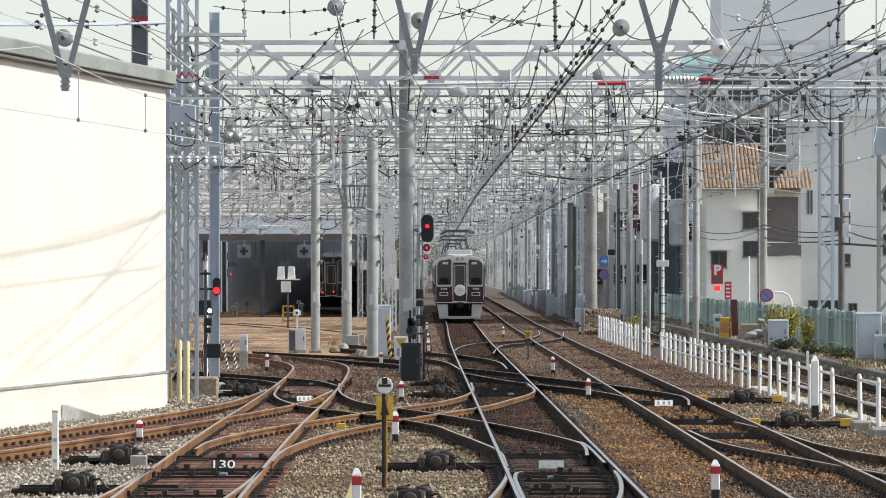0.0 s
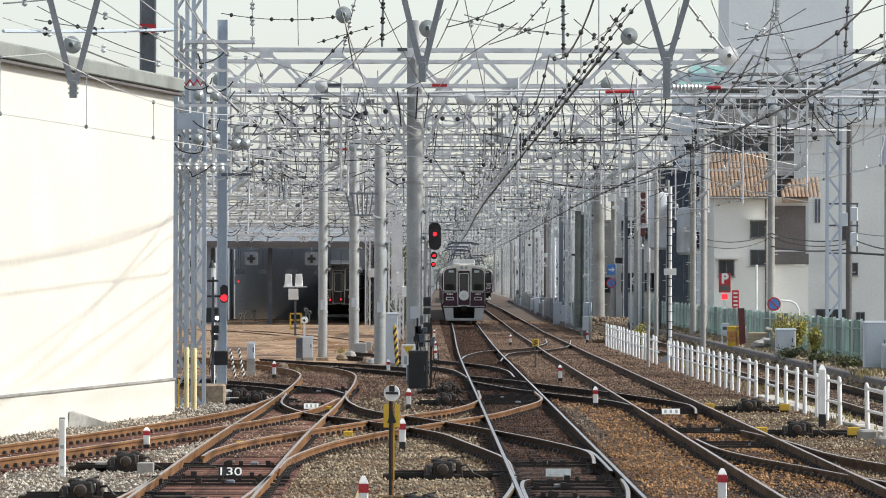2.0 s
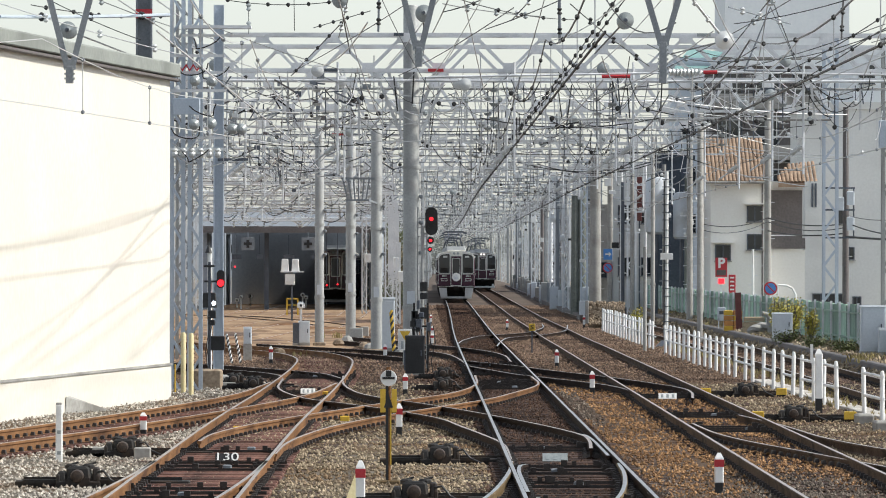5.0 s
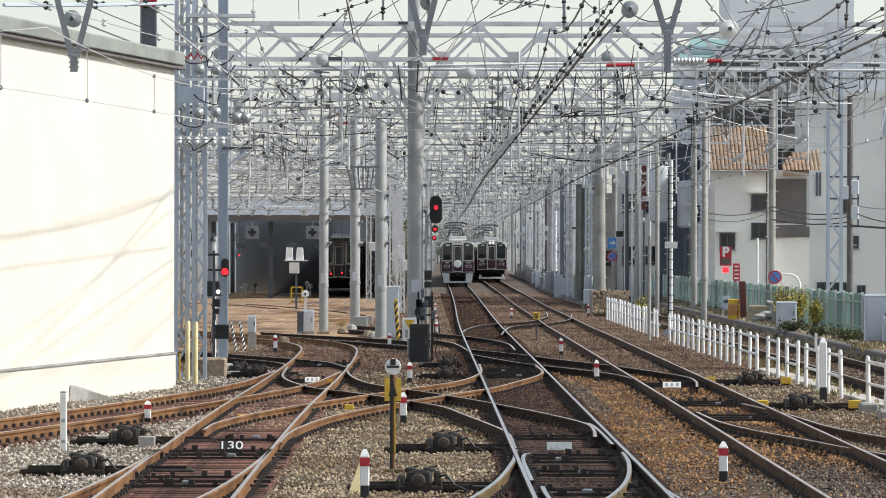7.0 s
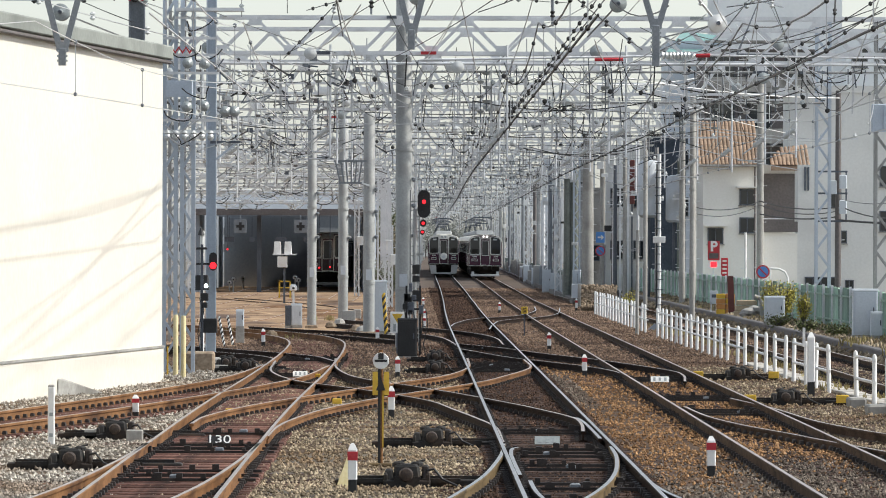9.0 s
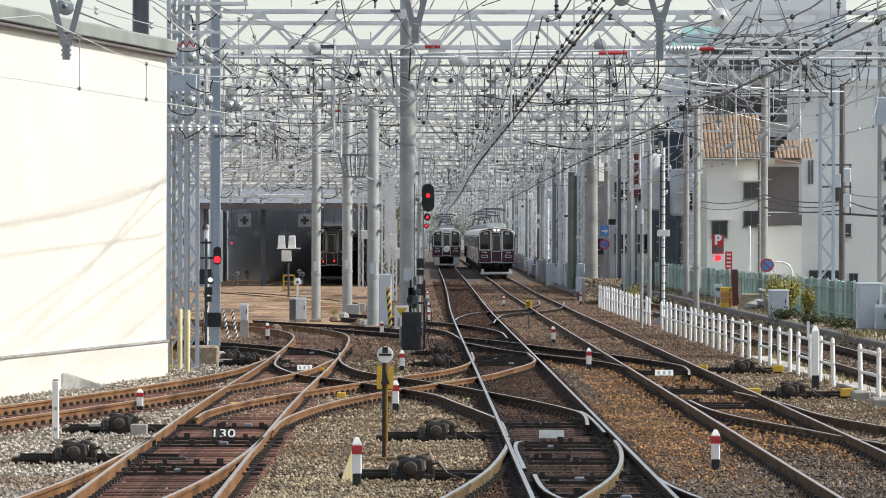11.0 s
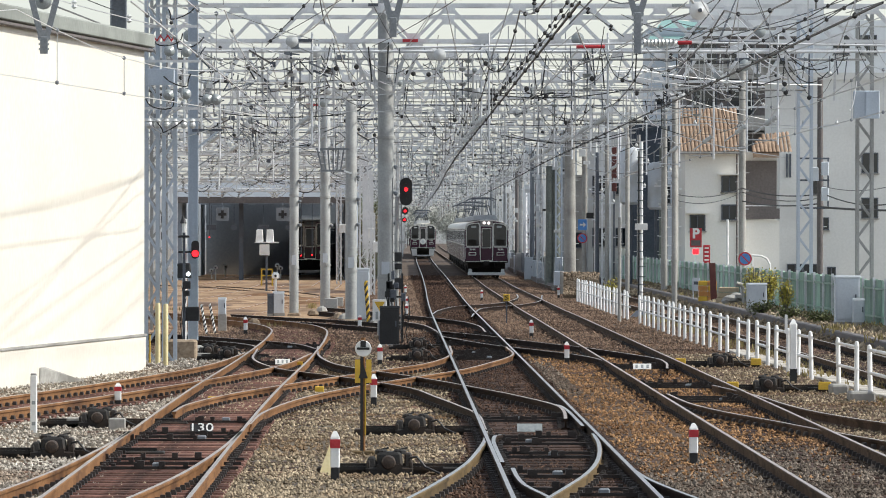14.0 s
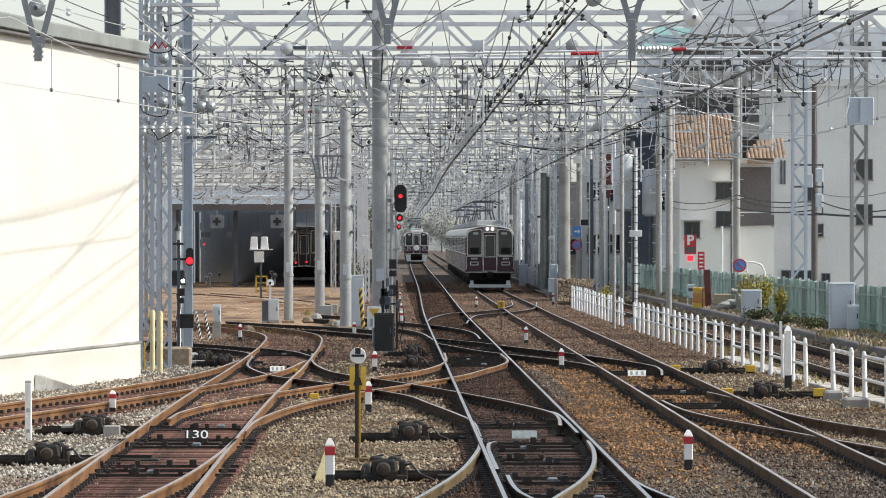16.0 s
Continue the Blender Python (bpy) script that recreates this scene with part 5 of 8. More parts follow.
def stretcher(y, xc, w, n, label="black switch rods and slide plates lying between the rails"):
    """Rods, plates and nuts across a track at a pair of switch blades."""
    rng = random.Random(int(y * 10))
    t = thing("switch_rods", label, "switch rods", pose(xc, y, 0))
    for i in range(n):
        yy = i * 1.35
        s = Shape().bar((-w / 2, yy, -0.11), (w / 2, yy, -0.11), 0.05, "clip", h=0.035)
        for k in range(4):
            s.box((rng.uniform(-w / 2.6, w / 2.6), yy + 0.003 * k, -0.07), (0.05 + 0.011 * k, 0.07 + 0.013 * k, 0.05 + 0.012 * k), "clip")
        part("rod", s, t, "dark rod with nuts")
        for sx in (-1, 1):
            p = Shape().box((sx * 0.66, yy + 0.4, -0.135), (0.26, 0.18, 0.025), "clip").box((sx * 0.53, yy + 0.4, -0.11), (0.05, 0.08, 0.07), "clip")
            part("slide_plate", p, t, "greasy slide plate")
    part("clamp", Shape().box((rng.uniform(-0.2, 0.3), 0.1, -0.08), (0.12, 0.1, 0.06), "darkgrey", bev=0.015), t, "grey metal clamp")


for y, xc, w, n in ((69.5, -2.8, 1.9, 3), (78.8, -2.8, 1.9, 3), (86.5, -2.76, 1.9, 1), (62.5, 1.9, 1.5, 2), (67.2, 1.9, 1.5, 2), (73.0, 1.9, 1.6, 2), (77.5, 1.9, 1.7, 3), (87, 1.9, 1.5, 2),
                    (97, 5.08, 1.9, 3), (106, 5.08, 1.9, 3), (121, 5.07, 1.8, 3), (124, -2.55, 1.9, 3), (129.5, 1.9, 1.8, 4), (134.5, 1.9, 1.8, 4), (141, -2.5, 1.8, 4), (146, 1.9, 1.8, 3), (157, 1.9, 1.8, 4)):
    stretcher(y, xc, w, n)


def number_plate(x, y, w, text=None):
    t = thing("number_plate", "small white number plate lying across the sleepers", "number plate", pose(x, y, 0.0, 62, 0, 0))
    part("plate", Shape().box((0, 0, 0), (w, 0.12, 0.012), "porcelain_grey" if y == 80.5 else "white" if text is None else "black"), t)
    if text:
        cu = bpy.data.curves.new("digits", "FONT")
        cu.body, cu.size, cu.align_x, cu.align_y, cu.extrude = text, 0.17, "CENTER", "CENTER", 0.004
        tmp = bpy.data.objects.new("tmp", cu)
        scene.collection.objects.link(tmp)
        me = bpy.data.meshes.new_from_object(tmp.evaluated_get(bpy.context.evaluated_depsgraph_get()))
        bpy.data.objects.remove(tmp)
        me.materials.clear()
        me.materials.append(M["white"])
        ob = part("digits", me, t, "white digits")
        ob.location = (0, 0, 0.012)
        ob.scale = (1.35, 1, 1)
    else:
        for i in range(3):
            part("marking", Shape().box((-w * 0.3 + i * w * 0.3, 0, 0.009), (w * 0.13, 0.07, 0.006), "porcelain_grey"), t, "grey unreadable marking")


number_plate(-2.64, 80.3, 0.3, "130")
number_plate(4.87, 117.5, 0.36)
number_plate(1.81, 80.5, 0.34)
number_plate(-2.33, 121.5, 0.3)


# ---- small gear at the foot of the white building ----
def yellow_pipes():
    for x, y in ((-5.16, 128.4), (-4.93, 126.8)):
        s = Shape().lathe((0, 0, 0), [(0.055, -0.05), (0.055, 1.28), (0.04, 1.32)], "cream", n=14)
        solid("cable_pipe", s, "cream yellow upright cable pipe standing in ballast", "pipe", pose(x, y, -0.2), group="yellow pipes", smooth=True)
    solid("thin_yellow_post", Shape().bar((0, 0, -0.05), (0, 0, 0.62), 0.04, "yellow", n=8), "thin yellow stake beside the white wall", "post", pose(-5.36, 129.0, -0.2))
    solid("concrete_footing", Shape().box((0, 0, 0.18), (0.8, 0.9, 0.5), "stone", bev=0.04), "brown-stained concrete footing block", "footing", pose(-4.89, 133.6, -0.2))


yellow_pipes()


def striped_guard(x, y, x2, h, a="white", b="black", n=14, d=0.075, label="slanting black and white striped guy guard", mast=False):
    t = thing("guy_guard", label, "guy guard", pose(x, y, -0.2))
    for i in range(n):
        q = Shape()
        vs, k = [], 12
        for e in (i, i + 1):
            for j in range(k):
                w = 2 * math.pi * j / k
                u = min(1.0, max(0.0, (e + 0.75 * math.cos(w)) / n))
                vs.append((x2 * u + d / 2 * math.cos(w), d / 2 * math.sin(w), h * u))
        part("stripe", q.put(vs, [(j, (j + 1) % k, k + (j + 1) % k, k + j) for j in range(k)], a if i % 2 else b), t)


striped_guard(-5.25, 164.4, -0.16, 0.85)
striped_guard(-5.07, 166.2, -0.16, 0.85)
striped_guard(-0.86, 184.7, -0.1, 1.35, "yellow", "black", 12, 0.12, "slanting yellow and black striped guy guard")


def cabinet(x, y, w, d, h, label, feet=0.12, mat="cabinet", group="trackside cabinets"):
    t = thing("trackside_cabinet", label, "cabinet", pose(x, y, 0.15 if x > 11.3 else -0.2 + grade(y)), group=group)
    part("plinth", Shape().box((0, 0, feet / 2), (w * 1.06, d * 1.06, feet), "concrete"), t, "concrete plinth")
    part("body", Shape().box((0, 0, feet + (h - feet) / 2), (w, d, h - feet), mat, bev=0.015), t)
    part("lid", Shape().box((0, 0, h), (w * 1.08, d * 1.1, 0.05), mat, taper=0.92), t, "overhanging lid")
    dr = part("door", Shape().box((0, -d / 2 - 0.012, feet + (h - feet) / 2), (w * 0.86, 0.02, (h - feet) * 0.88), mat, bev=0.006), t, "flat door")
    part("handle", Shape().box((w * 0.32, -d / 2 - 0.035, feet + (h - feet) * 0.55), (0.03, 0.03, 0.14), "darksteel"), dr, "small dark handle")


cabinet(12.09, 159.1, 0.666, 0.5, 1.333, "tall pale grey trackside cabinet beside the green fence")
cabinet(11.39, 187.5, 0.623, 0.5, 0.890, "pale grey cabinet in front of yellow bushes")
cabinet(-1.08, 188.2, 0.453, 0.4, 1.708, "tall pale grey cabinet beside a round post")
cabinet(8.13, 364.9, 0.534, 0.5, 1.446, "pale grey cabinet far along the main line")
cabinet(8.68, 460.4, 0.446, 0.5, 1.337, "pale grey cabinet far along the main line")
cabinet(8.67, 427.5, 0.464, 0.5, 1.286, "pale grey cabinet far along the main line")
cabinet(-4.99, 170.0, 0.224, 0.3, 0.960, "narrow grey equipment box on a stand in the yard", 0.5)
cabinet(-4.01, 202.2, 0.379, 0.3, 0.834, "grey relay cabinet among yard signals")
cabinet(-4.28, 202.2, 0.229, 0.3, 0.762, "dark grey relay cabinet among yard signals", 0.1, "darksteel")
cabinet(-0.17, 148.9, 0.49, 0.35, 0.98, "black relay cabinet at the foot of a thick post", 0.05, "black")
cabinet(12.32, 158.1, 0.307, 0.3, 0.736, "small pale cabinet at a lattice tower's foot")


def white_board(x, y):
    t = thing("track_board", "white board with a yellow triangle on a thin stand", "sign", pose(x, y, -0.2))
    part("stand", Shape().bar((0, 0.02, 0), (0, 0.02, 1.0), 0.05, "darksteel"), t)
    part("board", Shape().box((0, 0, 0.82), (0.37, 0.03, 0.55), "white", bev=0.008), t, "white board")
    part("triangle", Shape().put([(-0.14, -0.025, 1.04), (0.14, -0.025, 1.04), (0, -0.025, 0.8), (-0.14, -0.017, 1.04), (0.14, -0.017, 1.04), (0, -0.017, 0.8)],
                                 [(0, 2, 1), (3, 4, 5), (0, 1, 4, 3), (1, 2, 5, 4), (2, 0, 3, 5)], "yellow"), t, "yellow triangle")
    for dx, h in ((-0.07, 0.2), (0.07, 0.16)):
        part("marking", Shape().box((dx, -0.02, 0.68), (0.07, 0.012, h), "porcelain_grey"), t, "grey unreadable marking")


white_board(-0.44, 155.1)


def relay_cluster():
    """Dark fittings clustered on the thick post's foot."""
    rng = random.Random(4)
    t = thing("relay_boxes", "cluster of small black relay boxes and cables on a rack", "relay rack", pose(0.00, 152, -0.2))
    part("rack", Shape().bar((-0.2, 0, 0), (-0.2, 0, 1.8), 0.05, "black").bar((0.15, 0, 0), (0.15, 0, 1.8), 0.05, "black").bar((-0.22, 0, 1.2), (0.2, 0, 1.2), 0.05, "black"), t)
    for i in range(9):
        part("box", Shape().box((rng.uniform(-0.22, 0.28), -0.12, rng.uniform(1.05, 1.8)), (rng.uniform(0.08, 0.2), 0.12, rng.uniform(0.1, 0.28)), rng.choice(["black", "black", "darksteel", "porcelain_grey"]), bev=0.015), t, "small relay box")
    for i in range(5):
        x = rng.uniform(-0.3, 0.3)
        part("cable", Shape().path([(x, -0.1, 1.2), (x + 0.05, -0.16, 0.8), (x - 0.06, -0.1, 0.3), (x, -0.1, 0.0)], 0.03, "black", n=6), t, "hanging cable")


relay_cluster()


# ---- white fence ----
FENCE = [(7.62, 252), (7.55, 186), (7.72, 149), (7.95, 122), (8.3, 97), (8.8, 70)]


def fence_x(y):
    return float(np.interp(y, [p[1] for p in FENCE][::-1], [p[0] for p in FENCE][::-1]))


def build_fence():
    t = thing("white_fence", "low white-painted post and rail fence beside the main line", "fence")
    picket = Shape().lathe((0, 0, 0), [(0.043, -0.05), (0.043, 0.86), (0.03, 0.92), (0.0, 0.935)], "white", n=10).mesh("post", True)

    def picket_at(y):
        part("post", picket, t).matrix_basis = pose(fence_x(y), y, -0.2 + 0.02 * math.sin(y * 1.7), 0, 1.2 * math.sin(y * 3.1), 0)

    y = 250.0
    while y > 148:
        if not 184 < y < 191:
            picket_at(y)
        y -= 3.3 if y > 186 else 2.9
    for z in (0.24, 0.58):
        for span in ((250.5, 220, 200, 191.5), (184, 168, 148.5)):
            part("rail", Shape().path([(fence_x(v), v, z) for v in span], 0.05, "white", n=6), t, "white fence rail")
    for posts in ((146.6, 142.6, 139.8), (136.0, 132.6), (129.6, 126.4), (124.0, 120.6), (118.2, 115.0), (109.0, 105.4), (102.8, 98.8), (95.9, 91.8)):
        for v in posts:
            picket_at(v)
        a, b = posts[0], posts[-1]
        for z in (0.22, 0.62):
            part("rail", Shape().bar((fence_x(a + 0.1), a + 0.1, z), (fence_x(b - 0.1), b - 0.1, z), 0.06, "white", n=8), t, "white fence rail")
    g = thing("gate_post", "taller white gate post with a black foot and a slanting arm", "gate post", pose(7.53, 112.5, -0.2))
    part("foot", Shape().box((0, 0, 0.12), (0.13, 0.13, 0.32), "black"), g, "black foot")
    part("shaft", Shape().box((0, 0, 0.7), (0.14, 0.14, 0.86), "white", bev=0.015), g)
    part("cap", Shape().box((0, 0, 1.17), (0.13, 0.13, 0.09), "white", taper=0.3), g, "pointed cap")
    part("arm", Shape().box((-0.14, -0.05, 1.12), (0.05, 0.06, 0.36), "white"), g, "slim white arm")
    for x, y, w in ((7.83, 105.0, 0.3), (7.87, 100.4, 0.42)):
        solid("concrete_block", Shape().box((0, 0, 0.07), (w, 0.9, 0.2), "concrete", bev=0.03), "small grey concrete block at the fence foot", "block", pose(x, y, -0.2))


build_fence()


def cable_trough():
    """Pale concrete trough lids in a row behind the fence."""
    t = thing("cable_trough", "row of pale concrete trough lids along the white fence", "cable trough")
    me = Shape().box((0, 0, 0), (0.42, 0.98, 0.06), "pavement", bev=0.012).mesh("lid")
    for i in range(42):
        y = 100 + i
        ob = new("lid", me)
        ob.parent = t
        ob.matrix_basis = pose(fence_x(y) + 0.32, y, -0.175 + 0.006 * (i % 3), 0, 0.8 * (i % 2), 0.5 * ((i * 7) % 3))


cable_trough()


# ---- many further wires between the gantries ----
def build_loose_wires():
    rng = random.Random(21)
    dark, pale = Shape(), Shape()
    ys = [100, 126] + GANTRY_Y[:12]
    for i in range(len(ys) - 1):
        for k in range(19 if i < 3 else 14 if i < 7 else 8):
            a, b = ys[i], ys[min(i + rng.choice((1, 1, 2)), len(ys) - 1)]
            xa, xb = rng.uniform(-7 if a > 171 else -2, 13), 0
            xb = xa + rng.uniform(-2.2, 2.2)
            za, zb = rng.uniform(5.9, 8.7), rng.uniform(6.2, 8.6)
            sag = rng.uniform(0.05, 0.4)
            pts = [(xa + (xb - xa) * u, a + (b - a) * u, za + (zb - za) * u - sag * 4 * u * (1 - u)) for u in np.linspace(0, 1, 9)]
            (dark if rng.random() < 0.4 else pale).path(pts, rng.uniform(0.012, 0.02), "wire_black" if rng.random() < 0.4 else "wire_pale")
    for y in GANTRY_Y[:13]:
        for k in range(9):
            xa = rng.uniform(-12 if y > 200 else -6, 7)
            xb = xa + rng.uniform(3, 7)
            z = rng.uniform(5.6, 7.4)
            sag = rng.uniform(0.0, 0.35)
            pts = [(xa + (xb - xa) * u, y + rng.uniform(-0.02, 0.02), z - sag * 4 * u * (1 - u)) for u in np.linspace(0, 1, 9)]
            pale.path(pts, rng.uniform(0.015, 0.03), "wire_black" if k % 3 == 0 else "wire_pale")
            for u in np.linspace(0.1, 0.9, 4):
                if rng.random() < 0.7:
                    x = xa + (xb - xa) * u
                    pale.bar((x, y, z + 0.9), (x, y, z - rng.uniform(0.1, 0.6)), 0.03, "wire_pale")
    tagged(solid("overhead_wires", pale, "tangle of pale overhead wires and span wires between gantries", "overhead wires"), kind="stuff")
    tagged(solid("overhead_wires", dark, "tangle of dark overhead feeder wires between gantries", "overhead wires"), kind="stuff")


build_loose_wires()


def beaded_line(a, b, sag, beads, d=0.017, label="dark feeder cable with round black clamps"):
    t = thing("feeder_cable", label, "cable")
    a, b = Vector(a), Vector(b)
    pts = [a.lerp(b, u) - Vector((0, 0, sag * 4 * u * (1 - u))) for u in np.linspace(0, 1, 15)]
    part("cable", Shape().path(pts, d, "wire_black"), t)
    for i in range(beads):
        u = (i + 0.5) / beads
        p = a.lerp(b, u) - Vector((0, 0, sag * 4 * u * (1 - u)))
        part("clamp", Shape().lathe(p, [(0.01, -0.05), (0.042, -0.025), (0.042, 0.025), (0.01, 0.05)], "wire_black", n=8), t, "round black clamp")


for a, b, sag, n in (((3.73, 110, 7.72), (2.62, 186, 6.35), 0.1, 26), ((3.91, 110, 7.72), (2.43, 213, 6.18), 0.1, 24), ((9.70, 126, 7.56), (8.29, 190, 6.88), 0.3, 16), ((9.94, 126, 7.98), (8.10, 158, 7.15), 0.2, 8),
                     ((11.40, 150, 7.14), (8.64, 186, 7.06), 0.15, 7), ((-7.78, 118, 7.75), (-6.73, 158, 9.18), 0.1, 6), ((-4.83, 140, 8.86), (-1.93, 138, 8.72), 0.12, 6),
                     ((-1.76, 140, 8.44), (-3.49, 158, 7.60), 0.0, 5), ((-1.23, 140, 8.57), (-2.89, 158, 8.88), 0.0, 4), ((0.83, 128, 8.31), (3.83, 150, 8.78), 0.1, 5), ((7.49, 158, 7.45), (8.24, 140, 8.90), 0.0, 2), ((10.05, 158, 7.75), (8.24, 140, 8.90), 0.0, 2)):
    beaded_line(a, b, sag, n)


# ---- green sheet fence and retaining kerb ----
def green_x(y):
    return 13.1 - (y - 120) * 0.0035


def build_green_fence():
    t = thing("sheet_fence", "faded green corrugated sheet fence along the street", "fence")
    w, n = 1.8, 12
    s = Shape()
    vs = []
    for i in range(n * 2 + 1):
        y = w * i / (n * 2)
        vs += [(0.03 if (i // 1) % 2 else -0.03, y, 0.0), (0.03 if i % 2 else -0.03, y, 1.28)]
    k = len(vs)
    vs += [(x + 0.012, y, z) for x, y, z in vs]
    fs = []
    for i in range(n * 2):
        a = 2 * i
        fs += [(a, a + 2, a + 3, a + 1), (k + a + 1, k + a + 3, k + a + 2, k + a)]
    me = s.put(vs, fs, "green").mesh("panel")
    y, i = 120.0, 0
    while y < 330:
        ob = new("panel", me)
        ob.parent = t
        ob.location = (green_x(y), y, 0.1 + 0.03 * math.sin(i * 2.1))
        i += 1
        y += w + 0.02
    for k in range(58):
        yy = 120 + k * 3.64
        p = Shape().bar((green_x(yy) - 0.07, yy, -0.1), (green_x(yy) - 0.07, yy, 1.45), 0.07, "galv")
        part("post", p, t, "thin steel post")
    for z in (0.25, 1.0):
        part("rail", Shape().bar((green_x(120) - 0.05, 120, z + 0.15), (green_x(330) - 0.05, 330, z + 0.15), 0.05, "green"), t, "horizontal green rail")
    solid("retaining_kerb", Shape().box((11.3, 250, -0.05), (0.3, 320, 0.42), "brown", bev=0.03), "low dark concrete retaining kerb under the fence", "kerb", kind="structure")
    solid("street_bank", Shape().box((61.4, 300, -0.1), (100, 420, 0.5), "street"), "raised grey street bank beyond the third track", "ground", kind="structure")


build_green_fence()


def far_sheet_fence():
    """Grimy sheet fence and low concrete wall that close the line's side far off."""
    t = thing("sheet_fence", "grimy green-grey sheet fence along the far main line", "fence")
    me = Shape().box((0, 0, 0.75), (0.05, 2.9, 1.5), "green_dark", bev=0.01).mesh("panel")
    x = lambda y: 8.95 + (y - 305) * 0.0042
    y, i = 306.0, 0
    while y < 700:
        ob = new("panel", me)
        ob.parent = t
        ob.matrix_basis = pose(x(y), y, -0.36 + 0.06 * math.sin(i * 1.9), 0, 1.2 * math.sin(i * 2.7), 0)
        y, i = y + 2.95, i + 1
    w = thing("trough_wall", "low dark concrete cable wall along the far main line", "wall")
    part("wall", Shape().path([(x(v) - 0.75, v, -0.2) for v in range(300, 720, 30)], 0.34, "brown"), w)
    rng = random.Random(77)
    for i in range(26):
        y = 300 + i * 13 + rng.uniform(-4, 4)
        b = thing("relay_cabinet", "grey trackside relay cabinet on a short plinth", "cabinet", pose(x(y) - 0.55 + rng.uniform(-0.12, 0.1), y, -0.36), group="far trackside cabinets")
        h, wd = rng.uniform(0.7, 1.6), rng.uniform(0.35, 0.7)
        part("body", Shape().box((0, 0, 0.12 + h / 2), (wd, 0.5, h), rng.choice(["cabinet", "pole", "darkgrey", "concrete"]), bev=0.03), b)
        part("plinth", Shape().box((0, 0, 0.08), (wd + 0.12, 0.6, 0.2), "concrete"), b, "concrete plinth")
        part("door_gap", Shape().box((wd * 0.1, -0.252, 0.12 + h / 2), (0.02, 0.012, h * 0.8), "darkgrey"), b, "dark door gap")


far_sheet_fence()


def rubble_wall():
    t = thing("rubble_heap", "banked heap of grey-brown rubble stones with a pale end board", "rubble")
    rng = random.Random(8)
    me = Shape().lathe((0, 0, 0), [(0.03, -0.055), (0.07, -0.035), (0.085, 0.01), (0.03, 0.055)], "stone", n=6).mesh("stone")
    x0, y0 = 7.39, 262.0
    for i in range(290):
        u, v = rng.random(), rng.random()
        ob = new("stone", me)
        ob.parent = t
        ob.matrix_basis = pose(x0 + u * 1.55, y0 + v * 0.6, -0.1 + v * 0.98, rng.uniform(0, 360), rng.uniform(0, 360), rng.uniform(0, 360))
    part("bank", Shape().box((x0 + 0.8, y0 + 1.05, 0.3), (1.6, 0.6, 1.2), "stone"), t, "backing of the heap")
    part("end_board", Shape().box((x0 - 0.1, y0 - 0.1, 0.45), (0.14, 0.5, 1.0), "concrete", bev=0.02), t, "pale end board")
    solid("dark_box", Shape().box((0, 0, 0.55), (0.2, 0.2, 0.25), "black", bev=0.02).bar((0, 0, -0.1), (0, 0, 0.5), 0.07, "darksteel"), "small black box on a short stand", "box", pose(7.52, 264.8, -0.2))


rubble_wall()


# ---- street posts and masts ----
def street_pole(x, y, z1, d, mat="concrete", label="tall weathered concrete utility pole", arms=()):
    t = thing("utility_pole", label, "utility pole", pose(x, y, -0.2), group="utility poles")
    part("shaft", Shape().lathe((0, 0, 0), [(d / 2, -0.1), (d * 0.42, z1)], mat, n=14), t, smooth=True)
    for z, w in arms:
        part("cross_arm", Shape().bar((-w / 2, 0, z), (w / 2, 0, z), 0.07, "galv"), t, "steel cross arm")
        for e in (-0.42, 0.0, 0.42):
            part("insulator", Shape().lathe((w * e, 0, z), [(0.03, 0), (0.07, 0.08), (0.07, 0.12), (0.03, 0.2)], "porcelain", n=8), t, "white pin insulator")
    z, e = 1.5, 1
    while z < z1 - 0.2:
        part("step_bolt", Shape().bar((0, 0, z), (e * (d / 2 + 0.14), 0, z), 0.025, "galv"), t, "step bolt")
        z, e = z + 0.4, -e


street_pole(8.77, 300, 8.34, 0.62, "concrete", "thick pale concrete pole behind the green fence", ((7.3, 2.2), (8.0, 2.2)))
street_pole(8.57, 318, 6.86, 0.46, "moss", "dark mossy concrete pole beside the fence", ((6.0, 1.6),))
street_pole(8.2, 318, 6.41, 0.44, "moss", "mossy grey-green concrete pole beside the fence")
street_pole(10.10, 285, 9.54, 0.2, "concrete", "slim grey street pole", ((8.3, 1.8),))
street_pole(9.74, 288, 6.74, 0.2, "darksteel", "slim dark street pole")
street_pole(11.74, 250, 9.17, 0.3, "concrete", "grey concrete utility pole in front of the cream house", ((8.2, 2.0), (7.4, 2.0)))
street_pole(11.51, 255, 8.33, 0.28, "concrete", "slim grey concrete street pole")
street_pole(15.27, 262, 10.24, 0.33, "concrete", "grey-brown concrete utility pole at the house corner", ((8.4, 2.2), (9.3, 2.0)))
street_pole(17.14, 240, 9.14, 0.27, "brown", "brown utility pole in front of the white building", ((7.2, 1.6),))
street_pole(13.95, 250, 3.41, 0.12, "white", "thin white street pole with small fittings")
street_pole(7.14, 190, 3.34, 0.12, "concrete", "slim pale trackside pole beside the white fence")
for x, y, z1, d, m_ in ((9.95, 296, 7.4, 0.16, "white"), (10.75, 302, 6.6, 0.18, "darkgrey"), (11.0, 292, 8.1, 0.14, "galv"), (12.25, 300, 7.8, 0.2, "concrete"), (13.2, 296, 7.2, 0.22, "moss"), (12.9, 284, 6.2, 0.1, "white"), (10.4, 310, 5.6, 0.24, "brown")):
    street_pole(x, y, z1, d, m_, "slim street pole with step bolts among the wires", ((z1 * 0.82, 1.1), (z1 * 0.66, 0.7)))
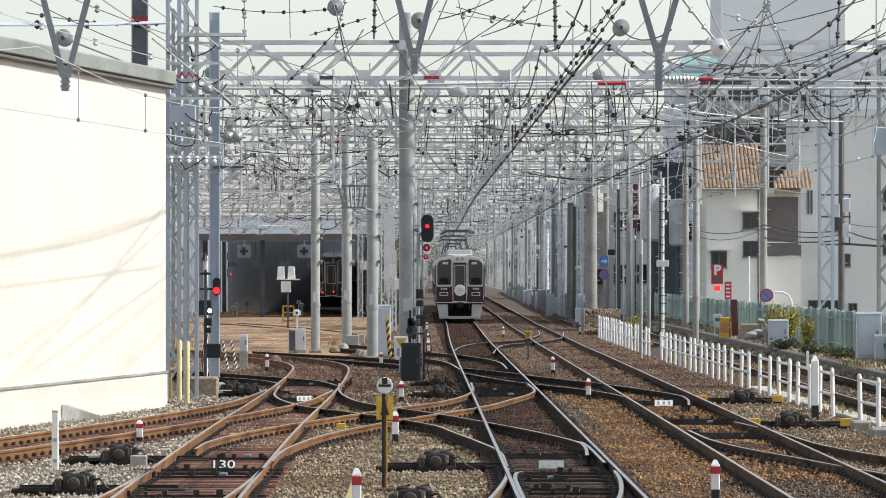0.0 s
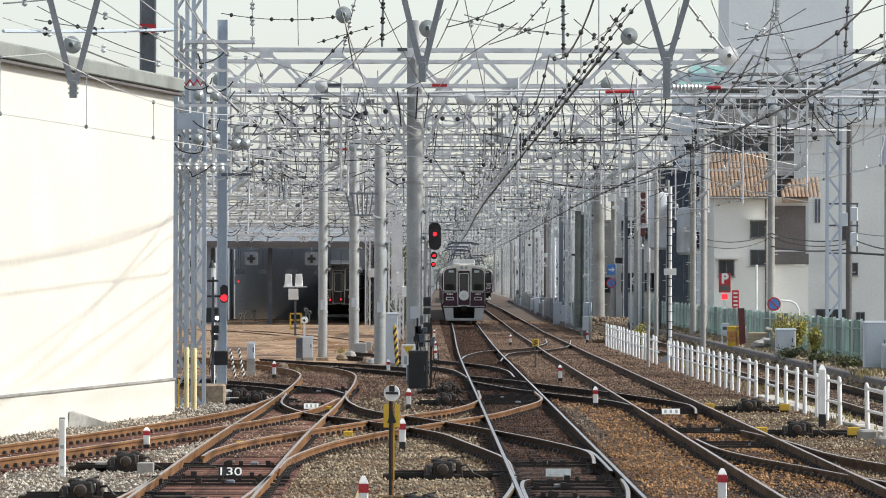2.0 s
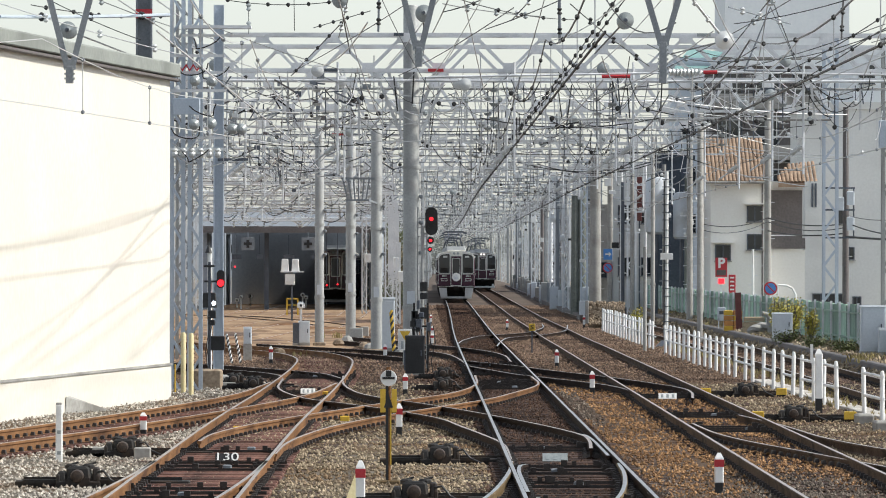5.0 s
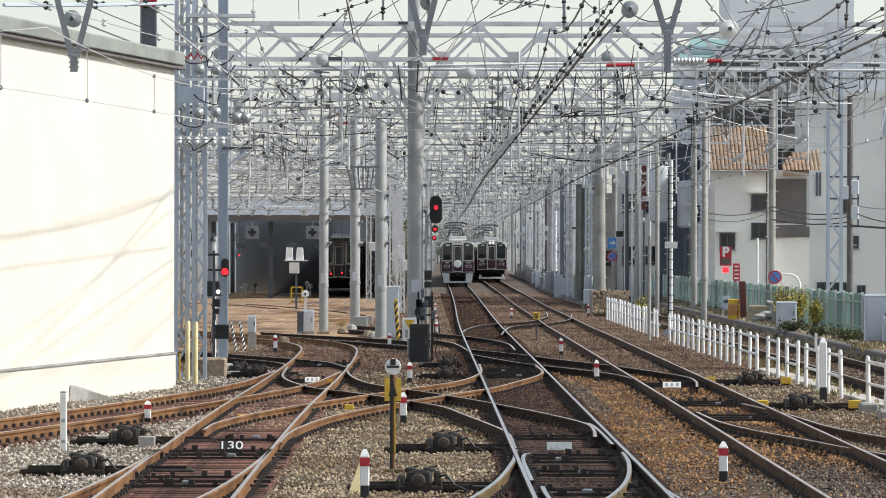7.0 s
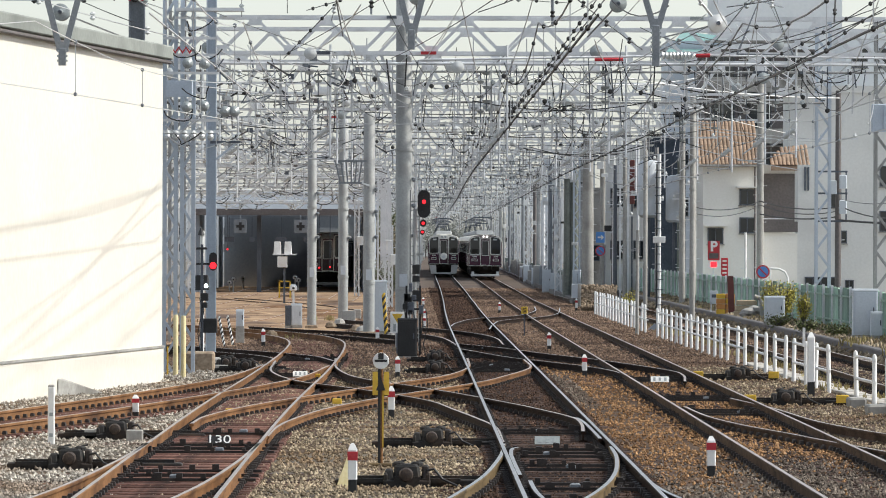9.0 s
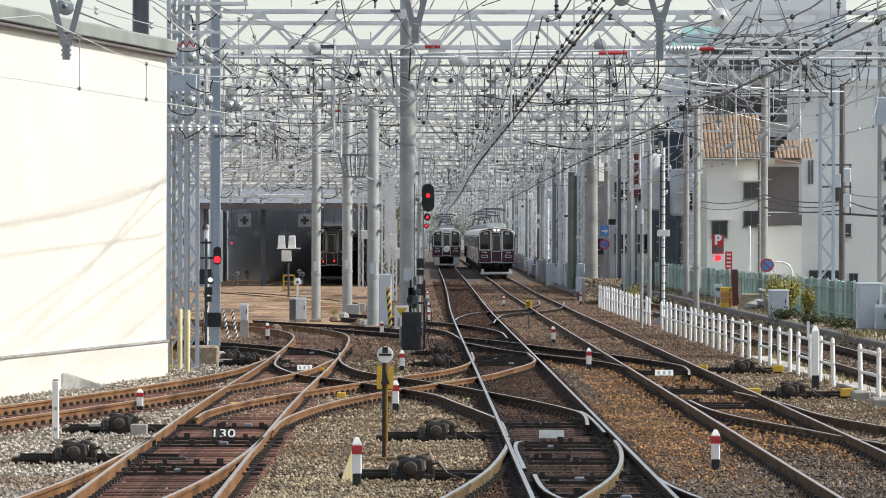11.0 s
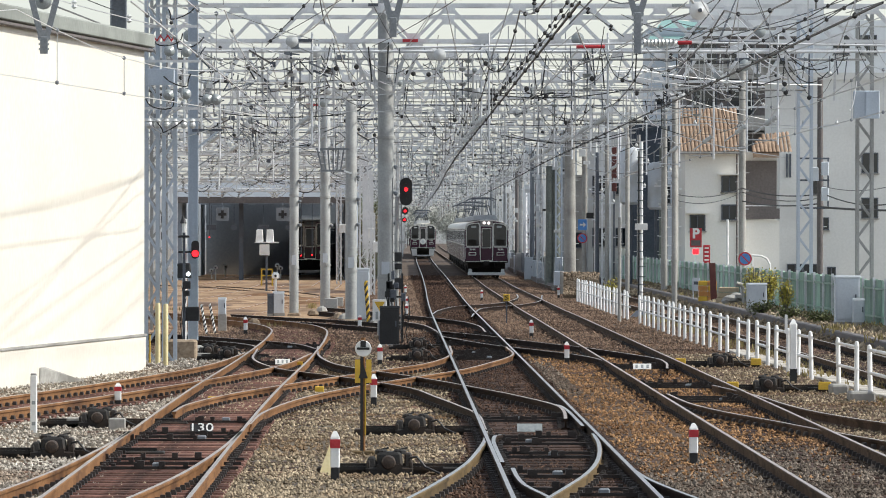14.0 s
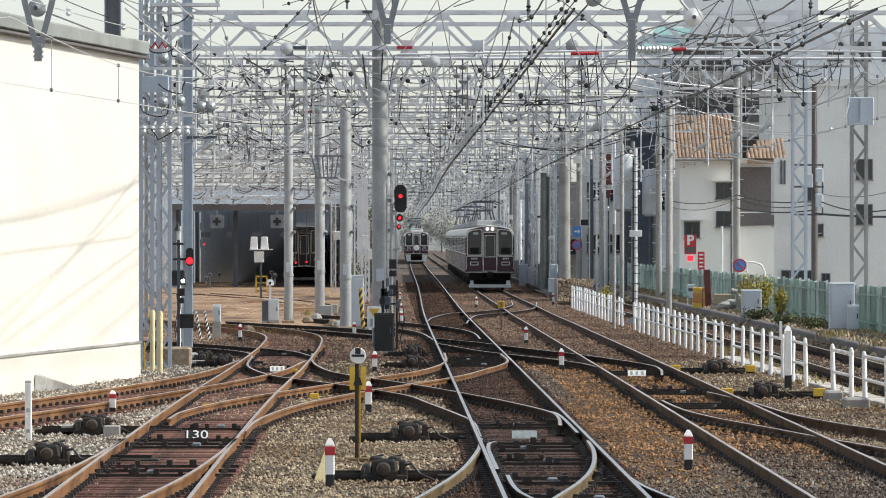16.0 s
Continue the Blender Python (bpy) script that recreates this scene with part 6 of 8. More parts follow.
street_pole(8.81, 370, 7.02, 0.25, "galv", "pale steel pole far along the line")
street_pole(9.12, 420, 6.41, 0.3, "galv", "pale steel pole far along the line")


def trackside_mast():
    t = thing("trackside_mast", "slim pale steel mast with dark steps and a white plate", "mast", pose(8.28, 200.8, -0.2))
    top = 5.93
    part("shaft", Shape().bar((0, 0, 0), (0, 0, top), 0.13, "white", n=12), t, smooth=True)
    part("base", Shape().box((0, 0, 0.08), (0.8, 0.8, 0.25), "darksteel", taper=0.4), t, "flared dark base")
    part("plate", Shape().box((0, -0.1, 3.05), (0.42, 0.03, 0.22), "white", bev=0.01), t, "small white plate")
    part("conduit", Shape().bar((-0.085, -0.03, 0.1), (-0.085, -0.03, 5.6), 0.04, "black"), t, "black conduit")
    z, k = 0.5, 0
    while z < top - 0.1:
        part("step", Shape().bar((-0.15, -0.075, z), (0.15, -0.075, z), 0.028, "darksteel").bar((0, -0.075, z), (0, 0.0, z), 0.03, "black"), t, "dark climbing step")
        z += 0.26 if k % 3 else 0.34
        k += 1


trackside_mast()


def transformer(x, z, y, r, h):
    s = Shape().lathe((0, 0, 0), [(r * 0.7, -h / 2), (r, -h / 2 + 0.12), (r, h / 2 - 0.2), (r * 0.8, h / 2 - 0.05), (r * 0.3, h / 2)], "cabinet", n=18)
    s.bar((0, 0, -h / 2 + 0.05), (0, 0, -z - 0.2), 0.16, "darksteel", n=8)
    solid("transformer_tank", s, "pale grey cylindrical tank raised on a steel post", "tank", pose(x, y, z), smooth=True)


transformer(11.38, 5.40, 288, 0.52, 2.8)
transformer(12.59, 4.92, 288, 0.4, 2.3)


# ---- signs on the street ----
def round_sign():
    D = 235.0
    t = thing("road_sign", "round blue road sign with a red rim and slash", "road sign", pose(13.81, D, 0))
    z = 1.62
    part("post", Shape().bar((0, 0.05, -0.2), (0, 0.05, z + 0.3), 0.06, "white", n=8), t, "white post")
    part("rim", Shape().lathe((0, 0, z), [(0.27, -0.01), (0.27, 0.02)], "red", axis="y", n=28), t, "red rim")
    part("face", Shape().lathe((0, -0.02, z), [(0.21, -0.01), (0.21, 0.01)], "blue_sign", axis="y", n=28), t, "blue face")
    part("slash", Shape().bar((-0.15, -0.04, z + 0.15), (0.15, -0.04, z - 0.15), 0.045, "red"), t, "red slash")
    a = thing("street_lamp", "white curved tubular arch post", "arch post", pose(14.16, 236, 0))
    part("tube", Shape().path([(0, 0, 1.75), (0.35, 0, 1.73), (0.58, 0, 1.62), (0.7, 0, 1.39), (0.72, 0, -0.2)], 0.09, "white", n=8), a)
    part("leg", Shape().bar((0, 0, 1.75), (-0.02, 0, -0.2), 0.09, "white", n=8), a, "white tube leg")


round_sign()


def letter_sign(name, x, y, z, w, h, label, text=None, lower=True):
    t = thing(name, label, "sign", pose(x, y, 0))
    part("post", Shape().bar((0, 0.1, -0.2), (0, 0.1, z), 0.08, "galv", n=8), t, "grey post")
    part("board", Shape().box((0, 0, z), (w, 0.1, h), "red", bev=0.015), t, "red board")
    if text:
        cu = bpy.data.curves.new("letter", "FONT")
        cu.body, cu.size, cu.align_x, cu.align_y, cu.extrude, cu.offset = text, w * 1.15, "CENTER", "CENTER", 0.006, 0.025
        tmp = bpy.data.objects.new("tmp", cu)
        scene.collection.objects.link(tmp)
        me = bpy.data.meshes.new_from_object(tmp.evaluated_get(bpy.context.evaluated_depsgraph_get()))
        bpy.data.objects.remove(tmp)
        me.materials.clear()
        me.materials.append(M["white"])
        ob = part("letter", me, t, "white letter")
        ob.matrix_basis = pose(0, -0.06, z + h * 0.2, 90, 0, 0)
        part("panel", Shape().box((0, -0.055, z - h * 0.27), (w * 0.8, 0.015, h * 0.28), "brown"), t, "dark unreadable panel")
        b = part("lower_board", Shape().box((0, 0, z - h * 0.72), (w * 0.95, 0.08, h * 0.38), "white"), t, "white lower board")
        part("lower_mark", Shape().box((0, -0.05, z - h * 0.72), (w * 0.5, 0.015, h * 0.26), "red_lamp"), b, "lit red panel")
    else:
        for i in range(5):
            part("marking", Shape().box((0, -0.055, z + h * (0.36 - i * 0.18)), (w * 0.6, 0.012, h * 0.07), "white"), t, "white unreadable marking")


letter_sign("parking_sign", 13.22, 262, 2.43, 0.52, 0.85, "red parking sign with a white letter and lit panel", "P")
letter_sign("street_sign", 13.49, 258, 1.64, 0.3, 0.95, "narrow red street sign with white markings")
for x, z, m in ((8.93, 3.03, "white"), (8.93, 2.38, "red")):
    t_ = thing("road_sign", "small blue road sign on a grey post", "road sign", pose(x, 285, 0))
    part("post", Shape().bar((0.22, 0.05, -0.2), (0.22, 0.05, z + 0.3), 0.07, "galv", n=8), t_, "grey post")
    if m == "white":
        part("board", Shape().box((0, 0, z), (0.42, 0.04, 0.52), "blue_sign", bev=0.02), t_, "blue board")
        part("symbol", Shape().box((-0.03, -0.03, z), (0.2, 0.012, 0.08), m).put([(0.04, -0.036, z - 0.13), (0.04, -0.036, z + 0.13), (0.17, -0.036, z), (0.04, -0.026, z - 0.13), (0.04, -0.026, z + 0.13), (0.17, -0.026, z)],
                                                                                [(0, 2, 1), (3, 4, 5), (0, 1, 4, 3), (1, 2, 5, 4), (2, 0, 3, 5)], m), t_, "white arrow")
    else:
        part("rim", Shape().lathe((0, 0, z), [(0.24, -0.02), (0.24, 0.02)], "red", axis="y", n=24), t_, "red rim")
        part("face", Shape().lathe((0, -0.015, z), [(0.19, -0.015), (0.19, 0.01)], "blue_sign", axis="y", n=24), t_, "blue face")
        part("symbol", Shape().bar((-0.12, -0.04, z + 0.12), (0.12, -0.04, z - 0.12), 0.04, m), t_, "red slanting bar")


# ---- clutter by the street ----
def street_clutter():
    solid("leaning_post", Shape().bar((0, 0, 0), (-0.06, 0, 1.4), 0.22, "dull_red"), "dark red-brown leaning steel post", "post", pose(11.56, 216, 0.15))
    t = thing("brick_stack", "stack of orange and yellow boxes beside the kerb", "stack", pose(11.37, 217, 0.15))
    for i in range(4):
        for j in range(2):
            part("box", Shape().box((-0.16 + j * 0.34, 0, 0.085 + i * 0.19), (0.32, 0.4, 0.175), "orange" if (i + j) % 3 else "yellow", bev=0.02), t)
    c = thing("slab_crate", "beige concrete slab crate standing at the kerb", "crate", pose(11.78, 211, 0.15))
    for k, z in enumerate((0.1, 0.29, 0.48)):
        part("slab", Shape().box((0.02 * k, 0, z), (0.82 - 0.05 * k, 0.5, 0.17), "sand", bev=0.03), c)
    t = thing("rubble_bags", "pale bags and stones heaped at the kerb", "bags", pose(11.63, 206, 0.15))
    rng = random.Random(3)
    for i in range(4):
        b = Shape().lathe((0, 0, 0), [(0.1, -0.12), (0.24, -0.06), (0.25, 0.05), (0.12, 0.14)], "concrete", n=9)
        part("bag", b, t, smooth=True).matrix_basis = pose(rng.uniform(-0.1, 0.45), rng.uniform(-0.2, 0.2), 0.12 + rng.uniform(0, 0.2), rng.uniform(-20, 20), rng.uniform(-20, 20), rng.uniform(0, 360))
    solid("bent_pipe", Shape().path([(0, 0, 0), (0, 0, 0.55), (-0.06, 0, 0.7), (-0.25, 0, 0.75)], 0.16, "concrete", n=10), "thick pale bent vent pipe", "pipe", pose(11.95, 204, 0.15))
    solid("arrow_board", Shape().box((0, 0, 0.55), (0.3, 0.04, 0.5), "cabinet", bev=0.01).bar((-0.1, 0, 0), (-0.1, 0, 0.4), 0.04, "galv").bar((0.1, 0, 0), (0.1, 0, 0.4), 0.04, "galv").box((0, -0.03, 0.6), (0.16, 0.01, 0.12), "darksteel"),
          "small pale notice board on two legs", "sign", pose(11.31, 224, 0.15))
    s = thing("speed_board", "small yellow letter board on a thin post", "sign", pose(3.43, 184.7, -0.2))
    part("post", Shape().bar((0, 0.03, 0), (0, 0.03, 0.75), 0.04, "darksteel"), s, "thin dark post")
    part("board", Shape().box((0, 0, 0.82), (0.2, 0.03, 0.22), "yellow", bev=0.01), s, "yellow board")
    part("symbol", Shape().path([(0.05, -0.03, 0.89), (-0.05, -0.03, 0.87), (0.05, -0.03, 0.79), (-0.05, -0.03, 0.76)], 0.03, "black"), s, "black symbol")


street_clutter()


def shrub(x, y, w, h, mat, label, n=900, seed=1):
    """A bush of bent stems and many small leaves."""
    rng = random.Random(seed)
    t = thing("shrub", label, "shrub", pose(x, y, 0.15 if x > 11.3 else -0.2))
    st, lv = Shape(), Shape()
    for i in range(22):
        a, r = rng.uniform(0, 6.28), rng.uniform(0.2, 0.5) * w
        tip = Vector((math.cos(a) * r, math.sin(a) * r * 0.6, h * rng.uniform(0.6, 1.0)))
        st.bar((0, 0, 0), tip * 0.5 + Vector((0, 0, 0.1)), 0.03, "brown").bar(tip * 0.5 + Vector((0, 0, 0.1)), tip, 0.018, "brown")
        for k in range(n // 22):
            c = tip * rng.uniform(0.35, 1.05) + Vector((rng.gauss(0, 0.1), rng.gauss(0, 0.1), rng.gauss(0, 0.08))) * w
            d = Vector((rng.uniform(-1, 1), rng.uniform(-1, 1), rng.uniform(-0.4, 1))).normalized() * rng.uniform(0.05, 0.11)
            e = d.cross(Vector((rng.uniform(-1, 1), rng.uniform(-1, 1), 1))).normalized() * 0.025
            lv.put([c, c + d * 0.5 + e, c + d, c + d * 0.5 - e], [(0, 1, 2, 3)], mat)
    part("stem", st, t, "thin brown stems")
    tagged(part("leaves", lv, t, "small leaves"), kind="stuff")


shrub(11.82, 190, 0.8, 1.35, "leaf", "yellowing bush beside the grey cabinet", 1500, 1)
shrub(12.06, 184, 0.5, 1.0, "leaf", "yellow-green bush behind the grey cabinet", 900, 2)
shrub(11.78, 197, 0.6, 1.3, "leaf", "yellowing bush behind the road sign", 900, 3)
shrub(8.53, 235, 0.6, 1.0, "leaf", "small yellow-green bush at the fence", 600, 4)
shrub(11.61, 163, 0.8, 0.3, "leaf_dark", "low green weeds along the kerb", 600, 5)
shrub(11.43, 172, 0.9, 0.28, "leaf_dark", "low green weeds along the kerb", 600, 6)
shrub(11.36, 184, 0.9, 0.28, "leaf_dark", "low green weeds along the kerb", 600, 7)
shrub(-1.16, 290, 1.6, 2.3, "leaf_dark", "brownish bush beyond the yard posts", 1500, 8)
shrub(-1.71, 300, 1.4, 1.9, "leaf_dark", "brownish bush beyond the yard posts", 1200, 9)


def tree(x, y, h, w, mat, label, seed, n=2600):
    """A tapered trunk with limbs and a loose crown of small leaf clumps."""
    rng = random.Random(seed)
    t = thing("tree", label, "tree", pose(x, y, -0.2 + grade(y)), group="trees beyond the yard" if y < 800 else "trees at the end of the line")
    tr, lv = Shape(), Shape()
    tr.bar((0, 0, 0), (0, 0, h * 0.45), 0.09 * h * 0.5, "brown", n=8, r2=0.6)
    blobs = []
    for i in range(9):
        a, r = rng.uniform(0, 6.28), rng.uniform(0.15, 0.5) * w
        tip = Vector((math.cos(a) * r, math.sin(a) * r, h * rng.uniform(0.45, 0.95)))
        tr.bar((0, 0, h * 0.3), tip, 0.025 * h, "brown", n=5, r2=0.3)
        blobs.append((tip, rng.uniform(0.16, 0.3) * w))
    sz = 0.034 * w
    for i in range(n):
        c, r = blobs[i % 9]
        p = c + Vector((rng.gauss(0, 1), rng.gauss(0, 1), rng.gauss(0, 0.8))) * r * 0.55
        d = Vector((rng.uniform(-1, 1), rng.uniform(-1, 1), rng.uniform(-0.5, 1))).normalized() * sz * rng.uniform(0.5, 1.3)
        e = d.cross(Vector((rng.uniform(-1, 1), rng.uniform(-1, 1), 1))).normalized() * sz * 0.4
        lv.put([p - d, p + e, p + d, p - e], [(0, 1, 2, 3)], mat)
    part("trunk", tr, t, "brown trunk with limbs")
    tagged(part("crown", lv, t, "loose leafy crown"), kind="stuff")


# The farther trees carry painted haze in their leaf colour.
for i, (x, y, h, w, m_) in enumerate(((-2.6, 432, 4.6, 3.2, "dry_leaf"), (-3.6, 470, 6.2, 4.0, "leaf_dark"), (-2.2, 505, 5.6, 3.6, "leaf_haze_tint"), (-4.6, 520, 7.0, 4.5, "leaf_haze_tint"), (-2.4, 560, 6.5, 4.2, "leaf_haze_tint"), (-1.7, 395, 3.0, 2.0, "dry_leaf"))):
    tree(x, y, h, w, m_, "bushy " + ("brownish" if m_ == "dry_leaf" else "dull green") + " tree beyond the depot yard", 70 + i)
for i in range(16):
    tree(-14 + i * 2.6 + 1.1 * math.sin(i * 2.2), 1180 + 13 * (i % 4) + 30 * math.sin(i), 7.0 + 2.6 * math.sin(i * 1.7), 7.0, "leaf_haze_tint", "tree at the far end of the line with haze painted into its leaves", 90 + i, 2600)


# ---- houses and buildings ----
def window(t, x, y, z, w, h, hood=True):
    f = Shape()
    for dx in (-w / 2, w / 2, 0):
        f.box((x + dx, y - 0.03, z), (0.05, 0.08, h + 0.05), "darksteel")
    for dz in (-h / 2, h / 2):
        f.box((x, y - 0.03, z + dz), (w + 0.05, 0.08, 0.05), "darksteel")
    p = part("window", f, t, "dark framed window")
    part("pane", Shape().box((x, y - 0.005, z), (w, 0.05, h), "glass"), p, "dark pane")
    if hood:
        part("hood", Shape().box((x, y - 0.25, z + h / 2 + 0.12), (w + 0.35, 0.5, 0.06), "house_wall"), p, "small projecting hood")
    part("sill", Shape().box((x, y - 0.08, z - h / 2 - 0.06), (w + 0.15, 0.16, 0.05), "concrete"), p, "window sill")


def build_house():
    D = 282.0
    t = thing("house", "cream rendered two-storey house with a terracotta tiled roof", "house")
    xl, xr, xm = 13.72, 18.26, 16.30
    ze = 6.54
    part("wall", Shape().box(((xl + xm) / 2, D + 4, ze / 2 - 0.1), (xm - xl, 8, ze + 0.2), "house_wall"), t, "cream rendered wall")
    part("rear_wall", Shape().box(((xm + xr) / 2, D + 5.5, ze / 2 - 0.1), (xr - xm, 6, ze + 0.2), "render_wall"), t, "set-back grey wall")
    part("balcony", Shape().box(((xm + xr) / 2, D + 1.4, 3.56), (xr - xm, 1.6, 0.5), "brown").box(((xm + xr) / 2, D + 2.3, 4.96), (xr - xm - 0.1, 0.2, 2.3), "brown").box(((xm + xr) / 2, D + 0.65, 3.94), (xr - xm - 0.1, 0.05, 0.05), "galv"), t, "dark recessed balcony")
    part("lower_wall", Shape().box(((xm + xr) / 2, D + 2, 3.24 / 2 - 0.1), (xr - xm, 2.4, 3.24 + 0.2), "house_wall"), t, "cream lower wall")
    zr = ze + 2.05
    roof = part("roof", Shape().put([(xl - 0.3, D - 0.6, ze - 0.08), (xm + 0.1, D - 0.6, ze - 0.08), (xm + 0.0, D + 4, zr), (xl - 0.3, D + 4, zr), (xl - 0.3, D + 8.4, ze), (xm + 0.1, D + 8.4, ze)],
                                    [(0, 1, 2, 3), (3, 2, 5, 4), (0, 4, 5, 1), (0, 3, 4), (1, 5, 2)], "tile"), t, "terracotta tiled roof")
    n = int((xm - xl + 0.4) / 0.185)
    tile = Shape()
    L = math.hypot(4.6, zr - ze + 0.08)
    for k in range(9):
        a = math.pi * k / 8
        tile.v += [(0.088 * math.cos(a), 0.0, 0.065 * math.sin(a) + 0.012), (0.08 * math.cos(a), L / 9 + 0.03, 0.06 * math.sin(a))]
    tile.f = [(2 * k, 2 * k + 2, 2 * k + 3, 2 * k + 1) for k in range(8)]
    tile.m = [tile.slot("tile")] * 8
    me = tile.mesh("tile")
    tilt = math.degrees(math.atan2(zr - ze + 0.08, 4.6))
    for i in range(n):
        for j in range(9):
            u = (j + 0.0) / 9
            ob = new("tile", me)
            ob.parent = roof
            ob.matrix_basis = pose(xl - 0.2 + i * 0.185, D - 0.6 + 4.6 * u, ze - 0.08 + (zr - ze + 0.08) * u + 0.01, tilt, 0, 0)
    r2 = part("lean_to_roof", Shape().put([(xm + 0.7, D + 1.0, ze - 0.1), (xr, D + 1.0, ze - 0.1), (xr, D + 3.5, ze + 0.95), (xm + 1.6, D + 3.5, ze + 0.55), (xm + 0.7, D + 1.0, ze - 0.3), (xr, D + 1.0, ze - 0.3), (xr, D + 3.5, ze + 0.7)],
                                          [(0, 1, 2, 3), (0, 4, 5, 1), (1, 5, 6, 2)], "tile"), t, "lower tiled roof slope")
    for i in range(10):
        for j in range(5):
            if 0.2 + i * 0.19 > j * 0.18:
                ob = new("tile", me)
                ob.parent = r2
                ob.matrix_basis = pose(xm + 0.8 + i * 0.19 - 0.02, D + 1.0 + 2.5 * j / 5, ze - 0.08 + 1.05 * j / 5 * (0.75 + 0.024 * i), 21, 0, 0)
    window(t, 15.82, D, 4.96, 0.7, 0.7)
    window(t, 15.82, D, 3.62, 0.7, 0.7, False)
    window(t, 14.31, D, 3.11, 0.7, 0.72)
    part("gutter", Shape().bar((xl - 0.3, D - 0.66, ze - 0.1), (xm + 0.1, D - 0.66, ze - 0.1), 0.12, "concrete", n=8), t, "eaves gutter")
    part("downpipe", Shape().bar((xm - 0.12, D - 0.06, ze - 0.1), (xm - 0.12, D - 0.06, 0), 0.08, "brown", n=8), t, "brown downpipe")


build_house()


def block(name, label, x0, x1, y, depth, z1, mat, rows=0, cols=0, ww=1.0, wh=1.2, z0=2.0, balcony=False, parapet=True):
    """A plain block with its storeys, windows and roofline."""
    t = thing(name, label, "building")
    part("wall", Shape().box(((x0 + x1) / 2, y + depth / 2, z1 / 2 - 0.15), (x1 - x0, depth, z1 + 0.3), mat), t)
    if parapet:
        part("parapet", Shape().box(((x0 + x1) / 2, y + depth / 2, z1 + 0.1), (x1 - x0 + 0.2, depth + 0.2, 0.35), mat), t, "roof parapet")
    for r in range(rows):
        z = z0 + r * 2.9
        for c in range(cols):
            x = x0 + (x1 - x0) * (c + 0.5) / cols
            window(t, x, y, z, ww, wh, False)
        if balcony:
            part("balcony", Shape().box(((x0 + x1) / 2, y - 0.5, z - wh / 2 - 0.5), (x1 - x0, 1.1, 1.0), "concrete").box(((x0 + x1) / 2, y - 0.5, z + wh / 2 + 0.5), (x1 - x0, 1.1, 0.12), "concrete"), t, "concrete balcony front")
    return t


wb = block("white_block", "pale rendered apartment building behind the lattice towers", 19.37, 27.09, 300, 12, 10.48, "render_wall")
for x in (19.74, 19.91):
    part("slot_window", Shape().box((x, 299.97, 6.05), (0.09, 0.1, 1.2), "darksteel"), wb, "narrow slot")
window(wb, 21.60, 300, 3.11, 0.5, 0.6, False)
window(wb, 21.31, 300, 5.05, 0.5, 0.9, False)
window(wb, 20.17, 300, 0.76, 0.8, 0.6, False)
window(wb, 20.94, 300, 0.76, 0.8, 0.6, False)
window(wb, 22.00, 300, 0.71, 0.4, 0.4, False)
window(wb, 23.94, 300, 6.19, 0.8, 1.0, False)
window(wb, 23.94, 300, 3.91, 0.8, 1.0, False)
bb = block("brown_block", "dark brown clad apartment building with balconies behind the house", 16.37, 22.59, 335, 10, 13.47, "brown", 4, 3, 1.3, 1.5, 4.2, True)
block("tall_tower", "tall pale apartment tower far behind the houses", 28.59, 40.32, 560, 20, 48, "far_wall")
grb = block("grey_roof_block", "grey-blue house with a shallow roof behind the wires", 15.36, 18.51, 360, 10, 14.79, "bluegrey", 3, 2, 0.9, 1.1, 5.0)
part("roof", Shape().put([(15.04, 359, 14.14), (18.74, 359, 14.14), (18.38, 362, 15.48), (16.31, 362, 15.75), (15.59, 372, 14.41), (19.41, 372, 14.41)], [(0, 1, 2, 3), (3, 2, 5, 4), (1, 5, 2), (0, 3, 4), (0, 4, 5, 1)], "green_roof"), grb, "faded teal sheet roof")
block("dark_sheet_house", "dark blue sheet-clad narrow house beside the tanks", 12.68, 14.63, 320, 8, 8.26, "tarp")
block("grey_house", "pale grey house behind street poles", 10.62, 13.20, 330, 8, 7.96, "render_wall", 2, 2, 0.7, 1.0, 2.4)
solid("red_panel", Shape().box((0, 0, 0), (0.26, 0.2, 2.3), "dull_red", bev=0.02).bar((0, 0.05, -1.1), (0, 0.05, -6.2), 0.08, "darksteel"), "narrow dark red panel on a steel post", "panel", pose(11.33, 309, 5.95))
block("low_grey_house", "low weathered house beside the line", 9.77, 11.33, 350, 8, 5.78, "concrete", 1, 1, 0.7, 0.9, 2.2)
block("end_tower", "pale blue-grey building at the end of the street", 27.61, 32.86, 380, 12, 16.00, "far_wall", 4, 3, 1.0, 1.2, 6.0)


def distant_town():
    rng = random.Random(12)
    for i in range(26):
        x = rng.uniform(-75, 75)
        y = rng.uniform(900, 1300)
        w, h = rng.uniform(5, 14), rng.uniform(5, 13)
        if -6 < x < 16:
            y, h = 1380 + i * 11, rng.uniform(5, 8)
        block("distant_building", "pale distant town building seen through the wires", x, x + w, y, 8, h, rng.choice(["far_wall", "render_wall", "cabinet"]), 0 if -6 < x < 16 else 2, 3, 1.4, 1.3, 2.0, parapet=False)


distant_town()


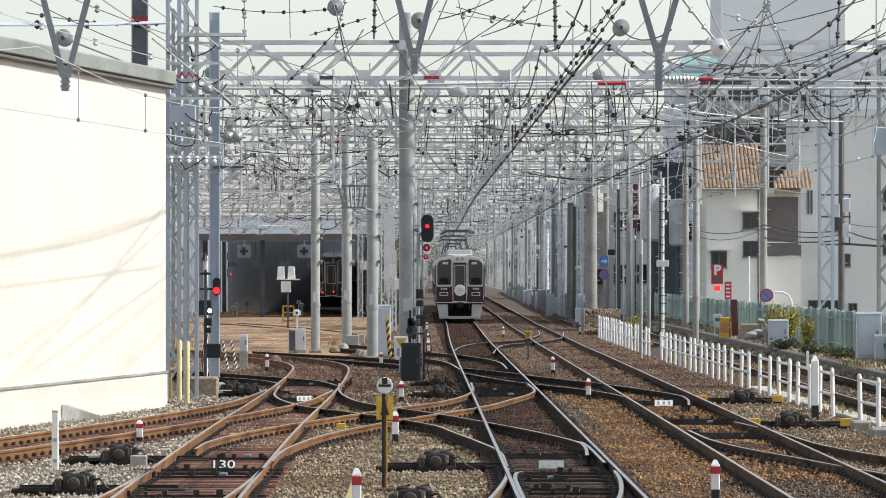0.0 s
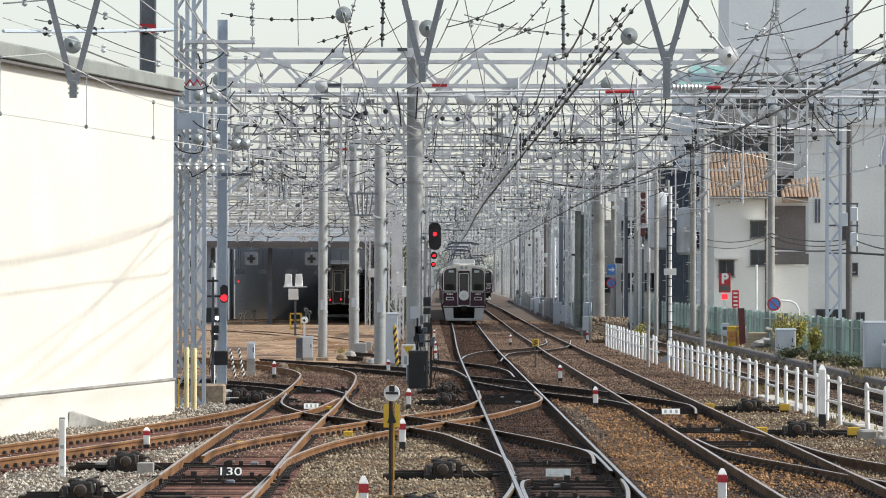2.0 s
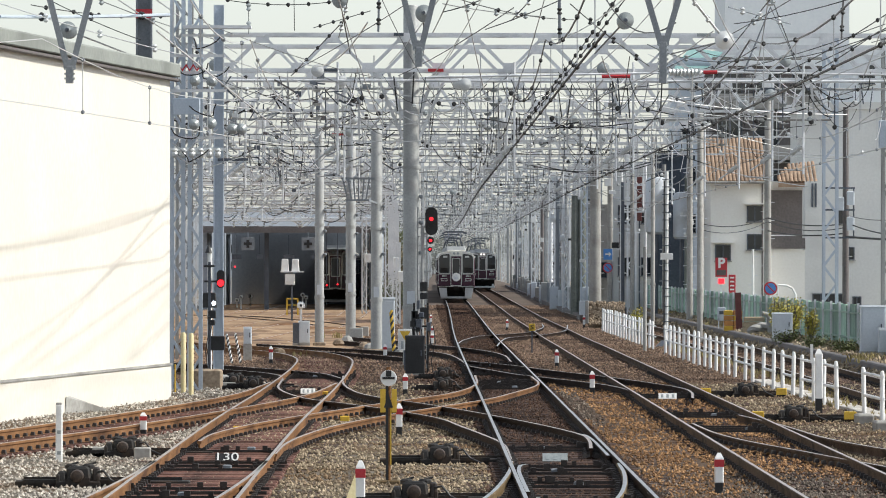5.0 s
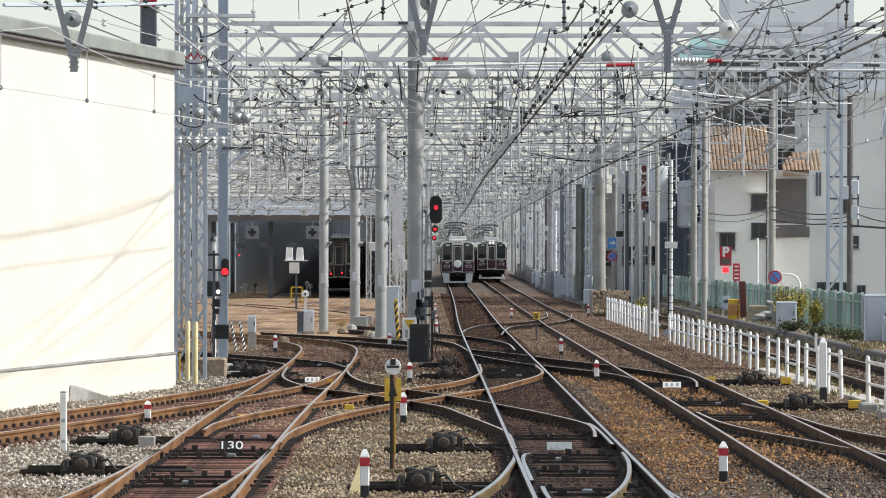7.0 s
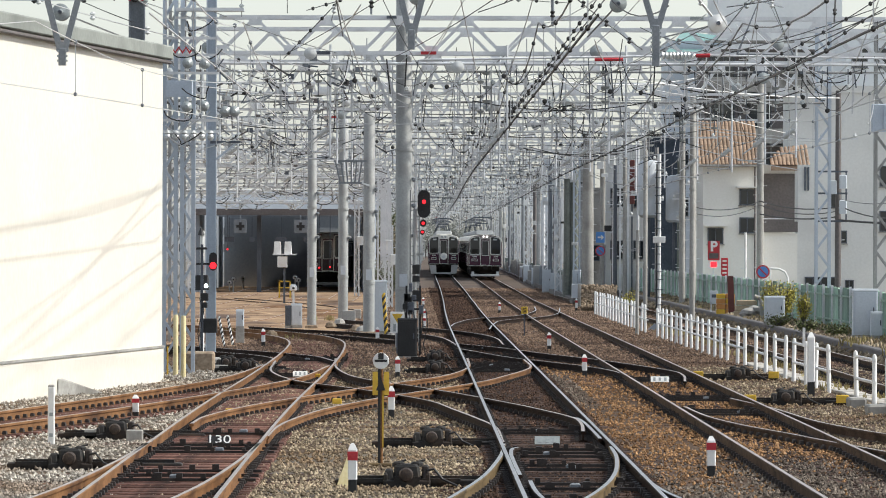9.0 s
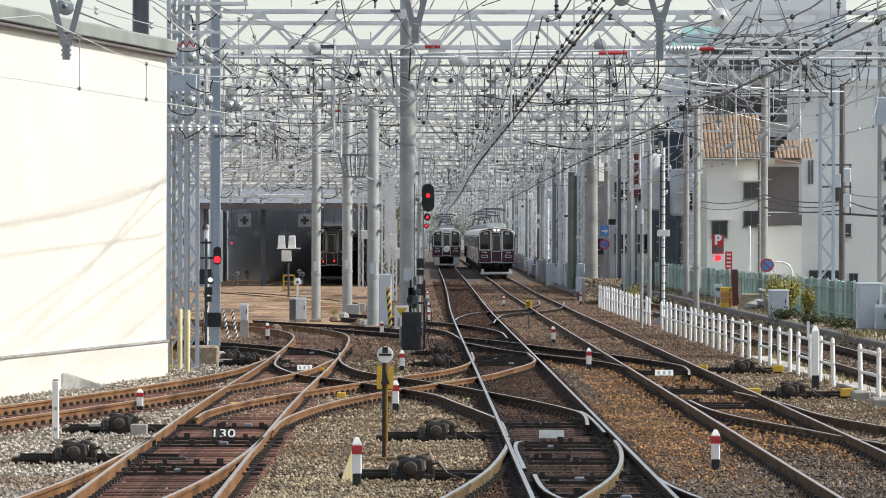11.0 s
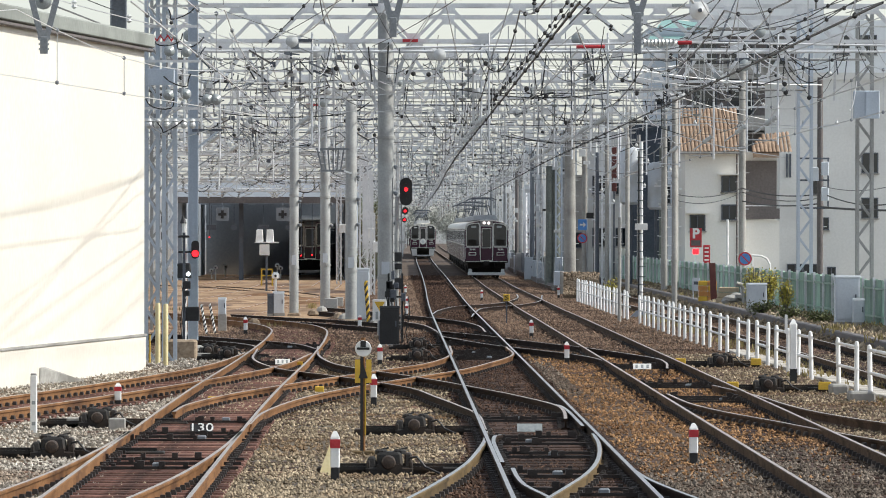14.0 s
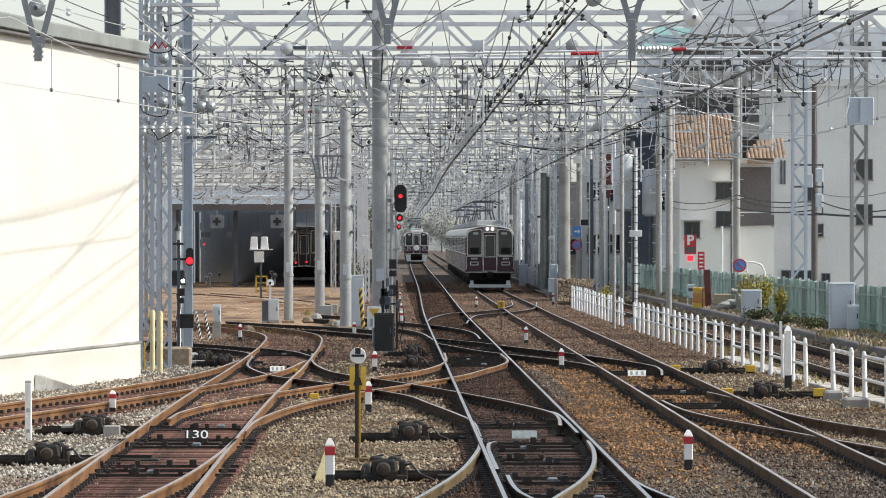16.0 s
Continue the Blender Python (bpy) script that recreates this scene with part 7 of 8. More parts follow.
# ---- yard gear before the shed ----
def yard_gear():
    t = thing("yard_signal_stand", "white boxes on a stand before the dark shed", "signal", pose(-6.57, 300, -0.2 + grade(300)))
    part("post", Shape().bar((0, 0, 0), (0, 0, 2.91 + 0.2), 0.1, "darksteel"), t, "dark post")
    for x in (-0.35, 0.18):
        part("box", Shape().box((x, -0.1, 2.62 + 0.2), (0.4, 0.3, 0.62), "white", taper=0.8, bev=0.02), t, "pale box")
    part("shelf", Shape().box((0, -0.1, 2.28 + 0.2), (1.2, 0.5, 0.05), "white"), t, "pale shelf")
    part("lower_box", Shape().box((-0.1, -0.1, 1.91 + 0.2), (0.5, 0.3, 0.55), "white", bev=0.02), t, "pale lower box")
    f = thing("yellow_frame", "small yellow painted steel frame in the yard", "frame", pose(-7.20, 330, -0.36))
    for x in (-0.3, 0.3):
        part("leg", Shape().bar((x, 0, 0), (x, 0, 0.95), 0.08, "yellow"), f, "yellow leg")
    part("top_bar", Shape().bar((-0.34, 0, 0.95), (0.34, 0, 0.95), 0.08, "yellow").bar((-0.34, 0, 0.6), (0.34, 0, 0.6), 0.06, "yellow"), f, "yellow top bar")
    for x, y, h in ((-4.48, 220.0, 1.5), (-7.61, 378.8, 1.0), (-11.26, 369.4, 0.9), (-11.36, 393.8, 0.8), (-11.80, 378.8, 0.6), (-7.40, 378.8, 0.8)):
        q = thing("shunting_signal", "small white shunting signal on a short post", "signal", pose(x, y, -0.2 + grade(y)), group="small yard signals")
        part("post", Shape().bar((0, 0, 0), (0, 0, h * 0.8), 0.09, "white", n=8), q, "white post")
        part("head", Shape().lathe((0, 0, h * 0.85), [(0.05, -0.12), (0.14, -0.08), (0.14, 0.06), (0.07, 0.14)], "white", n=10), q, "rounded white head")
        part("lens", Shape().lathe((0, -0.13, h * 0.85), [(0.05, -0.02), (0.05, 0.02)], "black", axis="y", n=8), q, "dark lens")
    for x, z in ((-11.50, 2.34), (-5.86, 1.22), (-5.19, 1.26)):
        q = thing("stop_lamp", "small lit red stop lamp hung in the shed mouth", "lamp", pose(x, 365.0, 0))
        part("bracket", Shape().bar((0, 0.1, z), (0, 0.1, 4.5), 0.05, "darksteel"), q, "dark bracket")
        part("lamp", Shape().lathe((0, 0, z), [(0.05, -0.03), (0.05, 0.05)], "red_lamp", axis="y", n=10), q, "red lamp")


yard_gear()


# ---- equipment crowded above the white building's corner ----
def corner_equipment():
    t = thing("line_equipment", "crowded grey switchgear, beams and insulators on the lattice posts", "switchgear", pose(0, 131, 0))
    part("panel", Shape().box((-5.19, -0.25, 6.07), (0.6, 0.2, 0.36), "bluegrey", bev=0.02), t, "blue-grey metal panel")
    part("platform", Shape().box((-4.52, -0.1, 7.82), (1.5, 0.5, 0.07), "galv").box((-4.39, -0.1, 7.64), (1.8, 0.1, 0.05), "galv"), t, "pale platform beam")
    for x, z in ((-5.00, 6.63), (-4.62, 6.62), (-5.02, 5.67), (-4.64, 5.69), (-4.17, 5.57), (-3.97, 5.57)):
        part("disc", Shape().lathe((x, -0.4, z), [(0.04, -0.12), (0.12, -0.04), (0.12, 0.02), (0.05, 0.08)], "porcelain_grey", axis="y", n=18), t, "grey disc insulator", smooth=True)
    part("red_insulator", Shape().path([(-5.44 + i * 0.08, -0.35, 6.92 + (0.06 if i % 2 else -0.06)) for i in range(8)], 0.05, "red"), t, "zigzag red insulator")
    for z in (6.82, 6.42, 7.19, 5.38, 5.13):
        part("cross_bar", Shape().bar((-5.56, -0.15, z), (-4.33, -0.15, z), 0.06, "galv"), t, "pale cross bar")
    for i in range(6):
        x = -5.45 + i * 0.19
        part("pin_insulator", Shape().lathe((x, -0.2, 5.13 - 0.1), [(0.03, -0.1), (0.07, -0.05), (0.07, 0.0), (0.05, 0.04), (0.07, 0.07), (0.03, 0.12)], "porcelain", n=10), t, "white pin insulator")
    rng = random.Random(31)
    for i in range(9):
        x, z = rng.uniform(-5.51, -4.45), rng.uniform(4.95, 7.69)
        part("cable", Shape().path([(x + 0.5 * u + 0.1 * math.sin(u * 5 + i), -0.35, z - 0.8 * u + 0.7 * u * u) for u in np.linspace(0, 1.2, 9)], 0.03, rng.choice(["wire_black", "wire_pale", "wire_black"]), n=5), t, "looped cable")


corner_equipment()


# ---- more street wiring and tower fittings ----
def street_cables():
    for a, b, sag, d, m in (((11.74, 250, 4.29), (15.27, 262, 4.62), 0.25, 0.04, "wire_black"), ((11.74, 250, 4.03), (15.27, 262, 4.45), 0.3, 0.03, "wire_black"),
                            ((15.27, 262, 4.62), (17.14, 240, 4.23), 0.2, 0.05, "wire_black"), ((15.27, 262, 4.45), (17.14, 240, 4.07), 0.25, 0.04, "wire_black"), ((15.27, 262, 4.05), (17.14, 240, 3.84), 0.15, 0.06, "wire_black"),
                            ((17.14, 240, 3.70), (19.46, 225, 3.51), 0.05, 0.09, "wire_black"), ((17.14, 240, 4.57), (19.46, 225, 4.66), 0.3, 0.03, "wire"), ((17.14, 240, 4.30), (19.46, 225, 3.91), 0.35, 0.05, "wire_black"),
                            ((11.74, 250, 7.63), (17.14, 240, 6.86), 0.15, 0.03, "wire_pale"), ((11.74, 250, 6.79), (15.73, 240, 5.71), 0.1, 0.035, "wire_pale"), ((10.92, 245, 7.76), (15.85, 235, 6.88), 0.1, 0.03, "wire_pale"),
                            ((10.10, 285, 7.64), (11.74, 250, 7.39), 0.2, 0.03, "wire_black"), ((8.89, 300, 7.34), (10.10, 285, 7.51), 0.2, 0.03, "wire_black"), ((8.89, 300, 6.19), (11.74, 250, 5.60), 0.5, 0.03, "wire"), ((9.82, 288, 5.23), (8.17, 198, 4.80), 0.2, 0.03, "wire_pale")):
        a, b = Vector(a), Vector(b)
        pts = [a.lerp(b, u) - Vector((0, 0, sag * 4 * u * (1 - u))) for u in np.linspace(0, 1, 11)]
        solid("street_cable", Shape().path(pts, d, m, n=5), "sagging street cable between utility poles", "cable", group="street cables")
    t = thing("pole_cage", "dark steel cage and boxes around a utility pole", "pole cage")
    y = 239.0
    for x in (16.16, 16.75, 17.39):
        part("upright", Shape().bar((x, y, 3.65), (x, y, 5.65), 0.06, "darksteel"), t)
    for z in (5.65, 4.77, 3.65):
        part("cross_bar", Shape().bar((16.12, y, z), (17.44, y, z), 0.07, "darksteel"), t)
    for x, z in ((17.25, 5.24), (17.25, 4.22), (16.84, 5.02)):
        part("box", Shape().box((x, y - 0.2, z), (0.3, 0.25, 0.55), "cabinet", bev=0.03), t, "pale grey box")
    p = thing("tower_panel", "large blue-grey metal panel on a lattice tower", "panel", pose(13.58, 171.5, 0))
    part("panel", Shape().box((0, 0, 6.36), (0.75, 0.3, 0.8), "bluegrey", bev=0.02), p)
    part("rib", Shape().box((0, -0.17, 6.36), (0.06, 0.04, 0.75), "bluegrey"), p, "stiffening rib")
    g = thing("strain_insulator", "ribbed white strain insulator with a red end on a pipe", "insulator", pose(0, 150, 0))
    part("bushing", insulator((6.23, 0, 7.45), (7.11, 0, 7.45), "porcelain", 0.11, 9), g, "ribbed porcelain")
    part("red_end", Shape().bar((7.11, 0, 7.45), (7.46, 0, 7.46), 0.1, "red", n=10), g, "red end sleeve")
    part("pipe", Shape().bar((0.11, 0, 7.32), (6.23, 0, 7.44), 0.06, "galv", n=8).bar((7.46, 0, 7.46), (12.40, 0, 7.39), 0.05, "galv", n=8), g, "pale pipe")
    part("red_end", Shape().bar((4.54, -0.05, 7.34), (5.26, -0.05, 7.35), 0.08, "red", n=10), g, "red end sleeve")
    f = thing("triangle_frame", "dark triangular wire frame above the line", "frame", pose(0, 152, 0))
    part("frame", Shape().path([(8.25, 0, 7.54), (8.92, 0, 9.19), (9.70, 0, 7.54), (8.25, 0, 7.56)], 0.06, "darkgrey", n=6), f)
    part("apex_insulator", Shape().lathe((8.92, 0, 9.37), [(0.04, -0.15), (0.12, -0.1), (0.05, -0.05), (0.12, 0.0), (0.05, 0.05), (0.1, 0.1), (0.04, 0.2)], "porcelain", n=12), f, "stacked white insulator")


street_cables()


def far_posts():
    """Close rows of slim lattice and round posts beside the main line."""
    rng = random.Random(17)
    for i in range(20):
        y = 290 + i * 19
        x = 8.6 + rng.uniform(-0.5, 1.6) + (y - 290) * 0.003
        t = thing("line_post", "slim pale steel post beside the main line", "post", pose(x, y, 0), group="slim posts along the line")
        z1 = rng.uniform(5.2, 8.6)
        part("shaft", lattice_post(z1, 0.3, 0.4, rng.choice(["bluegrey", "galv", "darkgrey"])) if i % 2 else pipe_post(z1, 0.26, rng.choice(["pole", "brown", "concrete", "darkgrey"])), t)
        for k in range(3):
            part("fitting", Shape().box((rng.uniform(-0.3, 0.3), -0.2, rng.uniform(2.0, z1)), (rng.uniform(0.12, 0.4), 0.12, rng.uniform(0.12, 0.5)), rng.choice(["white", "cabinet", "black", "porcelain"]), bev=0.01), t, "small fitting")
    for x, y, z1, w in ((-3.30, 340, 5.21, 0.24), (-1.49, 300, 4.76, 0.2), (-1.12, 280, 3.56, 0.16)):
        t = thing("yard_lattice_post", "slim pale lattice post at the yard's edge", "post", pose(x, y, 0), group="slim yard posts")
        part("shaft", lattice_post(z1, w, 0.35, "galv"), t)
        part("box", Shape().box((0.2, -0.2, z1 * 0.55), (0.4, 0.2, 0.5), "white", bev=0.02), t, "white box")
    rng = random.Random(23)
    for i in range(9):
        solid("yard_box", Shape().box((0, 0, 0.25), (rng.uniform(0.2, 0.5), 0.3, rng.uniform(0.25, 0.5)), rng.choice(["pole", "concrete", "darkgrey"]), bev=0.02), "small grey box standing in the yard", "box",
              pose(rng.uniform(-2.4, -0.7), 215 + i * 12, -0.2 + grade(215 + i * 12)), group="small yard boxes")


far_posts()


# ---- span wires and hung struts around the nearest gantries ----
def span_wires():
    for i, (a, b, sag, d, m) in enumerate((((-7.69, 108, 7.61), (-7.10, 125, 8.59), 0.02, 0.03, "wire"),
                                 ((-7.98, 112, 7.27), (-5.59, 131, 8.10), 0.02, 0.07, "bluegrey"),
                                 ((-7.98, 112, 7.52), (-5.22, 131, 7.20), 0.05, 0.022, "wire_pale"),
                                 ((-7.98, 112, 7.01), (-5.46, 131, 6.98), 0.08, 0.022, "wire"),
                                 ((-6.61, 118, 8.24), (-4.39, 172, 7.58), 0.1, 0.03, "wire_pale"),
                                 ((-5.90, 120, 8.33), (-4.94, 158, 8.20), 0.05, 0.025, "wire_pale"),
                                 ((-7.15, 115, 8.09), (-5.24, 158, 8.50), 0.1, 0.02, "wire"),
                                 ((-7.34, 112, 7.74), (-6.21, 131, 7.54), 0.05, 0.02, "wire_black"),
                                 ((-5.22, 131, 7.10), (-3.73, 172, 7.43), 0.25, 0.022, "wire_black"),
                                 ((-5.22, 131, 7.48), (0.22, 190, 7.75), 0.3, 0.022, "wire_pale"),
                                 ((-5.18, 135, 6.28), (-0.87, 190, 7.30), 0.1, 0.025, "wire_pale"),
                                 ((-5.22, 131, 8.10), (-0.46, 172, 7.84), 0.2, 0.02, "wire"),
                                 ((-3.84, 131, 8.90), (-3.83, 131, 7.63), 0, 0.016, "wire"),
                                 ((-2.84, 131, 8.90), (-2.82, 131, 7.75), 0, 0.016, "wire_black"),
                                 ((-1.53, 131, 8.90), (-1.97, 140, 7.94), 0, 0.02, "wire"),
                                 ((-0.35, 131, 8.35), (-3.43, 158, 7.72), 0.05, 0.022, "wire_black"),
                                 ((-0.95, 131, 8.90), (-0.97, 131, 7.73), 0, 0.05, "darkgrey"),
                                 ((0.44, 128, 8.04), (1.76, 118, 8.15), 0.06, 0.025, "wire_black"),
                                 ((0.44, 128, 8.22), (3.03, 150, 8.86), 0.04, 0.02, "wire"),
                                 ((3.02, 131, 8.90), (3.04, 131, 7.48), 0, 0.07, "darkgrey"),
                                 ((2.77, 131, 8.90), (2.09, 140, 8.34), 0.02, 0.025, "wire_black"),
                                 ((1.49, 140, 8.14), (3.14, 131, 8.48), 0.03, 0.025, "wire_black"),
                                 ((3.27, 131, 8.35), (6.05, 158, 7.87), 0.05, 0.025, "wire_black"),
                                 ((5.50, 125, 8.45), (7.74, 150, 8.18), 0.02, 0.06, "galv"),
                                 ((5.11, 172, 7.43), (8.38, 131, 8.60), 0.15, 0.025, "wire"),
                                 ((5.77, 172, 7.68), (10.93, 140, 8.28), 0.25, 0.022, "wire_black"),
                                 ((6.97, 135, 8.46), (8.69, 140, 8.28), 0.0, 0.03, "darkgrey"),
                                 ((7.76, 131, 8.90), (7.74, 131, 8.35), 0, 0.09, "porcelain_grey"),
                                 ((9.32, 131, 8.90), (10.60, 150, 8.32), 0.0, 0.05, "darkgrey"),
                                 ((7.36, 140, 8.28), (9.76, 125, 8.45), 0.1, 0.022, "wire_black"),
                                 ((4.13, 172, 8.01), (9.99, 190, 7.30), 0.2, 0.025, "wire_pale"),
                                 ((6.09, 172, 7.52), (13.61, 190, 7.39), 0.15, 0.03, "white"),
                                 ((2.49, 172, 7.68), (9.08, 190, 8.02), 0.3, 0.025, "white"),
                                 ((8.18, 190, 7.30), (13.63, 213, 6.65), 0.1, 0.022, "white"),
                                 ((6.50, 158, 7.87), (11.62, 190, 7.12), 0.2, 0.022, "wire_pale"))):
        a, b = Vector(a), Vector(b)
        t = thing("span_wire", "thin tensioned span wire between gantries" if d < 0.04 else "short hung strut and rod between gantry beams", "cable", group="span wires")
        pts = [a.lerp(b, u) - Vector((0, 0, sag * 4 * u * (1 - u))) for u in np.linspace(0, 1, 9)]
        part("wire", Shape().path(pts, d, m, n=6), t)
        if i % 2 == 0 or d >= 0.05:
            for u in (0.22, 0.5, 0.81):
                p = a.lerp(b, u) - Vector((0, 0, sag * 4 * u * (1 - u)))
                part("fitting", Shape().lathe(p, [(0.015, -0.09), (0.06, -0.05), (0.03, 0.0), (0.06, 0.05), (0.015, 0.09)], ("porcelain_grey", "wire_black", "porcelain")[i % 3], n=8), t, "small insulator on the wire")


span_wires()


# ---- last small things ----
def small_things():
    solid("white_box", Shape().box((0, 0, 0.08), (0.24, 0.2, 0.17), "concrete", bev=0.015), "small pale concrete box in the ballast", "box", pose(-4.03, 85.7, -0.2))
    solid("white_box", Shape().box((0, 0, 0.08), (0.3, 0.2, 0.14), "concrete", bev=0.015), "small pale concrete box in the ballast", "box", pose(-4.65, 86.5, -0.2))
    w = Shape().put([(-0.1, 0, 0), (0.12, 0, 0), (0.12, 0.3, 0), (-0.1, 0.3, 0), (0.03, 0.1, 0.36), (0.09, 0.1, 0.36), (0.09, 0.2, 0.36), (0.03, 0.2, 0.36)],
                    [(3, 2, 1, 0), (4, 5, 6, 7), (0, 1, 5, 4), (1, 2, 6, 5), (2, 3, 7, 6), (3, 0, 4, 7)], "cream")
    solid("wedge_cover", w, "pale beige wedge-shaped cover behind a marker post", "cover", pose(-0.81, 69.6, -0.2))
    for x, y in ((-3.00, 97.0), (-1.34, 103.4), (-2.02, 123.1)):
        solid("rail_tag", Shape().box((0, 0, -0.08), (0.16, 0.1, 0.09), "yellow", bev=0.01), "small worn yellow tag fixed beside a rail", "tag", pose(x, y, 0))
    t = thing("signal_gear", "black boxes and cables strapped to the pale signal mast", "signal gear", pose(-5.33, 148.8, 0))
    rng = random.Random(6)
    for z, w_, h in ((1.33, 0.2, 0.2), (1.12, 0.14, 0.14), (2.54, 0.28, 0.06)):
        part("box", Shape().box((rng.uniform(-0.12, 0.12), 0, z), (w_, 0.16, h), "black", bev=0.02), t, "black box")
    for i in range(2):
        x = rng.uniform(-0.05, 0.15)
        part("cable", Shape().path([(x, -0.1, 1.3), (x + 0.06, -0.14, 1.0), (x - 0.04, -0.1, 0.4), (x + 0.04, -0.1, -0.2)], 0.022, "black", n=6), t, "black cable")
    part("mount", Shape().bar((0, 0.12, -0.2), (0, 0.12, 2.64), 0.07, "darksteel"), t, "dark mounting bar")
    for i in range(5):
        y = 137 + i * 6.5
        solid("cable_trough", Shape().box((0, 0, 0.03), (0.3, 3.0, 0.12), "concrete", bev=0.015), "grey concrete cable trough lid in the ballast", "cable trough", pose(-4.5 - i * 0.3, y, -0.2, 0, 0, 4), group="cable troughs")
    for i, (x, y) in enumerate(((-1.89, 194.3), (-1.68, 191.8), (-2.83, 202.2), (-2.65, 210.7), (-4.33, 180.3), (-0.64, 180.3))):
        b = Shape().lathe((0, 0, 0.05), [(0.1, -0.08), (0.22, 0.0), (0.16, 0.12), (0.05, 0.18)], "concrete" if i % 2 else "stone", n=7)
        solid("rubble_lump", b, "pale lump of broken concrete in the yard", "rubble", pose(x, y, -0.2, 0, 0, i * 40), group="lumps of rubble")


small_things()


# ---- trains ----
def front_outline(inset=0.0, n=7):
    """The cross-section of a car body: straight sides, rounded roof."""
    w, pts = 1.33 - inset, []
    pts += [(-w, 0.95 + inset), (w, 0.95 + inset), (w, 3.0)]
    for i in range(1, n):
        a = math.pi / 2 * i / n
        pts.append((w - 0.42 * (1 - math.cos(a)), 3.0 + 0.42 * math.sin(a) * (1 - inset)))
    pts.append((w - 0.7, 3.49 - inset))
    pts.append((0, 3.57 - inset))
    half = [(-x, z) for x, z in reversed(pts[2:-1])]
    return pts + half


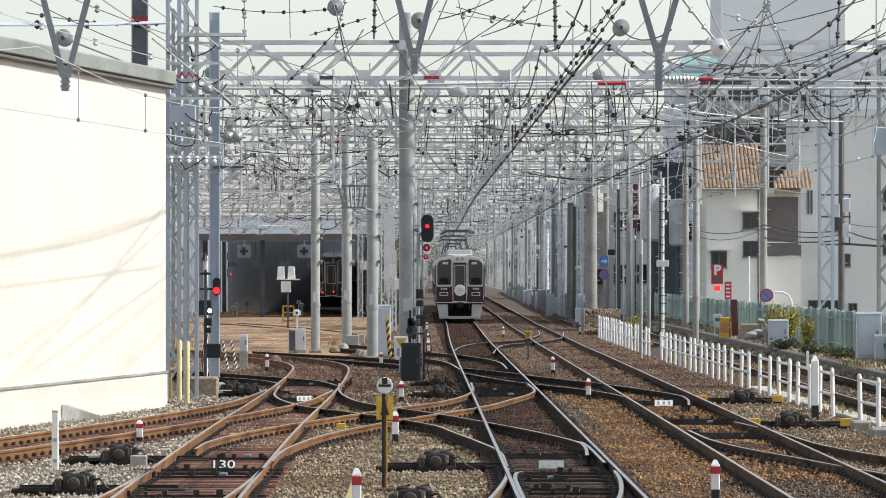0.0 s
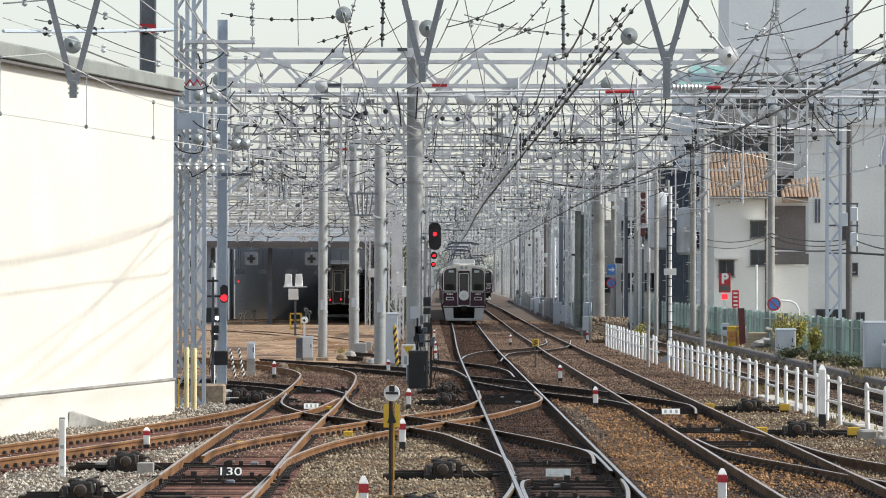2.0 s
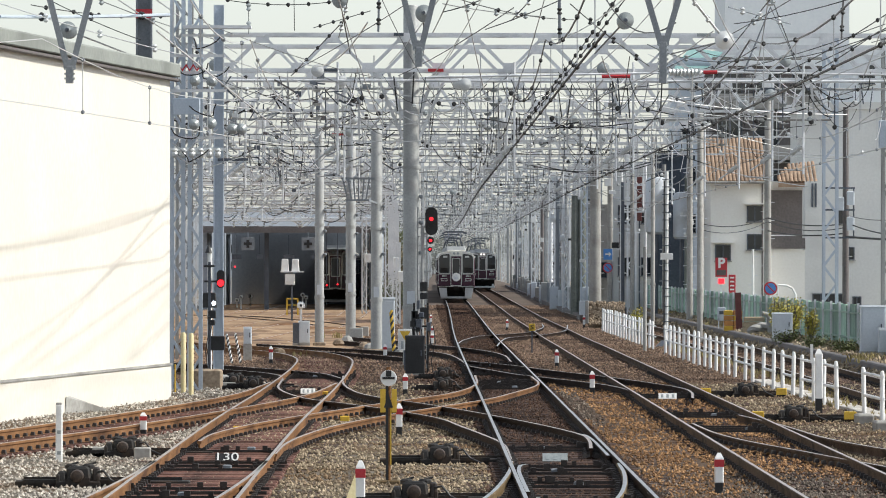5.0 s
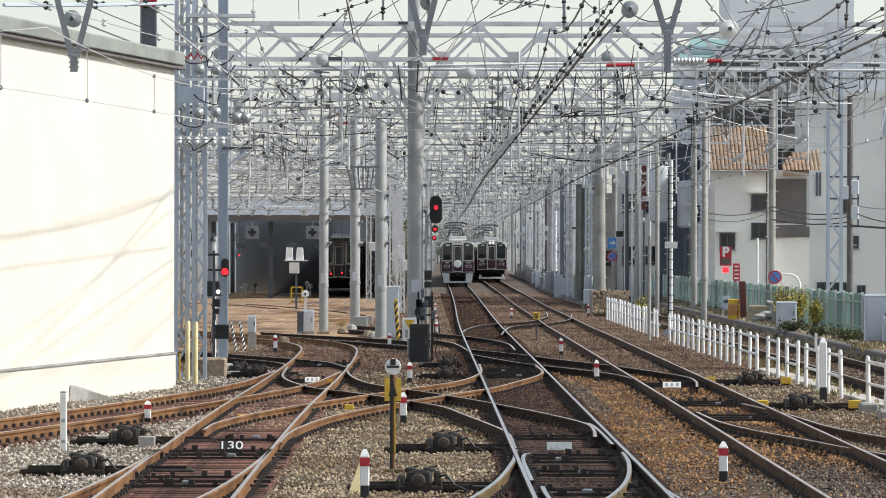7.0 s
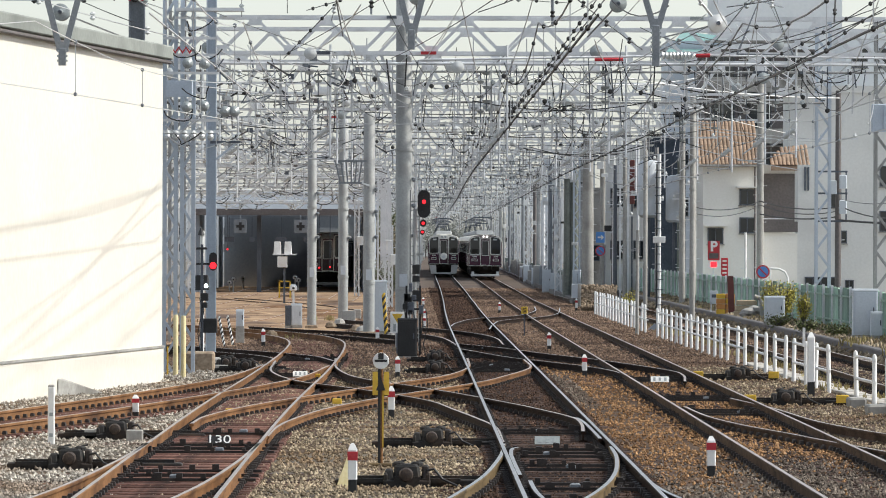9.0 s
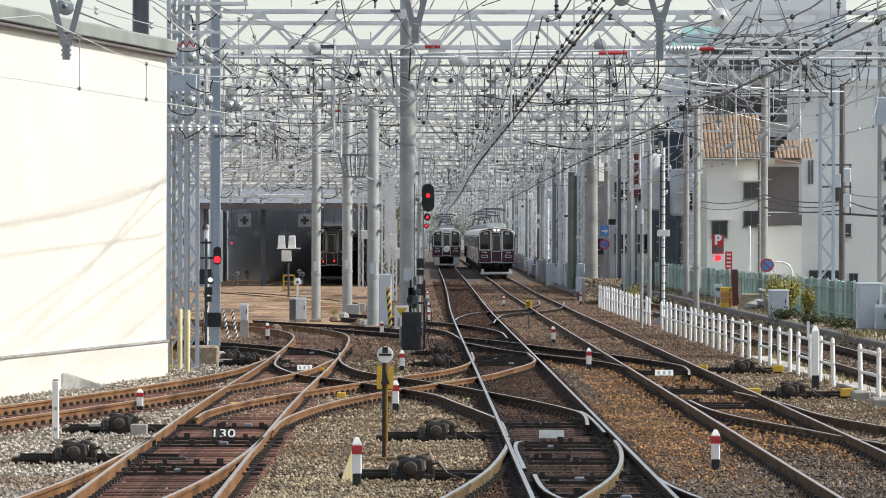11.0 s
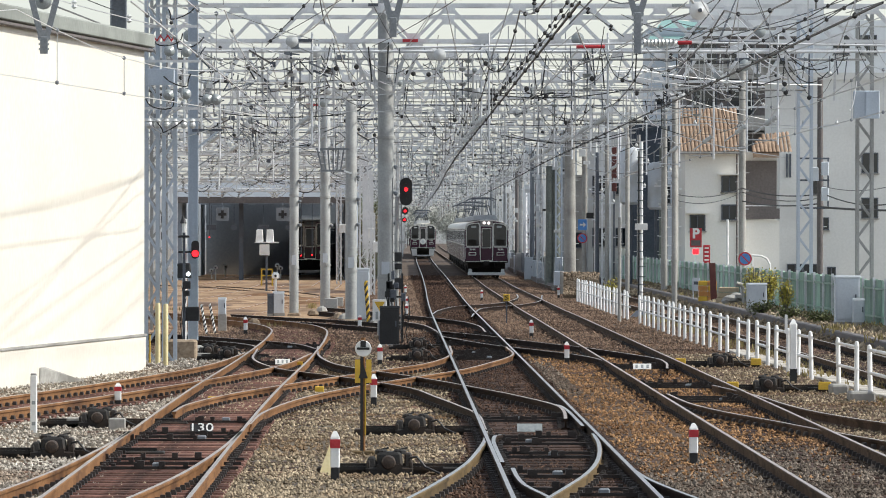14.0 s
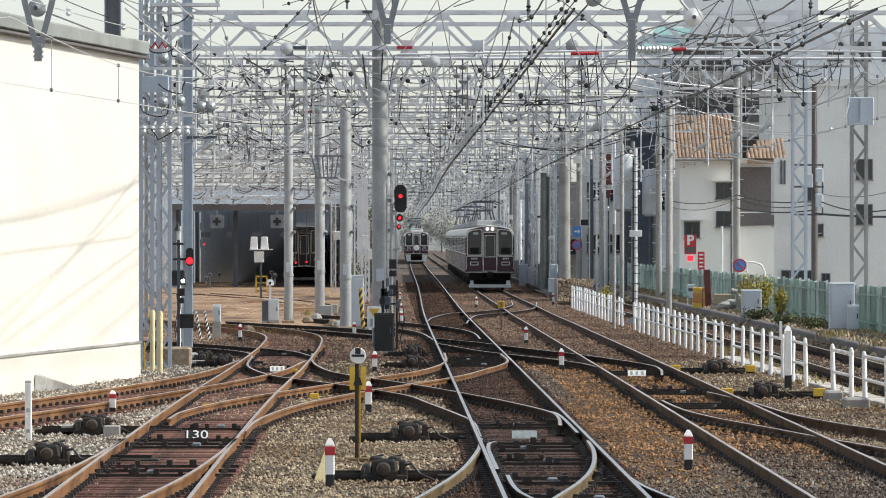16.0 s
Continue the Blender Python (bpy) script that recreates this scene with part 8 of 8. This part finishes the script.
def build_car(kind, label, lights):
    """A commuter train car; its end towards -y carries the cab, if it has one. The origin is at that end, on the rails."""
    L = 18.9
    t = thing("train_car", label, "train car")
    o = front_outline()
    k = len(o)
    s = Shape()
    ends = [(0.0, 0.05), (0.06, 0.0), (L - 0.06, 0.0), (L, 0.05)]
    vs = []
    for y, ins in ends:
        vs += [(x * (1 - ins * 0.6), y, z - (ins if z > 3 else 0)) for x, z in o]
    s.put(vs, [tuple(range(k)), tuple(reversed(range(3 * k, 4 * k)))], "maroon")
    for r in range(3):
        for i in range(k):
            j = (i + 1) % k
            zz = min(o[i][1], o[j][1])
            s.put([vs[r * k + i], vs[r * k + j], vs[(r + 1) * k + j], vs[(r + 1) * k + i]], [(3, 2, 1, 0)], "ivory" if zz >= 2.99 else "maroon")
    body = part("body", s, t, "glossy maroon car body with an ivory roof edge")
    part("roof", Shape().box((0, L / 2, 3.57), (1.3, L - 0.6, 0.06), "ivory" if kind == "cab_mark" else "roofgrey", bev=0.025), t, "pale roof panel")
    for y in (6.5, 14.9):
        part("air_conditioner", Shape().box((0, y, 3.72), (1.5, 2.6, 0.3), "roofgrey", taper=0.92, bev=0.06), t, "grey roof air conditioner box")
    for sx in (-1, 1):
        for y0, y1 in ((0.9, 1.5), (3.4, 6.2), (8.0, 10.9), (12.7, 15.5), (17.0, 18.2)):
            w = Shape().box((sx * 1.335, (y0 + y1) / 2, 2.45), (0.03, y1 - y0, 0.85), "train_glass")
            for z in (2.0, 2.9):
                w.box((sx * 1.34, (y0 + y1) / 2, z), (0.04, y1 - y0 + 0.08, 0.05), "chrome")
            part("side_window", w, t, "side window in an aluminium frame")
        for yc in (2.45, 7.1, 11.8, 16.25):
            d = Shape().box((sx * 1.33, yc, 1.95), (0.02, 1.3, 1.95), "maroon")
            for e in (-0.33, 0.33):
                d.box((sx * 1.338, yc + e, 2.4), (0.03, 0.45, 0.8), "train_glass", bev=0.01)
            part("side_door", d, t, "maroon double sliding door with tall windows")
    u = Shape().box((0, L / 2, 0.78), (2.3, L - 1.5, 0.4), "under")
    for y in (6.5, 9.0, 12.0):
        u.box((0.0, y, 0.5), (2.4, 1.6, 0.45), "under")
    part("underframe", u, t, "grimy underframe with equipment boxes")
    for yc in (2.6, L - 2.6):
        bg_ = Shape().box((0, yc, 0.45), (2.0, 2.9, 0.3), "under", bev=0.04)
        bogie = part("bogie", bg_, t, "dark bogie frame")
        for yy in (-1.05, 1.05):
            for sx in (-1, 1):
                part("wheel", Shape().lathe((sx * 0.72, yc + yy, 0.43), [(0.43, -0.07), (0.46, 0.05), (0.46, 0.07), (0.3, 0.075)], "under", axis="x", n=16), bogie, "steel wheel")
    if kind in ("cab", "cab_mark"):
        y = -0.02
        zlo, zhi = 1.95, 3.33
        for sx in (-1, 1):
            def pane(grow):
                """A tall windscreen outline, well rounded at its outer top corner."""
                x0, x1 = 0.46 - grow, 1.22 + grow
                pts = []
                for cx, cz, r, a0 in ((x1, zlo - grow, 0.07, -90), (x1, zhi + grow - 0.05, 0.3, 0), (x0, zhi + grow, 0.1, 90), (x0, zlo - grow, 0.07, 180)):
                    ox = cx - r if cx == x1 else cx + r
                    oz = cz + r if cz == zlo - grow else cz - r
                    pts += [(sx * (ox + r * math.cos(radians(a0 + v))), oz + r * math.sin(radians(a0 + v))) for v in (0, 30, 60, 90)]
                return pts
            inner, outer = pane(0.0), pane(0.045)
            n = len(inner)
            part("windscreen", Shape().put([(x, y - 0.012, z) for x, z in inner] + [(x, y + 0.03, z) for x, z in inner],
                                           [tuple(range(n)), tuple(reversed(range(n, 2 * n)))] + [(i, (i + 1) % n, n + (i + 1) % n, n + i) for i in range(n)], "windscreen"), t, "large dark windscreen")
            f = Shape().put([(x, y - 0.035, z) for x, z in outer] + [(x, y - 0.035, z) for x, z in inner] + [(x, y + 0.03, z) for x, z in outer] + [(x, y + 0.03, z) for x, z in inner],
                            [q for i in range(n) for j in ((i + 1) % n,) for q in ((i, j, n + j, n + i), (i, 2 * n + i, 2 * n + j, j), (n + i, n + j, 3 * n + j, 3 * n + i))], "chrome")
            part("windscreen_frame", f, t, "bright aluminium windscreen frame")
            xc = sx * 0.86
            part("seat_back", Shape().box((xc, y - 0.018, 2.16), (0.5, 0.012, 0.36), "under", bev=0.005), t, "dim cab desk behind the glass")
            m_ = Shape().box((xc, y - 0.01, 1.47), (0.46, 0.04, 0.2), "chrome", bev=0.01).box((xc, y - 0.035, 1.47), (0.38, 0.03, 0.12), "maroon")
            part("marker_light", m_, t, "rectangular marker lamp in a bright frame")
            nb = Shape()
            for k in range(4):
                nb.box((xc - 0.13 + k * 0.09, y - 0.02, 1.74), (0.055, 0.02, 0.1), "chrome")
            part("number_bar", nb, t, "plain bright number bars")
            part("roof_light", Shape().box((xc - sx * 0.08, y - 0.025, 3.12), (0.3, 0.02, 0.13), "skirt" if kind == "cab_mark" else "porcelain_grey"), t, "destination glass in the windscreen top")
            part("wiper", Shape().bar((xc - sx * 0.25, y - 0.04, 1.97), (xc + sx * 0.05, y - 0.04, 2.6), 0.025, "under"), t, "black wiper")
            part("handrail", Shape().path([(sx * 1.28, y - 0.02, 1.15), (sx * 1.28, y - 0.07, 1.2), (sx * 1.28, y - 0.07, 1.8), (sx * 1.28, y - 0.02, 1.85)], 0.025, "chrome"), t, "thin handrail")
        d = Shape().box((0, y, 2.12), (0.74, 0.05, 2.16), "maroon")
        for sx in (-1, 1):
            d.box((sx * 0.395, y - 0.005, 2.36), (0.07, 0.05, 1.95), "pillar")
        door = part("gangway_door", d, t, "maroon gangway door between grey pillars")
        fr = Shape()
        for dx in (-0.37, 0.37):
            fr.box((dx, y - 0.03, 2.12), (0.035, 0.06, 2.12), "chrome")
        for dz in (1.06, 3.17):
            fr.box((0, y - 0.03, dz), (0.77, 0.06, 0.035), "chrome")
        for dx in (-0.27, 0.27):
            fr.box((dx, y - 0.045, 2.42), (0.035, 0.05, 1.16), "chrome")
        for dz in (1.83, 3.01):
            fr.box((0, y - 0.045, dz), (0.57, 0.05, 0.035), "chrome")
        part("door_frame", fr, door, "bright aluminium door frame")
        part("door_window", Shape().box((0, y - 0.02, 2.42), (0.5, 0.04, 1.14), "windscreen"), door, "tall door window")
        hp = Shape().box((0, y - 0.01, 3.33), (0.86, 0.08, 0.3), "ivory" if kind == "cab_mark" else "pillar", taper=0.92, bev=0.02)
        part("headlight_panel", hp, t, "headlight panel above the cab door")
        for sx in (-1, 1):
            part("headlight", Shape().lathe((sx * 0.14, y - 0.08, 3.36), [(0.085, -0.03), (0.095, 0.05)], "head_lamp" if lights == "head" else "porcelain_grey", axis="y", n=12), t, "round headlight")
        arc = [(1.31, 1.0), (1.31, 2.95)] + [(1.31 - 0.3 * (1 - math.cos(v)), 2.95 + 0.42 * math.sin(v)) for v in np.linspace(0.2, 1.35, 6)] + [(0.6, 3.47), (0.3, 3.51)]
        arc = arc + [(0.0, 3.52)] + [(-x, z) for x, z in reversed(arc)]
        part("roof_trim", Shape().path([(x, y - 0.015, z) for x, z in (arc[1:-1] if kind == "cab" else arc[2:-2])], 0.05, "ivory", n=6), t, "ivory trim along the front roof edge")
        part("waist_trim", Shape().box((0, y - 0.01, 1.0), (2.56, 0.04, 0.035), "chrome").box((-0.86, y - 0.01, 1.86), (0.8, 0.03, 0.025), "chrome").box((0.86, y - 0.01, 1.86), (0.8, 0.03, 0.025), "chrome"), t, "thin bright trim lines")
        if kind == "cab_mark":
            up = [(x, z) for x, z in front_outline(0.02) if z >= 3.3]
            k2 = len(up)
            dome = Shape().put([(x, y - 0.012, z) for x, z in up] + [(x, y + 0.02, z) for x, z in up], [tuple(range(k2)), tuple(reversed(range(k2, 2 * k2)))] + [(i, k2 + i, k2 + (i + 1) % k2, (i + 1) % k2) for i in range(k2)], "ivory")
            part("front_dome", dome, t, "ivory roof front above the windows")
            mk = Shape().lathe((0, y - 0.12, 1.66), [(0.29, 0.0), (0.305, 0.02), (0.305, 0.05)], "white", axis="y", n=28)
            for dz, w in ((0.09, 0.2), (0.0, 0.3), (-0.09, 0.24)):
                mk.box((0, y - 0.125, 1.66 + dz), (w, 0.012, 0.045), "cabinet")
            part("head_mark", mk, t, "round white plate on the cab door")
        if kind == "cab_mark":
            sk = Shape().box((0, 0.25, 0.2), (2.2, 0.3, 0.14), "skirt", bev=0.03)
            for sx in (-1, 1):
                sk.put([(sx * 1.24, 0.0, 0.92), (sx * 0.66, 0.0, 0.92), (sx * 0.62, 0.0, 0.2), (sx * 1.1, 0.0, 0.2), (sx * 1.24, 0.4, 0.92), (sx * 0.66, 0.4, 0.92), (sx * 0.62, 0.4, 0.2), (sx * 1.1, 0.4, 0.2)],
                       [(0, 1, 2, 3), (7, 6, 5, 4), (0, 4, 5, 1), (1, 5, 6, 2), (2, 6, 7, 3), (3, 7, 4, 0)], "skirt")
        else:
            sk = Shape().box((0, 0.1, 0.24), (2.3, 0.3, 0.17), "skirt", bev=0.03)
            for sx in (-1, 1):
                sk.box((sx * 1.0, 0.2, 0.42), (0.22, 0.3, 0.24), "skirt", taper=0.85)
        part("skirt", sk, t, "pale grey front skirt")
        part("coupler", Shape().box((0, -0.12, 0.88), (0.34, 0.5, 0.26), "under", bev=0.03).bar((0, -0.1, 0.88), (0, 0.5, 0.88), 0.14, "under", n=8), t, "dark automatic coupler")
        part("front_panel", Shape().box((0, 0.0, 0.98), (2.6, 0.06, 0.14), "under"), t, "dark valance under the cab")
        for sx in (-0.45, 0.5):
            part("hose", Shape().path([(sx, -0.06, 0.95), (sx, -0.16, 0.75), (sx * 1.2, -0.1, 0.55)], 0.05, "under", n=6), t, "brake hose")
    if kind == "panto":
        for yc in (3.6, 14.8):
            pg, arms = Shape(), []
            for sx in (-0.6, 0.6):
                for e in (-1, 1):
                    arms.append(Shape().path([(sx, yc + e * 0.7, 3.95), (sx * 0.75, yc + e * 1.2, 4.5), (sx * 0.8, yc, 5.0)], 0.05, "darksteel"))
                pg.bar((sx, yc - 0.9, 3.87), (sx, yc + 0.9, 3.87), 0.09, "darksteel")
            for e in (-0.7, 0.7):
                pg.bar((-0.6, yc + e, 3.87), (0.6, yc + e, 3.87), 0.08, "darksteel").box((0, yc + e, 3.72), (0.5, 0.2, 0.3), "porcelain_grey", bev=0.02)
            for e in (-1.2, 1.2):
                arms.append(Shape().bar((-0.45, yc + e, 4.5), (0.45, yc + e, 4.5), 0.05, "darksteel"))
            hd = Shape()
            for e in (-0.17, 0.17):
                hd.path([(-0.95, yc + e, 4.88), (-0.62, yc + e, 5.02), (0.62, yc + e, 5.02), (0.95, yc + e, 4.88)], 0.075, "darksteel")
            for sx in (-0.5, 0.5):
                hd.bar((sx, yc - 0.17, 5.0), (sx, yc + 0.17, 5.0), 0.05, "darksteel")
            frame_ = part("pantograph", pg, t, "raised diamond pantograph")
            for arm_ in arms:
                part("pantograph_arm", arm_, frame_, "thin dark folding arm")
            part("collector_head", hd, frame_, "dark collector head with drooping horns")
    return t


def along(track, y):
    """The pose on a track's centre line at a distance down the line."""
    ys = [p[1] for p in track]
    xs = [p[0] for p in track]
    i = max(1, min(len(ys) - 1, next((k for k, v in enumerate(ys) if v > y), len(ys) - 1)))
    m = []
    for k in range(len(ys)):
        a, b = max(k - 1, 0), min(k + 1, len(ys) - 1)
        m.append((xs[b] - xs[a]) / (ys[b] - ys[a]))
    h = ys[i] - ys[i - 1]
    u = (y - ys[i - 1]) / h
    x = ((2 * u ** 3 - 3 * u ** 2 + 1) * xs[i - 1] + (u ** 3 - 2 * u ** 2 + u) * h * m[i - 1] + (3 * u ** 2 - 2 * u ** 3) * xs[i] + (u ** 3 - u ** 2) * h * m[i])
    return x


def car_pose(track, y):
    x0, x1 = along(track, y + 2.6), along(track, y + 16.3)
    r = (x1 - x0) / 13.7
    return pose(x0 - r * 2.6, y, grade(y), 0, 0, -math.degrees(math.atan(r)))


cars_away, cars_near = [], []
first = build_car("cab_mark", "maroon train end car with ivory roof and round white plate", "tail")
second = build_car("cab", "maroon commuter train end car with lit headlights and a pale skirt", "head")
mid = build_car("plain", "maroon commuter train middle car with an ivory roof edge", "")
mid_p = build_car("panto", "maroon commuter train middle car with a raised pantograph", "")
cars_away = [first] + [copy_thing(mid_p if i % 3 == 1 else mid, Matrix()) for i in range(1, 8)]
cars_near = [second, mid_p, mid] + [copy_thing(mid_p if i % 3 == 1 else mid, Matrix()) for i in range(3, 8)]
for cars, g in ((cars_away, "cars of the departing train"), (cars_near, "cars of the arriving train")):
    for c in cars:
        tagged(c, group=g)

parked = build_car("cab", "maroon commuter train car parked inside the dark shed", "")
for x, y in ((-5.6, 384), (-5.6, 404), (-9.0, 420)):
    c = parked if y == 384 else copy_thing(mid, pose(x, y, 0))
    c.matrix_basis = pose(x, y, grade(y))
    tagged(c, "maroon commuter train car parked inside the dark shed", group="parked cars in the shed")

AWAY = [(0, 319), (2, 361), (3.5, 393), (5, 425), (7.5, 481), (9, 513), (11.5, 567), (13.5, 610), (16, 663)]
NEAR = [(0, 684), (2, 638), (3.5, 604), (5, 569), (7.5, 513), (9, 480), (11.5, 418), (12.5, 395), (14, 364), (15, 344), (16, 325)]


def motions():
    for rows, track, cars in ((AWAY, TRACK_DOWN, cars_away), (NEAR, TRACK_UP, cars_near)):
        for i, c in enumerate(cars):
            walk(c, [(t, car_pose(track, y + i * 19.5)) for t, y in rows])


motions()
